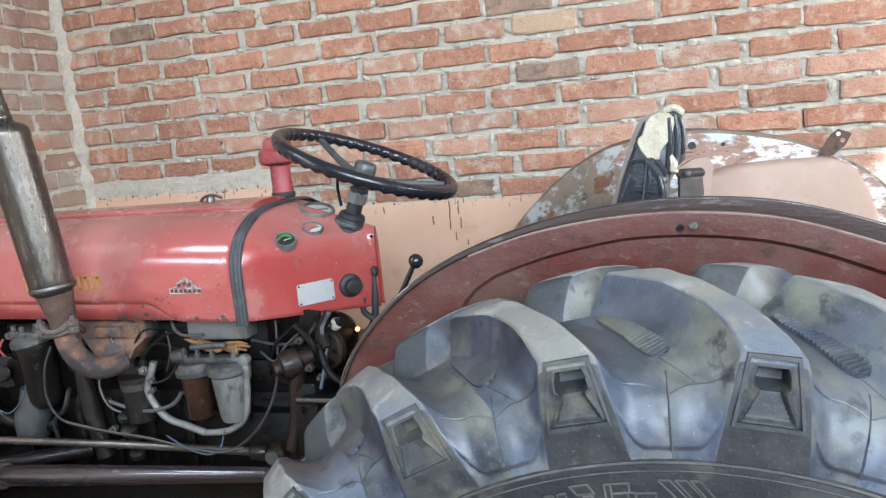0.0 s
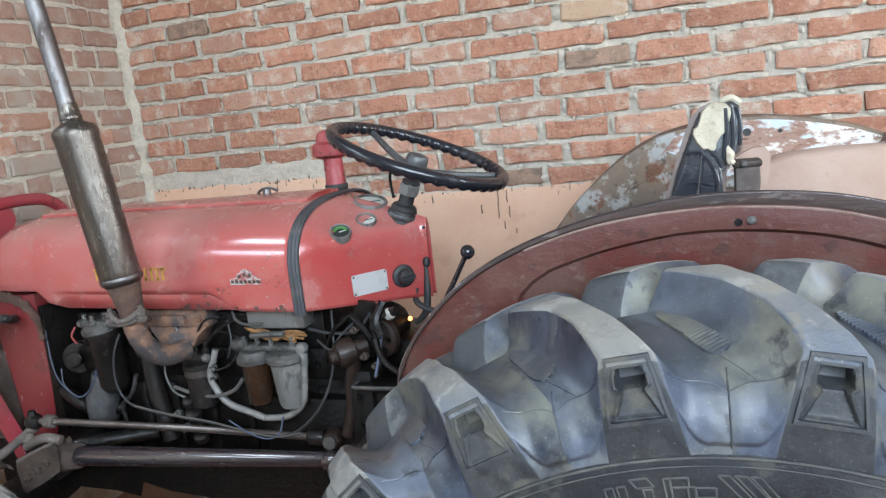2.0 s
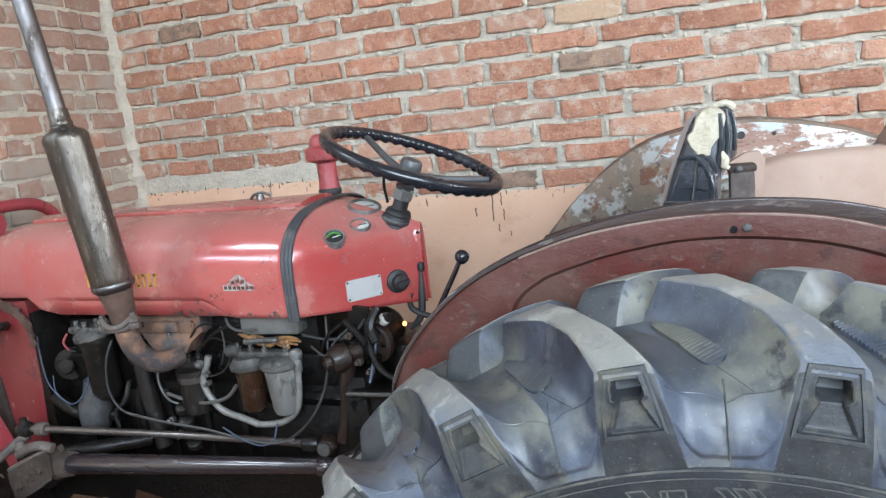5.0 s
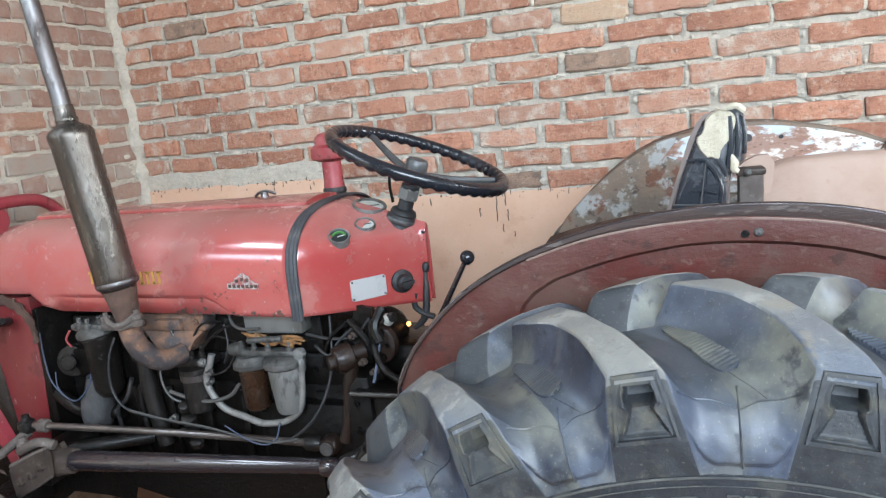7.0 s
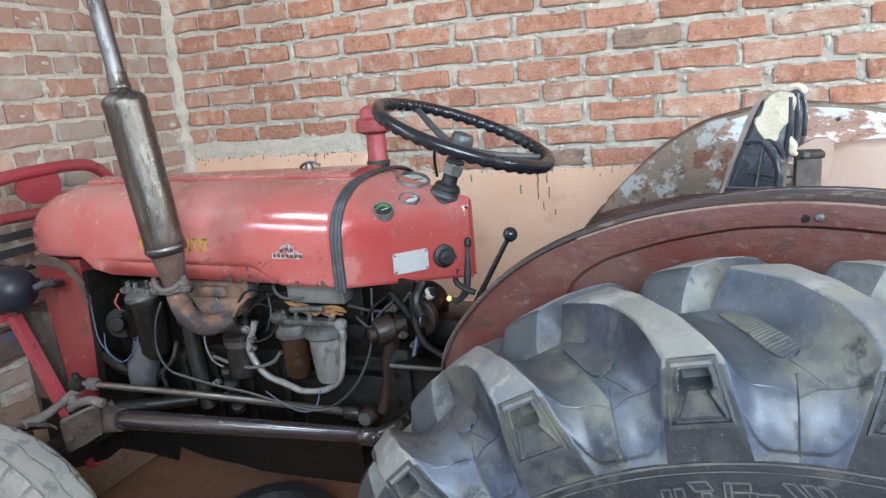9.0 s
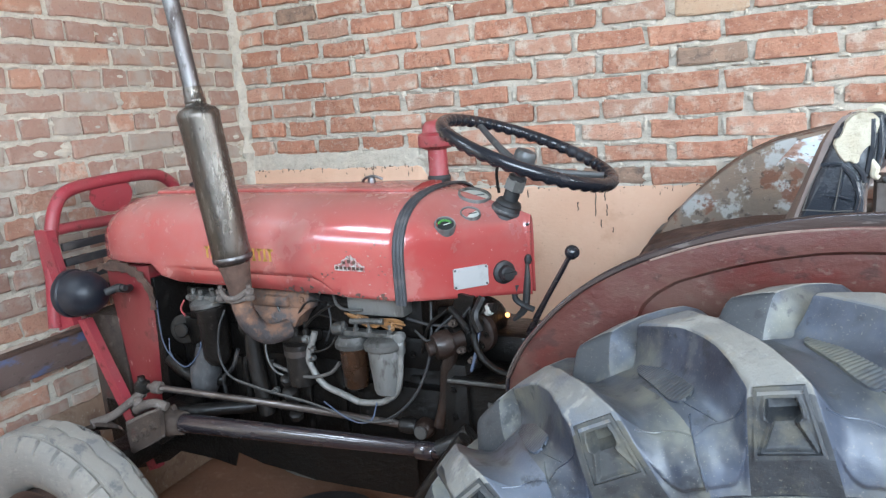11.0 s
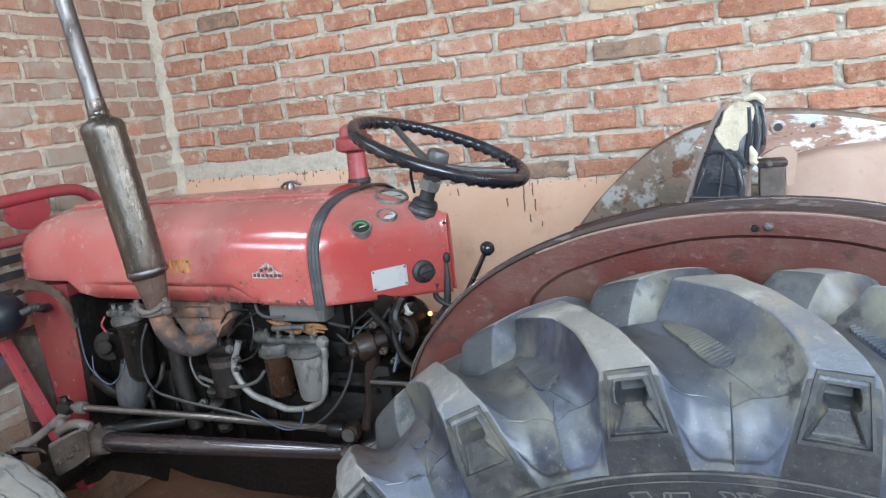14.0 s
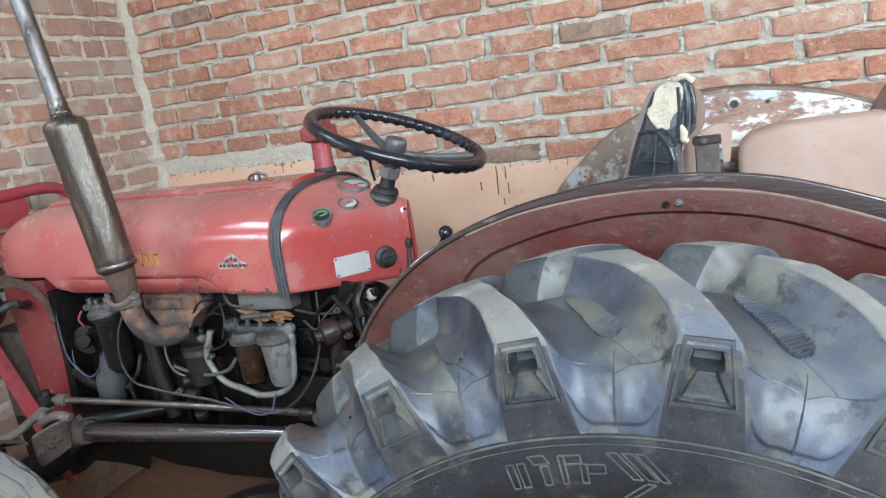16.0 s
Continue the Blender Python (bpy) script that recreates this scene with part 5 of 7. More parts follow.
part("pulley_rim", lathe([(0.018, 0.055), (0.024, 0.058), (0.020, 0.062)], (-1.690, 1.49, 0.888), (0.30, -1, 0.10), 16), dusty_iron, pulley)
part("dynamo", lathe([(0.050, -0.01), (0.058, 0.0), (0.058, 0.13), (0.05, 0.14)], (-1.70, 1.55, 0.885), (1, 0, 0), 24), greasy_shaded_iron, engine)
can = lathe([(0.000, -0.012), (0.026, -0.010), (0.036, 0.004), (0.040, 0.012), (0.046, 0.150), (0.050, 0.156), (0.050, 0.172), (0.040, 0.178)], (-1.526, 1.425, 0.818), (0.02, 0, 1), 24)
oil = part("oil_filter", can, dusty_iron, engine, "dusty grey oil filter canister")
head = lathe([(0.046, 0), (0.052, 0.006), (0.052, 0.018), (0.044, 0.026), (0.030, 0.034), (0, 0.036)], (-1.528, 1.420, 0.984), (-0.1, -0.05, 1), 24)
box((-1.590, 1.39, 1.004), (-1.430, 1.47, 1.026), 0.010, head)
for x, y in ((-1.56, 1.40), (-1.525, 1.392), (-1.48, 1.392), (-1.45, 1.40), (-1.51, 1.42)):
    lathe([(0.012, 0), (0.012, 0.012), (0.007, 0.015), (0.007, 0.028), (0, 0.029)], (x, y, 1.014), (0, 0, 1), 8, head)
part("filter_head", head, grey_cast, oil, "bolted filter head")
part("starter_casing", lathe([(0.0, 0), (0.032, 0.006), (0.043, 0.03), (0.046, 0.06), (0.046, 0.09), (0.036, 0.11), (0.03, 0.16)], (-1.598, 1.425, 0.700), (0.16, 0.05, 1), 20), dusty_grey, engine, "dusty grey cast casing")
part("water_hose", tube([(-1.73, 1.43, 0.80), (-1.66, 1.42, 0.765), (-1.60, 1.43, 0.745), (-1.52, 1.45, 0.745)], 0.020, 12), greasy_shaded_iron, engine)
part("breather_tube", tube([(-1.365, 1.412, 0.985), (-1.366, 1.404, 0.90), (-1.360, 1.402, 0.80), (-1.345, 1.405, 0.68)], 0.023, 14), dusty_iron, engine, "upright dull breather tube")
part("breather_tube", tube([(-1.415, 1.43, 0.84), (-1.425, 1.425, 0.80), (-1.42, 1.425, 0.70)], 0.011, 10), greasy_shaded_iron, engine)
part("tube_union", lathe([(0.02, -0.012), (0.03, -0.008), (0.03, 0.010), (0.018, 0.014)], (-1.366, 1.395, 0.945), (0, -1, 0), 12), dusty_iron, engine)
pump = lathe([(0.038, 0), (0.040, 0.02), (0.040, 0.10), (0.044, 0.104), (0.044, 0.118), (0.03, 0.124)], (-1.205, 1.405, 0.790), (0, 0, 1), 20)
box((-1.25, 1.385, 0.905), (-1.155, 1.45, 0.935), 0.008, pump)
for x in (-1.238, -1.205, -1.170):
    lathe([(0.009, 0), (0.009, 0.018), (0.005, 0.022), (0.005, 0.040)], (x, 1.395, 0.930), (0, 0, 1), 8, pump)
inj = part("injection_pump", pump, dusty_iron, engine, "dusty fuel injection pump")
part("pump_band", lathe([(0.041, 0), (0.043, 0.002), (0.043, 0.024), (0.041, 0.026)], (-1.205, 1.405, 0.875), (0, 0, 1), 20), bright_metal, inj)
for i, (z, r) in enumerate(((0.80, 0.018), (0.765, 0.022), (0.73, 0.016), (0.70, 0.020))):
    part("pipe_union", lathe([(r * 0.7, -0.012), (r, -0.008), (r, 0.008), (r * 0.7, 0.012)], (-1.245 + 0.006 * i, 1.385, z), (0.2, -0.4, 1), 8), dusty_iron, inj)
for a, b in (((-1.238, 1.395, 0.965), (-1.30, 1.43, 1.03)), ((-1.205, 1.395, 0.965), (-1.12, 1.43, 1.02)), ((-1.170, 1.395, 0.965), (-1.0, 1.44, 1.01)), ((-1.17, 1.39, 0.955), (-1.08, 1.42, 0.97))):
    mid = (Vector(a) + Vector(b)) / 2 + Vector((0, -0.01, 0.03))
    part("injector_pipe", tube([a, mid, b], 0.0035, 6), dusty_iron, inj)
# Fuel filters.
bracket = box((-1.050, 1.380, 0.946), (-0.885, 1.412, 0.962), 0.005)
lathe([(0.016, 0), (0.018, 0.01), (0.018, 0.032), (0.010, 0.036)], (-1.075, 1.392, 0.960), (1, 0, 0.08), 14, bracket)
for x in (-1.042, -1.005, -0.965, -0.905):
    lathe([(0.008, 0), (0.008, 0.010), (0.005, 0.012), (0.005, 0.024), (0, 0.025)], (x, 1.388, 0.960), (0, 0, 1), 8, bracket)
tube([(-1.02, 1.39, 0.985), (-0.97, 1.385, 0.990), (-0.92, 1.385, 0.992)], 0.008, 8, bm=bracket)
filters = part("fuel_filter_head", bracket, grey_cast, tractor, "grey cast double fuel filter head")
part("fuel_filter", lathe([(0.0, 0.803), (0.028, 0.805), (0.033, 0.812), (0.0385, 0.925), (0.0385, 0.932)], (-1.022, 1.395, 0), (0, 0, 1), 24), brown_can, filters, "brown painted fuel filter canister")
part("filter_collar", lathe([(0.043, 0.916), (0.048, 0.919), (0.048, 0.930), (0.042, 0.936), (0.036, 0.947)], (-1.022, 1.395, 0), (0, 0, 1), 24), grey_cast, filters)
part("fuel_filter", lathe([(0.0, 0.802), (0.032, 0.804), (0.036, 0.814), (0.0445, 0.915), (0.045, 0.930)], (-0.925, 1.390, 0), (0, 0, 1), 28), silver_paint, filters, "silver-grey fuel filter canister")
part("filter_collar", lathe([(0.049, 0.922), (0.053, 0.926), (0.053, 0.938), (0.046, 0.944), (0.038, 0.950)], (-0.925, 1.390, 0), (0, 0, 1), 28), grey_cast, filters)
part("fuel_pipe", tube([(-0.874, 1.385, 0.945), (-0.878, 1.383, 0.90), (-0.884, 1.382, 0.85), (-0.900, 1.382, 0.805), (-0.940, 1.384, 0.776), (-0.985, 1.390, 0.764), (-1.02, 1.390, 0.762)], 0.0085, 10), pipe_white, filters, "pale metal fuel pipe")
part("fuel_hose", tube([(-1.02, 1.390, 0.762), (-1.07, 1.390, 0.779), (-1.123, 1.390, 0.798), (-1.156, 1.390, 0.838), (-1.166, 1.390, 0.878), (-1.150, 1.392, 0.918), (-1.140, 1.395, 0.945)], 0.0090, 10), pipe_white, filters, "grey fuel hose")
part("banjo_union", lathe([(0.0, 0), (0.013, 0.002), (0.016, 0.010), (0.013, 0.022), (0, 0.024)], (-0.876, 1.372, 0.955), (0, 1, 0), 14), silver_paint, filters)
part("hose_end", lathe([(0.011, 0), (0.012, 0.008), (0.012, 0.030), (0.009, 0.034)], (-0.876, 1.384, 0.912), (0, 0, 1), 10), silver_paint, filters)
part("fuel_pipe", tube([(-1.285, 1.385, 0.842), (-1.224, 1.38, 0.828), (-1.159, 1.378, 0.822), (-1.093, 1.378, 0.840), (-1.060, 1.38, 0.872)], 0.0050, 8), wire_grey, filters)
tank = box((-1.035, 1.40, 0.998), (-0.868, 1.50, 1.058), 0.010)
part("tray", tank, silver_paint, tractor, "pale grey tray below the bonnet")
for x0, x1, z in ((-1.03, -0.87, 0.999), (-1.02, -0.93, 0.992), (-1.0, -0.90, 0.990), (-0.96, -0.865, 0.993), (-0.95, -0.875, 0.985), (-1.04, -0.97, 1.004)):
    part("loose_tape", tube([(x0, 1.396, z), (x0 + 0.05, 1.392, z - 0.012), (x1 - 0.03, 1.394, z - 0.004), (x1, 1.398, z - 0.010)], 0.006, 6, radii=[0.003, 0.008, 0.005, 0.003]), tape_amber, tractor, "frayed amber wrapping")
# Wires and cables across the engine's side.
def cable(points, radius, material, label=""):
    return part("cable", tube(points, radius, 7, 6), material, engine, label)


cable([(-1.45, 1.40, 0.985), (-1.468, 1.385, 0.93), (-1.475, 1.380, 0.85), (-1.44, 1.375, 0.795), (-1.36, 1.37, 0.775), (-1.27, 1.365, 0.765), (-1.16, 1.36, 0.755), (-1.07, 1.36, 0.738), (-1.0, 1.36, 0.728), (-0.93, 1.36, 0.735), (-0.86, 1.365, 0.785), (-0.82, 1.385, 0.85), (-0.80, 1.40, 0.93), (-0.80, 1.42, 1.04)], 0.0036, black_dull, "thin black cable")
cable([(-1.42, 1.372, 0.788), (-1.30, 1.365, 0.771), (-1.16, 1.357, 0.759), (-1.06, 1.357, 0.738), (-0.97, 1.357, 0.728), (-0.90, 1.358, 0.742)], 0.0026, wire_grey, "pale grey cable")
cable([(-1.735, 1.42, 1.02), (-1.725, 1.405, 0.92), (-1.71, 1.40, 0.85), (-1.66, 1.395, 0.805), (-1.62, 1.395, 0.80), (-1.575, 1.40, 0.845), (-1.56, 1.41, 0.90)], 0.0021, wire_blue, "thin blue wire")
cable([(-1.70, 1.41, 0.875), (-1.69, 1.40, 0.83), (-1.64, 1.395, 0.795), (-1.60, 1.40, 0.815)], 0.0018, wire_blue)
cable([(-1.11, 1.36, 0.765), (-1.05, 1.355, 0.735), (-1.0, 1.355, 0.722), (-0.965, 1.36, 0.735), (-0.955, 1.375, 0.775)], 0.0022, wire_blue)
cable([(-1.08, 1.41, 1.05), (-1.06, 1.395, 1.025), (-1.03, 1.39, 1.015), (-0.98, 1.388, 1.018)], 0.004, wire_grey)
cable([(-1.585, 1.385, 1.01), (-1.598, 1.38, 0.985), (-1.59, 1.385, 0.962)], 0.003, red_worn)
cable([(-0.86, 1.40, 1.0), (-0.80, 1.41, 0.985), (-0.74, 1.42, 0.99), (-0.70, 1.43, 1.03)], 0.004, black_dull)
cable([(-1.53, 1.44, 0.70), (-1.52, 1.43, 0.76), (-1.47, 1.42, 0.80), (-1.44, 1.42, 0.86)], 0.006, black_dull)

for x, y, z, r, lean_ in ((-1.165, 1.388, 0.925, 0.012, (0.4, -1, 0.3)), (-1.150, 1.392, 0.900, 0.009, (0.6, -1, 0)), (-1.285, 1.39, 0.765, 0.010, (0, -1, 0.2)), (-1.265, 1.385, 0.728, 0.012, (0.2, -1, 0)), (-1.225, 1.40, 0.690, 0.010, (0, -1, 0)), (-1.155, 1.40, 0.870, 0.008, (0, -1, 0))):
    part("pipe_nut", lathe([(r, 0), (r, 0.012), (r * 0.6, 0.014), (r * 0.6, 0.024), (0, 0.025)], (x, y, z), lean_, 6), grey_cast, engine, smooth=False)
cable([(-1.25, 1.40, 0.80), (-1.29, 1.385, 0.83), (-1.31, 1.39, 0.89), (-1.29, 1.41, 0.95)], 0.0032, wire_grey)
cable([(-1.16, 1.385, 0.90), (-1.12, 1.372, 0.90), (-1.085, 1.378, 0.915), (-1.06, 1.385, 0.95)], 0.0030, dusty_iron)
cable([(-1.10, 1.41, 1.02), (-1.085, 1.395, 0.98), (-1.09, 1.39, 0.95), (-1.11, 1.40, 0.92)], 0.0028, black_dull)
cable([(-0.84, 1.40, 0.97), (-0.80, 1.39, 0.95), (-0.77, 1.395, 0.985), (-0.73, 1.42, 1.02)], 0.0032, black_dull)
cable([(-0.83, 1.41, 0.91), (-0.80, 1.40, 0.985), (-0.75, 1.41, 1.03)], 0.0045, greasy_shaded_iron)
for x, y, z in ((-0.735, 1.41, 0.995), (-0.715, 1.405, 0.93), (-0.690, 1.41, 0.905), (-0.665, 1.42, 1.03)):
    part("box_stud", lathe([(0.010, 0), (0.010, 0.010), (0.006, 0.012), (0.006, 0.020), (0, 0.021)], (x, y, z), (-0.2, -1, 0.1), 6), mud_iron, engine, smooth=False)

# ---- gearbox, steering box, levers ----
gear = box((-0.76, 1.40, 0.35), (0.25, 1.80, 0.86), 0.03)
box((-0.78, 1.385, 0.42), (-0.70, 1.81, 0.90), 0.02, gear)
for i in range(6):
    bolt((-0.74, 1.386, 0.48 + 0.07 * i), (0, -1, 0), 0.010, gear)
gearbox = part("gearbox", gear, greasy_shaded_iron, tractor, "greasy grey cast gearbox housing")
for i in range(5):
    part("casting_mark", box((-0.655 + 0.016 * i, 1.3955, 0.790), (-0.645 + 0.016 * i, 1.399, 0.803)), grey_cast, gearbox)
part("rear_axle", lathe([(0.16, 0), (0.15, 0.10), (0.085, 0.22), (0.08, 0.42), (0.12, 0.44), (0.12, 0.47)], (AXLE.x, 1.45, AXLE.z), (0, -1, 0), 24), dusty_iron, tractor, "cast rear axle housing")
part("rear_axle", lathe([(0.16, 0), (0.15, 0.10), (0.085, 0.22), (0.08, 0.42), (0.12, 0.44), (0.12, 0.47)], (AXLE.x, 1.74, AXLE.z), (0, 1, 0), 24), dusty_iron, tractor, "cast rear axle housing")
step = box((-0.735, 1.352, 0.860), (-0.38, 1.44, 0.870), 0.002)
part("footplate", step, greasy_shaded_iron, tractor, "worn steel footplate with a pale edge")
part("footplate_edge", box((-0.735, 1.344, 0.868), (-0.38, 1.352, 0.877), 0.002), grey_cast, tractor)
sb = lathe([(0.050, 0.0), (0.060, 0.02), (0.062, 0.09), (0.050, 0.11), (0.042, 0.14), (0.048, 0.145), (0.048, 0.158), (0.030, 0.168), (0.022, 0.19)], (-0.715, 1.60, 0.955), (-0.22, -1, 0.02), 24)
box((-0.74, 1.50, 0.86), (-0.58, 1.66, 0.94), 0.02, sb)
for a in range(7):
    bolt(Vector((-0.706, 1.416, 0.958)) + Vector((0.040 * math.cos(a * 0.9), 0.030, 0.040 * math.sin(a * 0.9))), (-0.28, -1, 0), 0.009, sb)
steer_box = part("steering_box", sb, greasy_shaded_iron, tractor, "greasy steering gear housing")
part("polished_ring", lathe([(0.044, 0), (0.050, 0.004), (0.050, 0.020), (0.044, 0.024)], (-0.690, 1.472, 0.957), (-0.28, -1, 0.02), 24), oily_brown, steer_box, "dull brown metal ring")
part("bracket_plate", slab([(-0.760, 1.44, 1.0), (-0.70, 1.43, 1.01), (-0.69, 1.43, 1.055), (-0.74, 1.44, 1.06)], (0, 0.012, 0)), greasy_shaded_iron, steer_box)
part("cross_tube", tube([(-0.80, 1.47, 1.00), (-0.72, 1.45, 1.015), (-0.64, 1.44, 1.03)], 0.012, 10), dusty_iron, steer_box)
part("clutch_shaft", lathe([(0.022, 0), (0.022, 0.03), (0.034, 0.034), (0.036, 0.06), (0.030, 0.075), (0.018, 0.078), (0.018, 0.092), (0.010, 0.094)], (-0.725, 1.43, 0.950), (-0.62, -0.6, -0.12), 18), oily_brown, steer_box, "pivot boss with a nut")
part("drop_arm", tube([(-0.752, 1.402, 0.948), (-0.750, 1.400, 0.905), (-0.762, 1.398, 0.860), (-0.772, 1.398, 0.790), (-0.790, 1.394, 0.725)], 0.02, 12, radii=[0.024, 0.019, 0.015, 0.014, 0.015]), oily_brown, steer_box, "forged steering drop arm")
part("link_joint", lathe([(0.0, 0), (0.020, 0.002), (0.026, 0.012), (0.026, 0.034), (0.018, 0.042)], (-0.832, 1.372, 0.712), (0, 1, 0), 18), oily_brown, steer_box, "ball joint of the drag link")
part("joint_ring", lathe([(0.010, 0), (0.017, 0.0), (0.018, 0.004), (0.010, 0.005)], (-0.832, 1.366, 0.712), (0, 1, 0), 18), grey_cast, steer_box)
part("pedal_arm", tube([(-0.70, 1.43, 1.02), (-0.685, 1.40, 0.98), (-0.66, 1.38, 0.93), (-0.61, 1.36, 0.905), (-0.56, 1.35, 0.90)], 0.008, 10), greasy_shaded_iron, tractor, "bent pedal arm")
part("pedal_arm", tube([(-0.672, 1.42, 0.99), (-0.680, 1.40, 0.93), (-0.688, 1.385, 0.885)], 0.004, 8), wire_blue, tractor)
part("linkage_rod", tube([(-0.74, 1.40, 1.035), (-0.71, 1.39, 1.01), (-0.69, 1.39, 0.98)], 0.008, 8), greasy_shaded_iron, tractor)
part("linkage_rod", tube([(-0.66, 1.42, 1.06), (-0.675, 1.40, 1.02), (-0.66, 1.39, 0.985)], 0.012, 8), greasy_shaded_iron, tractor)
part("pull_knob", lathe([(0.006, 0), (0.013, 0.004), (0.016, 0.016), (0.010, 0.026), (0, 0.028)], (-0.668, 1.45, 1.022), (0.8, -0.6, 0.1), 12), knob_white, tractor, "small white pull knob")
# Bead added for a bright spot of light beyond the gap, no lamp.
part("light_spot_bead", lathe([(0.006, 0), (0.006, 0.004), (0.003, 0.007), (0, 0.0075)], (-0.655, 1.56, 0.973), (0.35, -0.9, 0.2), 10), amber_glow, tractor, "small glowing amber bead for a spot of light behind")
lever = part("gear_lever", tube([(-0.622, 1.545, 0.86), (-0.590, 1.54, 0.94), (-0.545, 1.536, 1.025), (-0.502, 1.532, 1.10), (-0.478, 1.532, 1.143)], 0.0065, 10, radii=[0.011, 0.009, 0.007, 0.0065, 0.006]), dark_rod, tractor, "bent gear lever with a black ball knob")
part("lever_knob", lathe([(0.0, -0.018), (0.010, -0.015), (0.0165, -0.006), (0.018, 0.002), (0.0155, 0.010), (0.009, 0.016), (0, 0.018)], (-0.474, 1.532, 1.148), (0.3, 0, 1), 20), black_plastic, lever, "black ball knob")
for x, z, r in ((-0.598, 1.118, 0.010), (-0.602, 1.075, 0.006)):
    part("lever_knob", lathe([(0, -r * 1.6), (r * 0.8, -r), (r, 0), (r * 0.7, r), (0, r * 1.4)], (x, 1.575, z), (0.1, 0, 1), 12), black_dull, tractor)
part("control_rod", tube([(-0.600, 1.575, 1.115), (-0.604, 1.575, 1.05), (-0.612, 1.57, 0.99), (-0.64, 1.56, 0.96)], 0.007, 8, radii=[0.004, 0.010, 0.010, 0.006]), black_dull, tractor, "black control rod below the cowl")
part("control_rod", tube([(-0.628, 1.56, 1.055), (-0.632, 1.56, 1.02), (-0.612, 1.565, 1.0), (-0.585, 1.565, 0.99)], 0.008, 8), black_dull, tractor)
for x, z in ((-0.598, 1.205), (-0.597, 1.186), (-0.600, 1.168)):
    part("cowl_screw", lathe([(0.005, 0), (0.005, 0.006), (0.003, 0.010), (0, 0.011)], (x - 0.005, 1.585, z), (1, -0.2, 0), 8), dusty_iron, cowl)

# ---- front axle and linkage ----
part("drag_link", tube([(-1.690, 1.302, 0.765), (-1.25, 1.350, 0.742), (-0.845, 1.392, 0.714)], 0.0100, 12), worn_link, tractor, "long steering drag link, worn to bare metal")
part("link_clip", lathe([(0.015, 0), (0.019, 0.004), (0.019, 0.026), (0.015, 0.030)], (-1.675, 1.304, 0.764), (1, 0.1, -0.05), 12), dusty_clamp, tractor)
ball = lathe([(0.0, -0.02), (0.018, -0.015), (0.024, 0.0), (0.022, 0.016), (0.012, 0.024), (0.010, 0.036), (0, 0.038)], (-1.712, 1.298, 0.760), (0, 0, 1), 16)
part("link_joint", ball, dusty_iron, tractor, "greasy ball joint")
part("link_joint", lathe([(0.012, 0), (0.020, 0.006), (0.022, 0.03), (0.016, 0.045)], (-0.90, 1.387, 0.718), (1, 0.1, -0.06), 14), dusty_iron, tractor)
part("steering_arm", tube([(-1.713, 1.298, 0.745), (-1.716, 1.26, 0.735), (-1.735, 1.205, 0.712), (-1.757, 1.15, 0.705)], 0.02, 10, radii=[0.015, 0.012, 0.012, 0.015]), dusty_clamp, tractor, "forged steering arm")
part("radius_rod", tube([(-1.60, 1.262, 0.687), (-1.30, 1.272, 0.698), (-1.0, 1.281, 0.709), (-0.735, 1.290, 0.718)], 0.03, 18, radii=[0.027, 0.025, 0.021, 0.017]), dark_rod, tractor, "long dark tubular radius rod")
part("rod_sleeve", lathe([(0.034, 0), (0.042, 0.004), (0.043, 0.030), (0.036, 0.042), (0.033, 0.075), (0.031, 0.078)], (-1.605, 1.262, 0.686), (1, 0.03, 0.035), 20), mud_iron, tractor, "cast sleeve at the rod's end")
part("rod_end", lathe([(0.019, 0), (0.022, 0.004), (0.022, 0.04), (0.020, 0.046)], (-0.80, 1.288, 0.712), (1, 0.02, 0.06), 18), dark_rod, tractor)
part("rod_bracket", tube([(-0.745, 1.295, 0.715), (-0.70, 1.31, 0.735), (-0.67, 1.32, 0.76)], 0.025, 12), dusty_iron, tractor)
part("rod_bracket", tube([(-0.655, 1.25, 0.785), (-0.70, 1.245, 0.725), (-0.775, 1.24, 0.62)], 0.016, 12), dusty_iron, tractor, "greasy sloping bracket")
plate_edge = [(-1.694, 0.683), (-1.640, 0.712), (-1.585, 0.738), (-1.556, 0.748), (-1.548, 0.735), (-1.553, 0.676), (-1.610, 0.640), (-1.676, 0.602), (-1.688, 0.606)]
knuckle = slab([(x, 1.205, z) for x, z in plate_edge], (0, 0.014, 0))
slab([(-1.62 + (x + 1.62) * 0.86, 1.262, 0.676 + (z - 0.676) * 0.86) for x, z in plate_edge], (0, 0.014, 0), bm=knuckle)
edging = tube([(-1.69, 1.212, 0.690), (-1.62, 1.212, 0.722), (-1.556, 1.212, 0.748)], 0.007, 8)
tube([(-1.686, 1.212, 0.606), (-1.62, 1.212, 0.637), (-1.556, 1.212, 0.674)], 0.006, 8, bm=edging)
tube([(-1.688, 1.212, 0.610), (-1.692, 1.212, 0.65), (-1.69, 1.212, 0.688)], 0.005, 8, bm=edging)
for x, z in ((-1.655, 0.655), (-1.612, 0.678), (-1.575, 0.704)):
    lathe([(0.013, 0), (0.013, 0.010), (0.008, 0.012), (0.008, 0.020), (0, 0.021)], (x, 1.206, z), (0, -1, 0), 6, knuckle)
axle_end = part("axle_end", knuckle, mud_iron, tractor, "bolted axle end bracket")
part("worn_edge", edging, dusty_clamp, axle_end, "rim worn pale")
part("axle_core", box((-1.67, 1.218, 0.635), (-1.57, 1.40, 0.715), 0.012), greasy_shaded_iron, tractor)
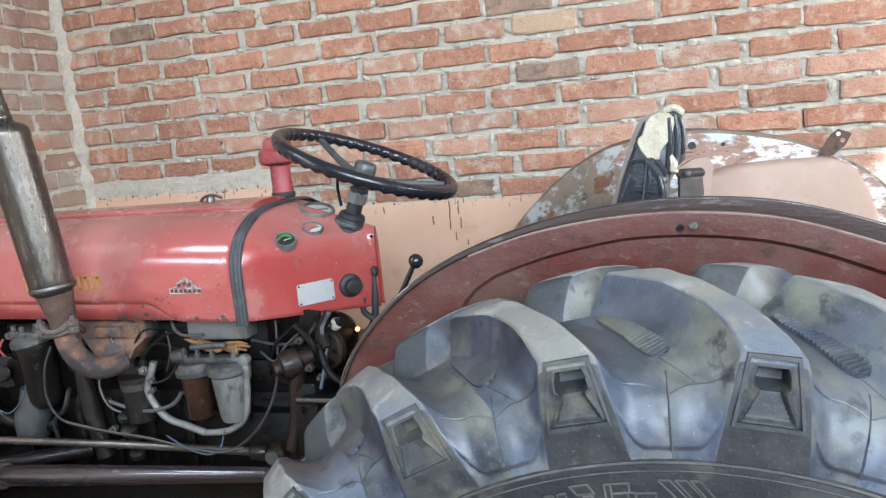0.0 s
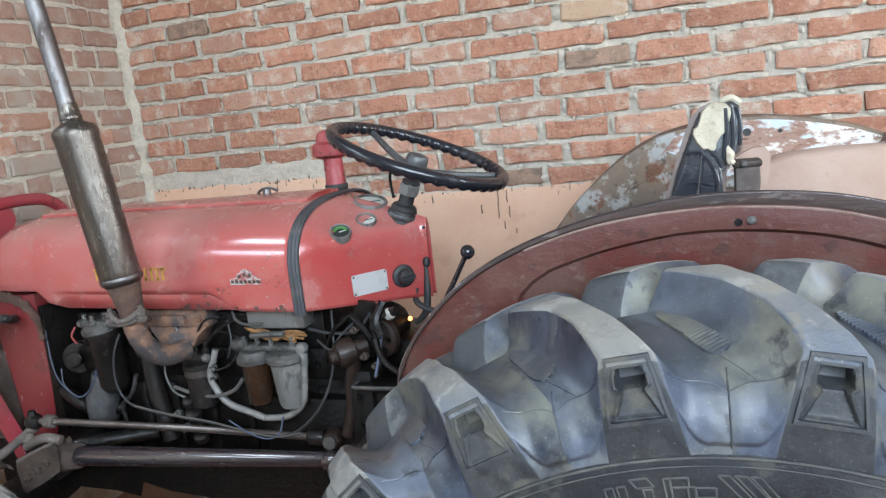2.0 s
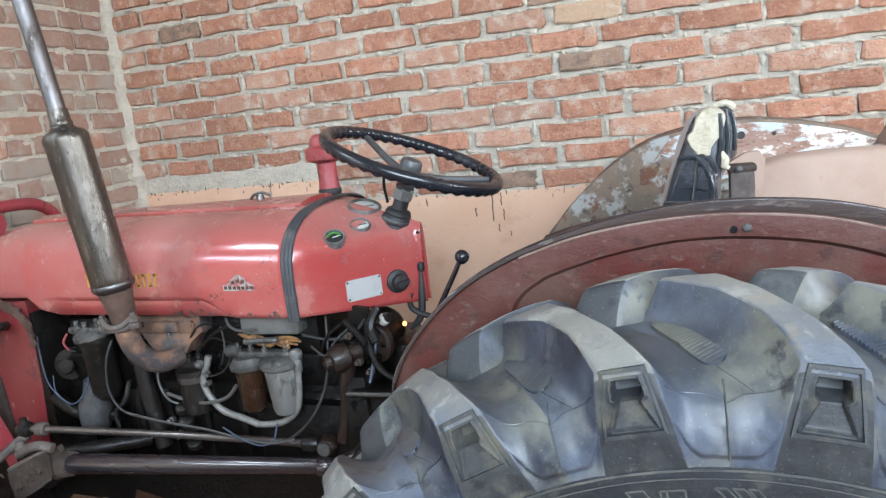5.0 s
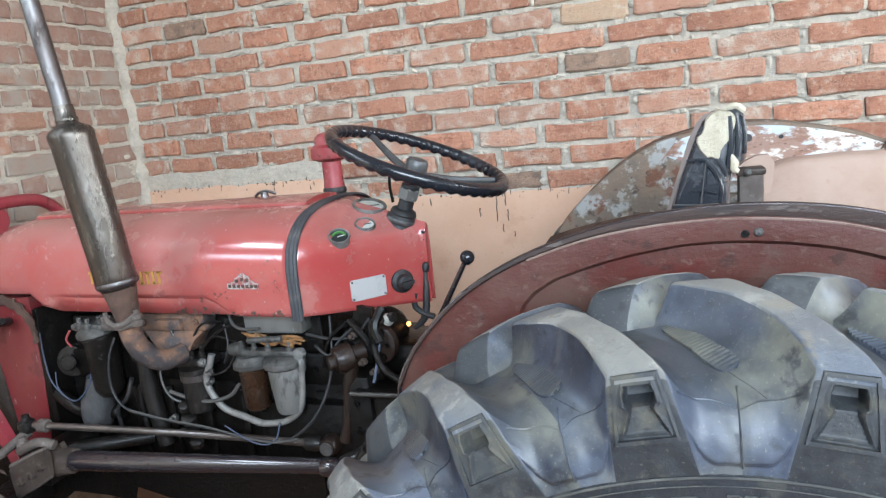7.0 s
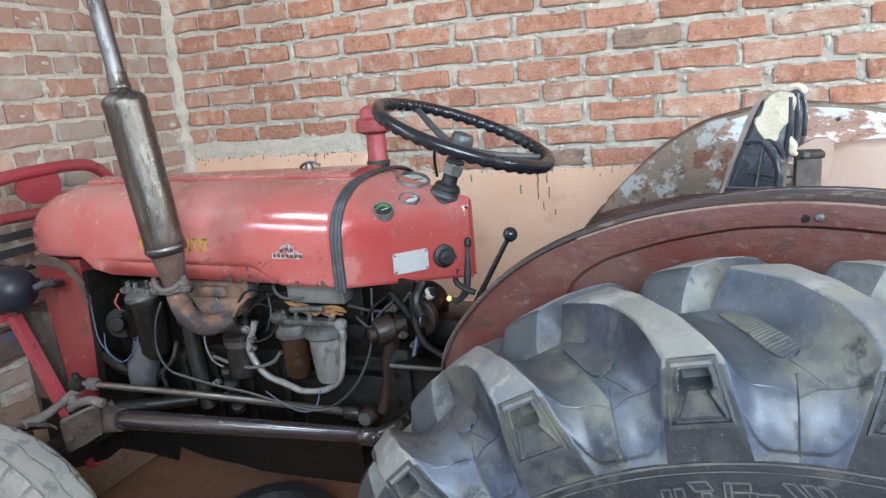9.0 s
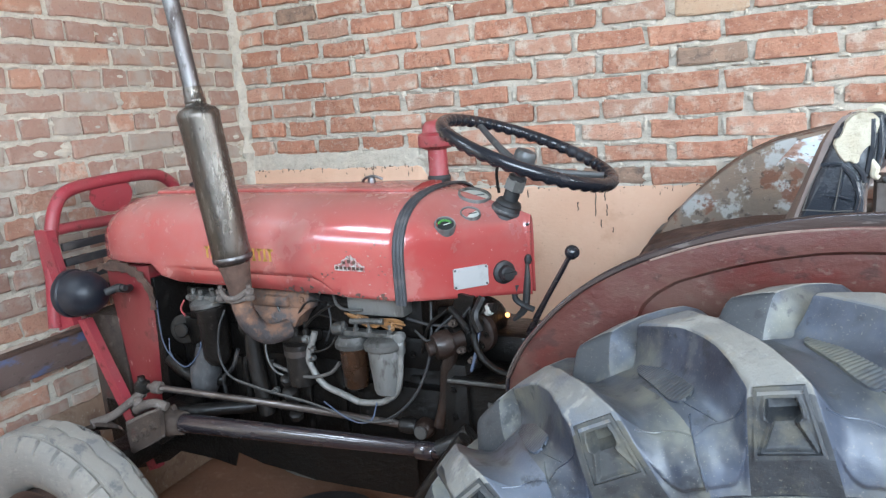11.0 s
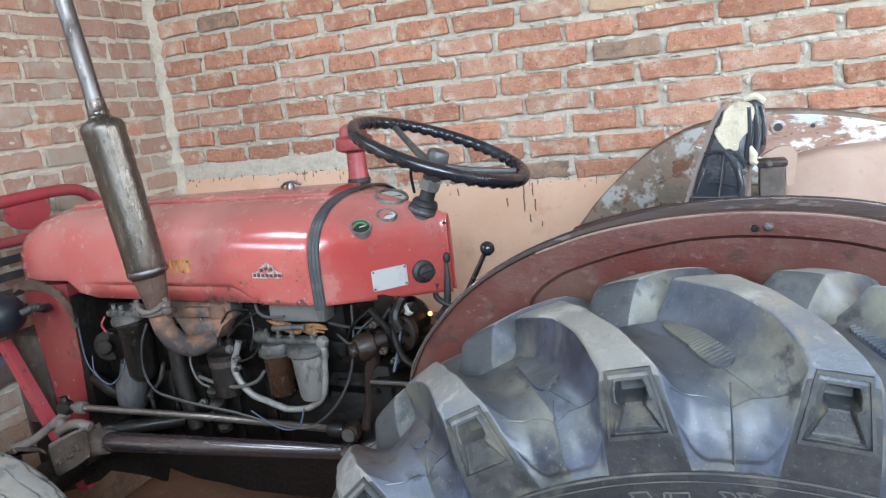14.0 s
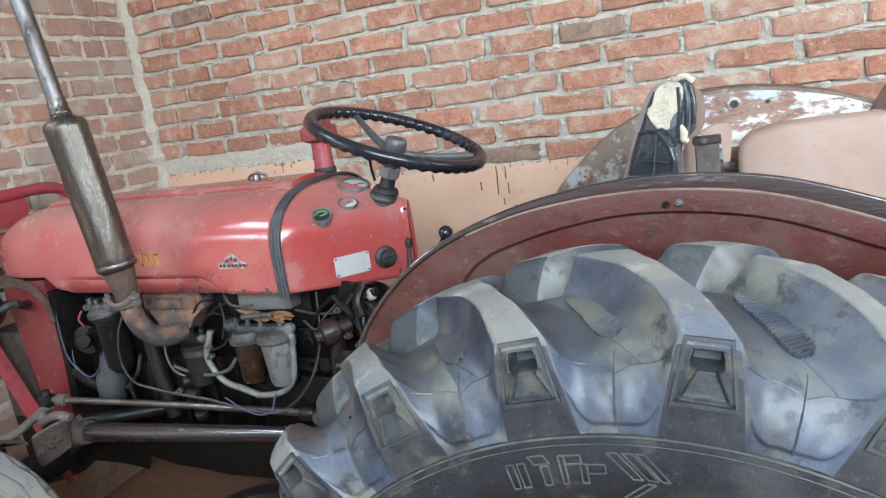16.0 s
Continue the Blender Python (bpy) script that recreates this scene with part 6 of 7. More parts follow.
top = tube([(-1.665, 1.228, 0.728), (-1.625, 1.226, 0.748), (-1.585, 1.228, 0.758), (-1.55, 1.236, 0.748)], 0.013, 10)
lathe([(0.016, 0), (0.018, 0.014), (0.012, 0.020), (0.010, 0.030), (0, 0.031)], (-1.655, 1.232, 0.735), (0, 0, 1), 8, top)
part("axle_cap", top, dusty_clamp, tractor, "dusty pale cap of the axle end")
part("arm_plate", slab([(-1.775, 1.135, 0.702), (-1.735, 1.150, 0.716), (-1.672, 1.165, 0.712), (-1.668, 1.175, 0.700), (-1.735, 1.190, 0.702), (-1.775, 1.175, 0.696)], (0, 0.004, -0.014)), mud_iron, tractor)
part("front_axle", box((-1.86, 1.16, 0.50), (-1.76, 1.95, 0.58), 0.015), greasy_shaded_iron, tractor, "greasy front axle beam")
part("axle_support", tube([(-1.60, 1.29, 0.70), (-1.50, 1.34, 0.70), (-1.40, 1.42, 0.69)], 0.020, 10), greasy_shaded_iron, tractor)
part("bolster", box((-1.88, 1.43, 0.52), (-1.60, 1.77, 0.66), 0.02), greasy_shaded_iron, tractor)
part("kingpin", lathe([(0.022, 0), (0.022, 0.20), (0.03, 0.205), (0.03, 0.235), (0, 0.24)], (-1.77, 1.145, 0.44), (0, 0, 1), 16), greasy_shaded_iron, tractor)
# Left end is drawn out so the sheet covers the wall behind.
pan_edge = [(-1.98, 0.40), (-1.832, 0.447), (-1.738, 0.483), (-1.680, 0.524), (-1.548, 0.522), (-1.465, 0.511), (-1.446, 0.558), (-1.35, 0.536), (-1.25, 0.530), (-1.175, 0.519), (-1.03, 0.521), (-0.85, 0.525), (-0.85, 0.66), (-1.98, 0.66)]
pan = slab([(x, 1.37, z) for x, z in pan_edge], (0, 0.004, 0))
part("torn_guard", pan, greasy_shaded_iron, tractor, "torn black sheet guard below the engine")


def front_wheel(centre):
    outline = [(0.028, 0.205), (0.062, 0.225), (0.076, 0.262), (0.080, 0.300), (0.075, 0.330), (0.066, 0.348), (0.058, 0.357), (0.050, 0.3625), (0.048, 0.354), (0.043, 0.354), (0.041, 0.362), (0.020, 0.364), (0.0, 0.364)]
    full = [(-s, r) for s, r in outline] + outline[-2::-1]
    rings = []
    for a in np.linspace(0, 360, 481):
        ring = []
        for s, r in full:
            notch = 0.014 if 0.045 < abs(s) < 0.072 and r > 0.335 and (a + (6 if s > 0 else 0)) % 12 < 1.2 else 0.0
            ring.append(wheel_point(centre, a, r - notch, s))
        rings.append(ring)
    wheel = part("front_wheel", lathe([(0.0, -0.075), (0.05, -0.075), (0.055, -0.03), (0.13, -0.01), (0.16, 0.0), (0.185, -0.035), (0.205, -0.062), (0.213, -0.066), (0.208, -0.056), (0.195, 0.0), (0.208, 0.056), (0.213, 0.066), (0.19, 0.05), (0.1, 0.03), (0.0, 0.03)], centre, (0, 1, 0), 40), rusty_iron, tractor, "rusty front wheel rim", origin=centre)
    tyre = part("tyre", loft(rings, closed=False, caps=False), front_rubber, wheel, "dust-grey ribbed front tyre", origin=centre)
    for s, r in ((-0.0205, 0.369), (0.0205, 0.369)):
        rings = []
        for a in np.linspace(0, 360, 241):
            wave = 0.0045 * (2 / math.pi) * math.asin(math.sin(radians(a * 20)))
            cut = 0.004 if a % 15 < 1.6 else 0.0
            rings.append([wheel_point(centre, a, r + h, s + wave + w) for w, h in ((-0.0195, -0.008), (-0.0180, 0.001 - cut), (0.0, 0.0028 - cut), (0.0180, 0.001 - cut), (0.0195, -0.008))])
        part("tread_rib", loft(rings, caps=False), front_rubber, tyre, origin=centre)
    return wheel


front_wheel(Vector((-1.795, 1.052, 0.371)))
front_wheel(Vector((-1.795, 2.136, 0.371)))

# ---- headlamp and front guard ----
lamp = part("headlamp", lathe([(r * 0.86, h * 0.86) for r, h in [(0.0, 0.0), (0.030, 0.004), (0.055, 0.020), (0.072, 0.050), (0.078, 0.085), (0.079, 0.115), (0.084, 0.120), (0.084, 0.138), (0.078, 0.146), (0.05, 0.155), (0.0, 0.158)]], (-1.815, 1.300, 1.043), (-1, -0.12, -0.02), 32), lamp_black, tractor, "round black headlamp shell")
part("lamp_bracket", tube([(-1.80, 1.30, 1.045), (-1.775, 1.325, 1.055), (-1.79, 1.36, 1.04), (-1.83, 1.41, 1.03)], 0.012, 10), black_dull, lamp)
part("lamp_nut", lathe([(0.013, 0), (0.013, 0.016), (0.009, 0.018), (0.009, 0.03)], (-1.762, 1.312, 1.058), (1, 0.1, 0.05), 8), black_dull, lamp)
GX = -2.125
guard = part("front_guard", tube([(GX, 1.345, 0.90), (GX, 1.365, 1.05), (GX, 1.391, 1.20), (GX, 1.428, 1.290), (GX, 1.490, 1.328), (GX, 1.643, 1.340), (GX, 1.80, 1.339), (GX, 1.875, 1.318), (GX, 1.922, 1.27), (GX, 1.938, 1.18), (GX, 1.94, 0.62)], 0.021, 14), red_guard, tractor, "red tubular guard in front of the radiator")
part("guard_bar", tube([(GX, 1.40, 1.207), (GX, 1.60, 1.203), (GX, 1.935, 1.194)], 0.018, 12), red_guard, guard)
disc = [(GX - 0.004, 1.635 + 0.085 * math.cos(a), 1.288 + 0.058 * math.sin(a)) for a in (math.pi * 2 * k / 20 for k in range(20))]
part("guard_plate", slab([(x, y, min(max(z, 1.225), 1.345)) for x, y, z in disc], (0.008, 0, 0)), red_guard, guard, "round red plate in the guard")
part("guard_post", slab([(-2.150, 1.352, 1.215), (-2.087, 1.352, 1.215), (-2.054, 1.352, 1.068), (-2.036, 1.352, 0.913), (-2.118, 1.352, 0.886), (-2.138, 1.352, 1.023)], (0, 0.012, 0)), red_guard, guard, "broad red guard post")
part("post_lip", slab([(-2.092, 1.345, 1.215), (-2.084, 1.345, 1.215), (-2.033, 1.345, 0.913), (-2.042, 1.345, 0.913)], (0, 0.03, 0)), red_guard, guard)
part("guard_strut", slab([(-2.034, 1.36, 0.924), (-2.000, 1.36, 0.930), (-1.795, 1.37, 0.445), (-1.835, 1.37, 0.430)], (0.0, 0.028, 0.0)), red_guard, guard)
for z in (1.155, 1.105, 1.05, 0.99):
    part("grille_slat", box((-2.085, 1.385, z - 0.013), (-2.07, 1.77, z + 0.013), 0.003), black_dull, guard)
for y in (1.94,):
    part("guard_foot", box((-2.13, y - 0.03, 0.52), (-1.84, y + 0.03, 0.58), 0.006), red_guard, guard)

# ---- seat ----
def drawn_in(x):
    """The backrest is narrow at its rear side."""
    return x if x < 0.03 else 0.03 + (x - 0.03) * 0.72


out = [(-0.066, 1.10), (-0.042, 1.20), (-0.012, 1.289), (0.004, 1.339), (0.025, 1.403), (0.042, 1.432), (0.060, 1.446), (0.085, 1.452), (0.120, 1.450), (0.128, 1.444), (0.134, 1.434), (0.136, 1.40), (0.130, 1.36), (0.108, 1.33), (0.108, 1.285), (0.102, 1.10)]
rings = [[Vector((x + dx, y, 1.10 + (z - 1.10) * sz - 0.003)) for x, z in ((drawn_in(x_), z_) for x_, z_ in out)] for y, dx, sz in ((1.312, 0.006, 0.97), (1.318, 0.0, 1.0), (1.40, 0.006, 0.985), (1.50, 0.016, 0.95), (1.60, 0.022, 0.91), (1.72, 0.022, 0.89), (1.80, 0.022, 0.87), (1.806, 0.024, 0.85))]
seat = part("seat", loft(rings), seat_brown, tractor, "torn driver's seat with a wrapped backrest")
out = [(-0.036, 1.20), (-0.006, 1.289), (0.008, 1.332), (0.020, 1.364), (0.031, 1.388), (0.044, 1.414), (0.057, 1.434), (0.084, 1.449), (0.120, 1.447), (0.137, 1.449), (0.151, 1.440), (0.158, 1.408), (0.156, 1.363), (0.137, 1.350), (0.119, 1.339), (0.115, 1.285), (0.112, 1.20)]
rings = []
for y, inset in ((1.395, 0.004), (1.335, 0.0), (1.312, 0.001), (1.304, 0.006), (1.299, 0.014)):
    mid_ = Vector((0.065, y, 1.34))
    ring = []
    for x, z in out:
        x = drawn_in(x)
        p = Vector((x, y, z))
        ring.append(p + (mid_ - p).normalized() * (inset + 0.003 * noise.noise((x * 40, y * 30, z * 40))))
    rings.append(ring)
cover = part("seat_cover", loft(rings), vinyl, tractor, "shiny black vinyl wrapping of the backrest")
out = [(0.055, 1.420), (0.060, 1.436), (0.070, 1.445), (0.084, 1.451), (0.104, 1.446), (0.114, 1.439), (0.115, 1.428), (0.111, 1.415), (0.104, 1.398), (0.094, 1.390), (0.086, 1.379), (0.084, 1.368), (0.079, 1.363), (0.069, 1.369), (0.060, 1.368), (0.053, 1.376), (0.047, 1.384), (0.041, 1.398), (0.043, 1.406), (0.051, 1.411)]
rings = []
for y, inset in ((1.340, 0.0), (1.298, 0.0), (1.293, 0.004)):
    rings.append([Vector((x + (0.08 - x) * inset * 12, y + 0.003 * noise.noise((x * 60, z * 60, 1)), z + (1.41 - z) * inset * 12)) for x, z in ((0.028 + (x_ - 0.03) * 0.88, z_) for x_, z_ in out)])
part("bare_foam", loft(rings), foam, seat, "bare yellowed foam showing through a tear")
part("foam_tip", tube([(0.089, 1.325, 1.450), (0.104, 1.318, 1.454), (0.118, 1.322, 1.444)], 0.006, 8), foam, seat)
part("foam_scrap", tube([(0.094, 1.294, 1.372), (0.099, 1.291, 1.358), (0.098, 1.292, 1.347), (0.105, 1.293, 1.342)], 0.006, 8, radii=[0.003, 0.007, 0.006, 0.004]), foam, seat)
for a, b, r in (((0.021, 1.300, 1.364), (0.060, 1.297, 1.364), 0.0035), ((0.062, 1.297, 1.362), (0.047, 1.297, 1.288), 0.003), ((0.063, 1.296, 1.362), (0.092, 1.296, 1.326), 0.005), ((0.092, 1.296, 1.326), (0.093, 1.297, 1.288), 0.004), ((0.030, 1.298, 1.312), (0.085, 1.296, 1.304), 0.0025), ((0.118, 1.297, 1.438), (0.112, 1.296, 1.350), 0.005), ((0.130, 1.298, 1.442), (0.131, 1.297, 1.366), 0.004), ((0.144, 1.300, 1.438), (0.149, 1.299, 1.372), 0.0035), ((0.084, 1.296, 1.366), (0.108, 1.295, 1.335), 0.004)):
    a, b = ((drawn_in(p[0]), p[1], p[2]) for p in (a, b))
    mid_ = (Vector(a) + Vector(b)) / 2 + Vector((0.003, -0.002, 0.002))
    part("fold", tube([a, mid_, b], r, 6), vinyl, cover)
for points in ([(-0.004, 1.3005, 1.286), (0.008, 1.299, 1.330), (0.021, 1.299, 1.364)], [(0.061, 1.2935, 1.360), (0.056, 1.2935, 1.33), (0.048, 1.2935, 1.290)], [(-0.004, 1.300, 1.288), (0.04, 1.2965, 1.286), (0.09, 1.2965, 1.287)]):
    part("piping", tube([(drawn_in(p[0]), p[1], p[2]) for p in points], 0.0012, 6), wire_grey, cover, "pale worn piping")
bracket = part("seat_bracket", box((0.113, 1.385, 1.08), (0.156, 1.425, 1.328), 0.006), dusty_clamp, tractor, "dusty brown upright behind the seat")
part("bracket_cap", box((0.109, 1.381, 1.322), (0.160, 1.429, 1.335), 0.004), mud_iron, bracket, "dark worn cap")
part("cap_bolt", lathe([(0.007, 0), (0.007, 0.003), (0.004, 0.005), (0, 0.0052)], (0.128, 1.3805, 1.329), (0, -1, 0), 8), grey_cast, bracket)
bar = slab([(x, 1.432, z) for x, z in ((0.118, 1.336), (0.128, 1.343), (0.148, 1.353), (0.170, 1.354), (0.180, 1.338), (0.178, 1.312), (0.174, 1.28), (0.162, 1.28), (0.160, 1.325))], (0, 0.02, 0))
part("seat_spring_bar", bar, dusty_tan, tractor, "pale bent plate behind the seat")
part("lift_cover", box((0.0, 1.36, 0.86), (0.24, 1.83, 1.09), 0.02), dusty_iron, tractor, "cast hydraulic lift cover")

# ---- loose things ----
plank = thing("timber_plank", (-2.336, 1.5, 0.706), "weathered timber plank with flaking blue paint by the wall", "plank")
part("board", box((-2.354, 1.20, 0.694), (-2.318, 2.10, 0.796), 0.003), blue_timber, plank)
part("edge_strip", box((-2.354, 1.18, 0.796), (-2.312, 2.10, 0.806), 0.002), rusty_iron, plank, "worn red strip along the top edge")
part("end_cleat", box((-2.318, 1.172, 0.684), (-2.290, 1.224, 0.788), 0.004), red_guard, plank, "short red painted end piece")
old = thing("spare_tyre", (-1.45, 1.72, 0.0), "old black tyre lying on the earth floor", "tyre")
part("casing", lathe([(0.13, 0.02), (0.15, 0.0), (0.21, -0.002), (0.235, 0.03), (0.235, 0.07), (0.21, 0.10), (0.15, 0.098), (0.13, 0.08), (0.15, 0.05)], (-1.45, 1.72, 0.0), (0, 0, 1), 32), black_dull, old)

# ---- bricks ----
COURSE, LOW = 0.0836, 1.165


def brick_mesh(name, length, high, deep, seed, rough):
    """A worn brick about its own middle, its face towards -y."""
    rnd = random.Random(seed)
    own = bmesh.new()
    across, upward = (-0.5, -0.465, -0.16, 0.17, 0.465, 0.5), (-0.5, -0.39, 0.39, 0.5)
    nx, nz = len(across) - 1, len(upward) - 1
    rows = []
    for j in range(nz + 1):
        row = []
        for i in range(nx + 1):
            x, z = across[i] * length, upward[j] * high
            edge = rnd.uniform(0.0008, 0.0065) if i in (0, nx) or j in (0, nz) else 0.0
            if i in (0, nx) and j in (0, nz):
                x, z = x * 0.98, z * 0.93
            x += rnd.uniform(-0.0045, 0.0045) * (1 if i in (0, nx) else 0.3)
            z += rnd.uniform(-0.0042, 0.0042) * (1 if j in (0, nz) else 0.6)
            row.append(own.verts.new((x, -deep / 2 + edge + rnd.uniform(-rough, rough), z)))
        rows.append(row)
    for j in range(nz):
        for i in range(nx):
            own.faces.new((rows[j][i], rows[j][i + 1], rows[j + 1][i + 1], rows[j + 1][i]))
    rim = [*rows[0], *(r[-1] for r in rows[1:]), *rows[-1][-2::-1], *(r[0] for r in rows[-2:0:-1])]
    back = [own.verts.new((v.co.x * 1.01, deep / 2, v.co.z * 1.01)) for v in rim]
    for i in range(len(rim)):
        j = (i + 1) % len(rim)
        own.faces.new((rim[j], rim[i], back[i], back[j]))
    bmesh.ops.recalc_face_normals(own, faces=own.faces)
    mesh = bpy.data.meshes.new(name)
    for face in own.faces:
        face.smooth = False
    own.to_mesh(mesh)
    own.free()
    return mesh


rnd = random.Random(4)
KINDS = [brick_red] * 6 + [brick_pale] * 3
LIMED = [brick_washed] * 9 + [brick_pale] * 3 + [brick_lime] * 4


def brick_set(length, high, paints, seed, rough=0.0018):
    made = []
    for k, paint in enumerate(paints):
        mesh = brick_mesh("brick", length, high, 0.08, seed + k, rough)
        mesh.materials.append(paint)
        made.append(mesh)
    return made


stretchers = brick_set(0.222, 0.0635, KINDS, 10)
limed_stretchers = brick_set(0.226, 0.066, LIMED, 40, 0.0014)
limed_headers = brick_set(0.108, 0.066, LIMED, 70, 0.0014)
special = {paint: brick_set(0.218, 0.066, [paint], 99)[0] for paint in (brick_dark, brick_ochre)}


def lay(mesh, at, turn, wall, scale=1.0):
    ob = new("brick", mesh)
    ob.matrix_basis = Matrix.Translation(at) @ Matrix.Rotation(turn + rnd.uniform(-0.012, 0.012), 4, "Z") @ Matrix.Rotation(rnd.uniform(-0.016, 0.016) + math.pi * (rnd.random() < 0.5), 4, "Y") @ Matrix.Diagonal((scale, 1, rnd.uniform(0.94, 1.06), 1))
    ob.parent = wall
    ob.matrix_parent_inverse = wall.matrix_basis.inverted()
    return ob


def joint(k, odd):
    """Where the head joints of the back wall stand."""
    k = k + 0.5 * odd
    return -2.185 + 0.229 * k + 0.0022 * k * k - 0.04 * odd


far_bricks = {}
for row in range(0, 23):
    odd = row % 2
    z = LOW + COURSE * row + 0.034
    for k in range(-1, 22):
        x0, x1 = joint(k, odd), joint(k + 1, odd)
        x0 = max(x0, LEFT - 0.01)
        x1 = min(x1, RIGHT)
        if x1 - x0 < 0.06:
            continue
        x = (x0 + x1) / 2 + rnd.uniform(-0.005, 0.005)
        if z < plaster_top(x) + (0.10 if x < -1.42 else 0.02):
            continue
        mesh = rnd.choice(stretchers)
        if row == 5 and k == 7:
            mesh = special[brick_dark]
        elif row == 7 and k == 7:
            mesh = special[brick_ochre]
        elif rnd.random() < 0.04 and row != 5:
            mesh = special[brick_dark]
        scale = (x1 - x0 - rnd.uniform(0.012, 0.040)) / 0.222
        at = (x, BACK + 0.0345 + rnd.uniform(-0.003, 0.004), z + rnd.uniform(-0.003, 0.003))
        if row < 14 and x < 1.35:
            lay(mesh, at, 0, wall_back, scale)
        else:
            far_bricks.setdefault(mesh, []).append((at, scale))


def far_mesh(name, placed, wall):
    """The bricks out of the way, joined."""
    verts, faces, slots, paints = [], [], [], []
    for mesh, spots in placed.items():
        paint = mesh.materials[0]
        if paint not in paints:
            paints.append(paint)
        co = [v.co for v in mesh.vertices]
        poly = [tuple(p.vertices) for p in mesh.polygons]
        for at, scale in spots:
            base = len(verts)
            turn = 0 if wall is wall_back else math.pi / 2
            m = Matrix.Translation(at) @ Matrix.Rotation(turn, 4, "Z") @ Matrix.Diagonal((scale, 1, 1, 1))
            verts += [tuple(m @ c) for c in co]
            faces += [tuple(base + i for i in p) for p in poly]
            slots += [paints.index(paint)] * len(poly)
    mesh = bpy.data.meshes.new(name)
    mesh.from_pydata(verts, [], faces)
    for paint in paints:
        mesh.materials.append(paint)
    mesh.polygons.foreach_set("material_index", slots)
    ob = new(name, mesh)
    ob.parent = wall
    ob.matrix_parent_inverse = wall.matrix_basis.inverted()
    tagged(ob, "upper brick courses out of reach", kind="stuff")


far_mesh("upper_bricks", far_bricks, wall_back)
far_bricks = {}
for row in range(-14, 23):
    z = LOW + COURSE * row + 0.034
    header = row % 2 == 0
    pitch = 0.121 if header else 0.242
    start = BACK + 0.02 - (0.06 if header else 0.0)
    for k in range(0, 24 if header else 12):
        y = start - pitch * (k + 0.5) + rnd.uniform(-0.005, 0.005)
        if y < (1.18 if z > 1.80 else 0.2) or y > BACK - 0.03 or z < 0.52:
            continue
        mesh = rnd.choice(limed_headers if header else limed_stretchers)
        at = (LEFT - 0.0385 + rnd.uniform(-0.004, 0.003), y, z + rnd.uniform(-0.003, 0.003))
        scale = rnd.uniform(0.95, 1.02)
        if y > 1.0 and 0.45 < z < 2.25:
            lay(mesh, at, math.pi / 2, wall_left, scale)
        else:
            far_bricks.setdefault(mesh, []).append((at, scale))
far_mesh("outer_bricks", far_bricks, wall_left)


def smear(verts, faces, middle, right, up_, out_, wide, high, proud=0.005):
    """A flat, ragged dab of mortar that laps over brick edges."""
    base, count = len(verts), 9
    verts.append(tuple(middle + out_ * rnd.uniform(0.0012, proud)))
    for i in range(count):
        a = 2 * math.pi * i / count
        k = rnd.uniform(0.65, 1.2)
        verts.append(tuple(middle + right * (wide * k * math.cos(a)) + up_ * (high * k * math.sin(a)) - out_ * 0.004))
    faces.extend((base, base + 1 + i, base + 1 + (i + 1) % count) for i in range(count))


def smears(name, wall, dabs, material=mortar, label="rough mortar smeared over the brick edges"):
    verts, faces = [], []
    for dab in dabs:
        smear(verts, faces, *dab)
    mesh = bpy.data.meshes.new(name)
    mesh.from_pydata(verts, [], faces)
    mesh.materials.append(material)
    ob = new(name, mesh)
    ob.parent = wall
    ob.matrix_parent_inverse = wall.matrix_basis.inverted()
    tagged(ob, label, kind="stuff")


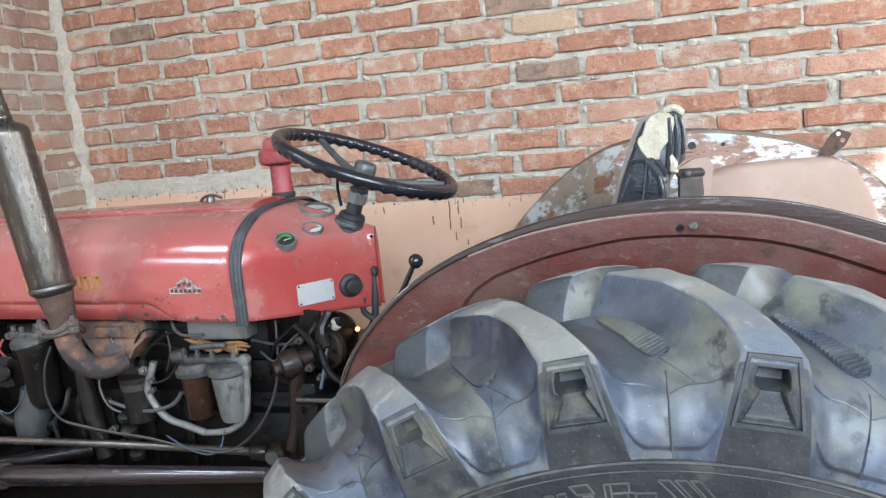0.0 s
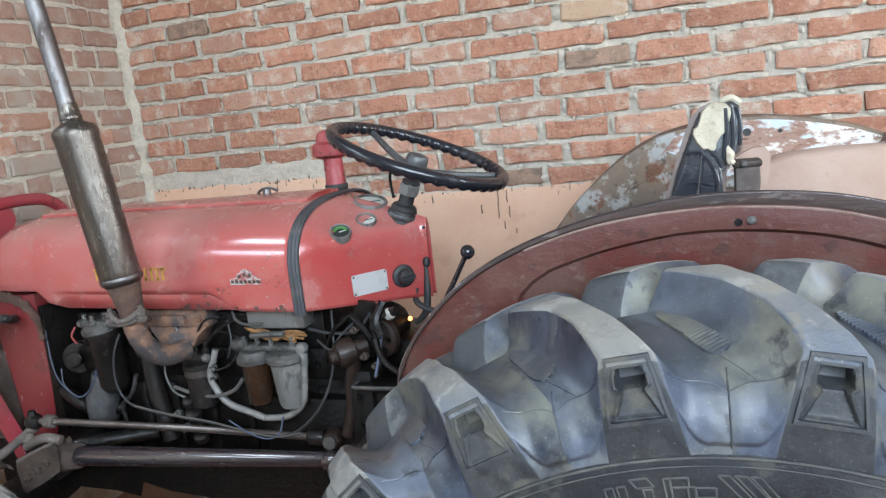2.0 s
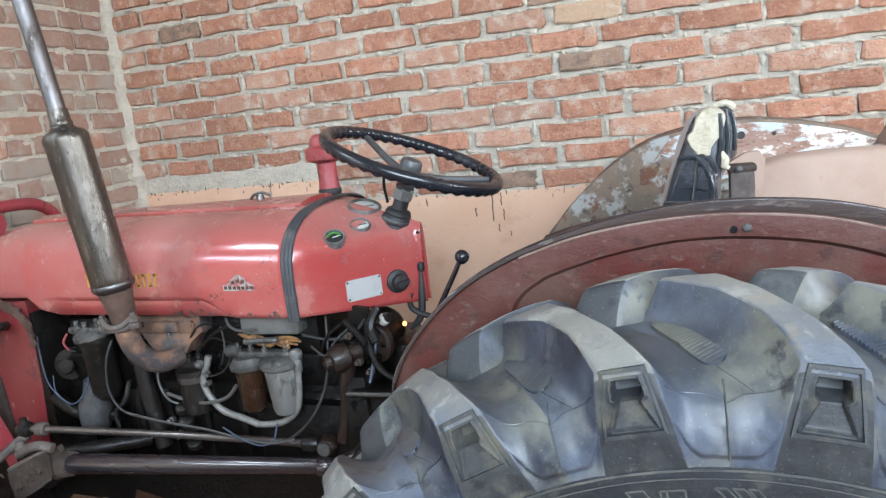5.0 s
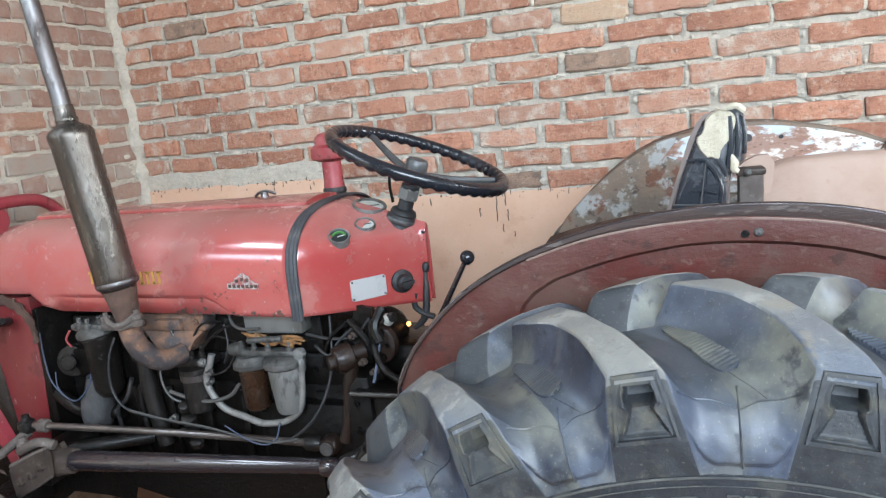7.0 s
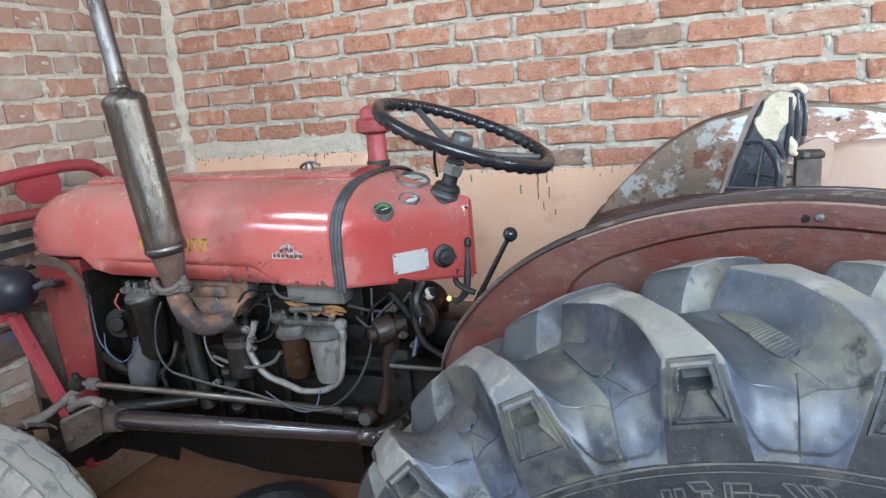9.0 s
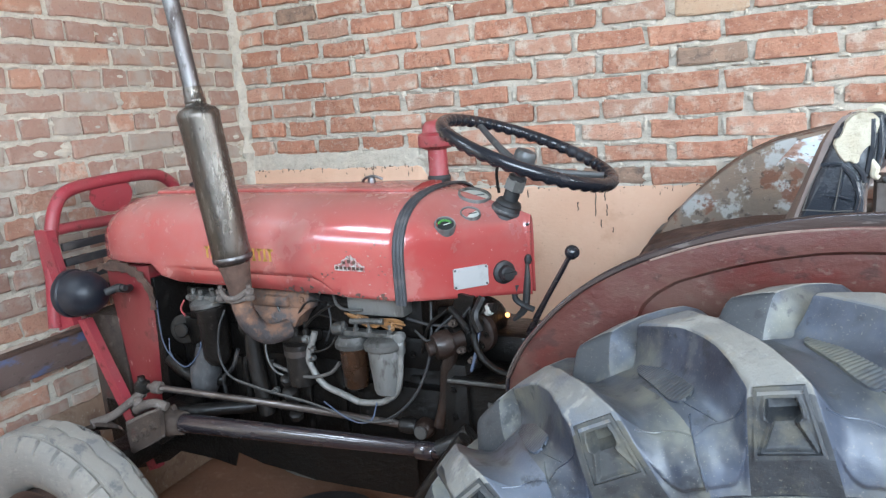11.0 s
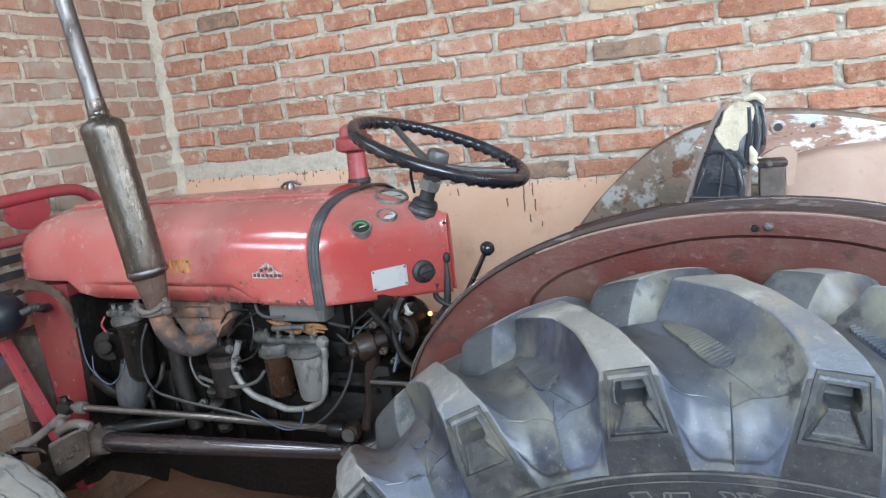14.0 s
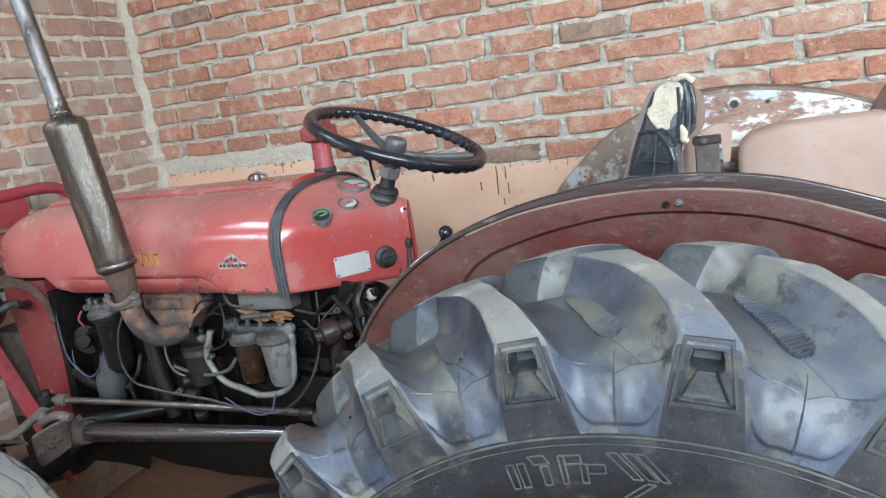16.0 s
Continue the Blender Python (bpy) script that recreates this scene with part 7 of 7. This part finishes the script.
X, Y, Z = Vector((1, 0, 0)), Vector((0, 1, 0)), Vector((0, 0, 1))
dabs = []
for row in range(0, 15):
    for i in range(100):
        x = rnd.uniform(LEFT, 1.5)
        z = LOW + COURSE * row - 0.012 + rnd.uniform(-0.007, 0.008)
        if z > plaster_top(x) + 0.01:
            dabs.append((Vector((x, BACK, z)), X, Z, -Y, rnd.uniform(0.006, 0.036), rnd.uniform(0.004, 0.013)))
    for k in range(0, 16):
        x = joint(k, row % 2) + rnd.uniform(-0.006, 0.006)
        z = LOW + COURSE * row + rnd.uniform(0.01, 0.06)
        if z > plaster_top(x) + 0.02 and rnd.random() < 0.85:
            dabs.append((Vector((x, BACK, z)), X, Z, -Y, rnd.uniform(0.008, 0.020), rnd.uniform(0.012, 0.034)))
for i in range(60):
    x = rnd.uniform(LEFT, -1.0) if i % 3 else rnd.uniform(-1.0, 1.3)
    dabs.append((Vector((x, BACK - 0.001, plaster_top(x) + rnd.uniform(0.015, 0.085 if x < -1.4 else 0.04))), X, Z, -Y, rnd.uniform(0.025, 0.075), rnd.uniform(0.012, 0.032)))
smears("mortar_smears", wall_back, dabs)
dabs = []
for i in range(170):
    x = rnd.uniform(LEFT, 1.4)
    tall = rnd.random() < 0.25
    dabs.append((Vector((x, BACK - 0.0115, plaster_top(x) + rnd.uniform(-0.035 if tall else -0.012, 0.004))), X, Z, -Y, rnd.uniform(0.001, 0.005) * (0.5 if tall else 1), rnd.uniform(0.008, 0.022) if tall else rnd.uniform(0.002, 0.006)))
smears("grime_spots", wall_back, dabs, grime, "dark grime along the ragged plaster edge")
dabs = []
for row in range(-7, 14):
    for i in range(24):
        dabs.append((Vector((LEFT, rnd.uniform(0.9, BACK - 0.02), LOW + COURSE * row - 0.014 + rnd.uniform(-0.006, 0.006))), Y, Z, X, rnd.uniform(0.015, 0.05), rnd.uniform(0.006, 0.016), 0.0022))
    for i in range(9):
        dabs.append((Vector((LEFT, rnd.uniform(0.9, BACK - 0.02), LOW + COURSE * row + rnd.uniform(0.0, 0.07))), Y, Z, X, rnd.uniform(0.015, 0.05), rnd.uniform(0.010, 0.03), 0.0022))
smears("mortar_smears", wall_left, dabs)
# Mortar pressed into the corner.
part("corner_fillet", tube([(LEFT - 0.008 + 0.006 * noise.noise((0, 3, z * 9)), BACK + 0.008 + 0.006 * noise.noise((7, 3, z * 8)), z) for z in np.linspace(1.2, 2.6, 57)], 0.02, 12, 2, radii=[0.040 + 0.022 * noise.noise((i * 0.41, 2, 5)) for i in range(57)]), mortar, wall_back, "mortar pressed into the wall corner")
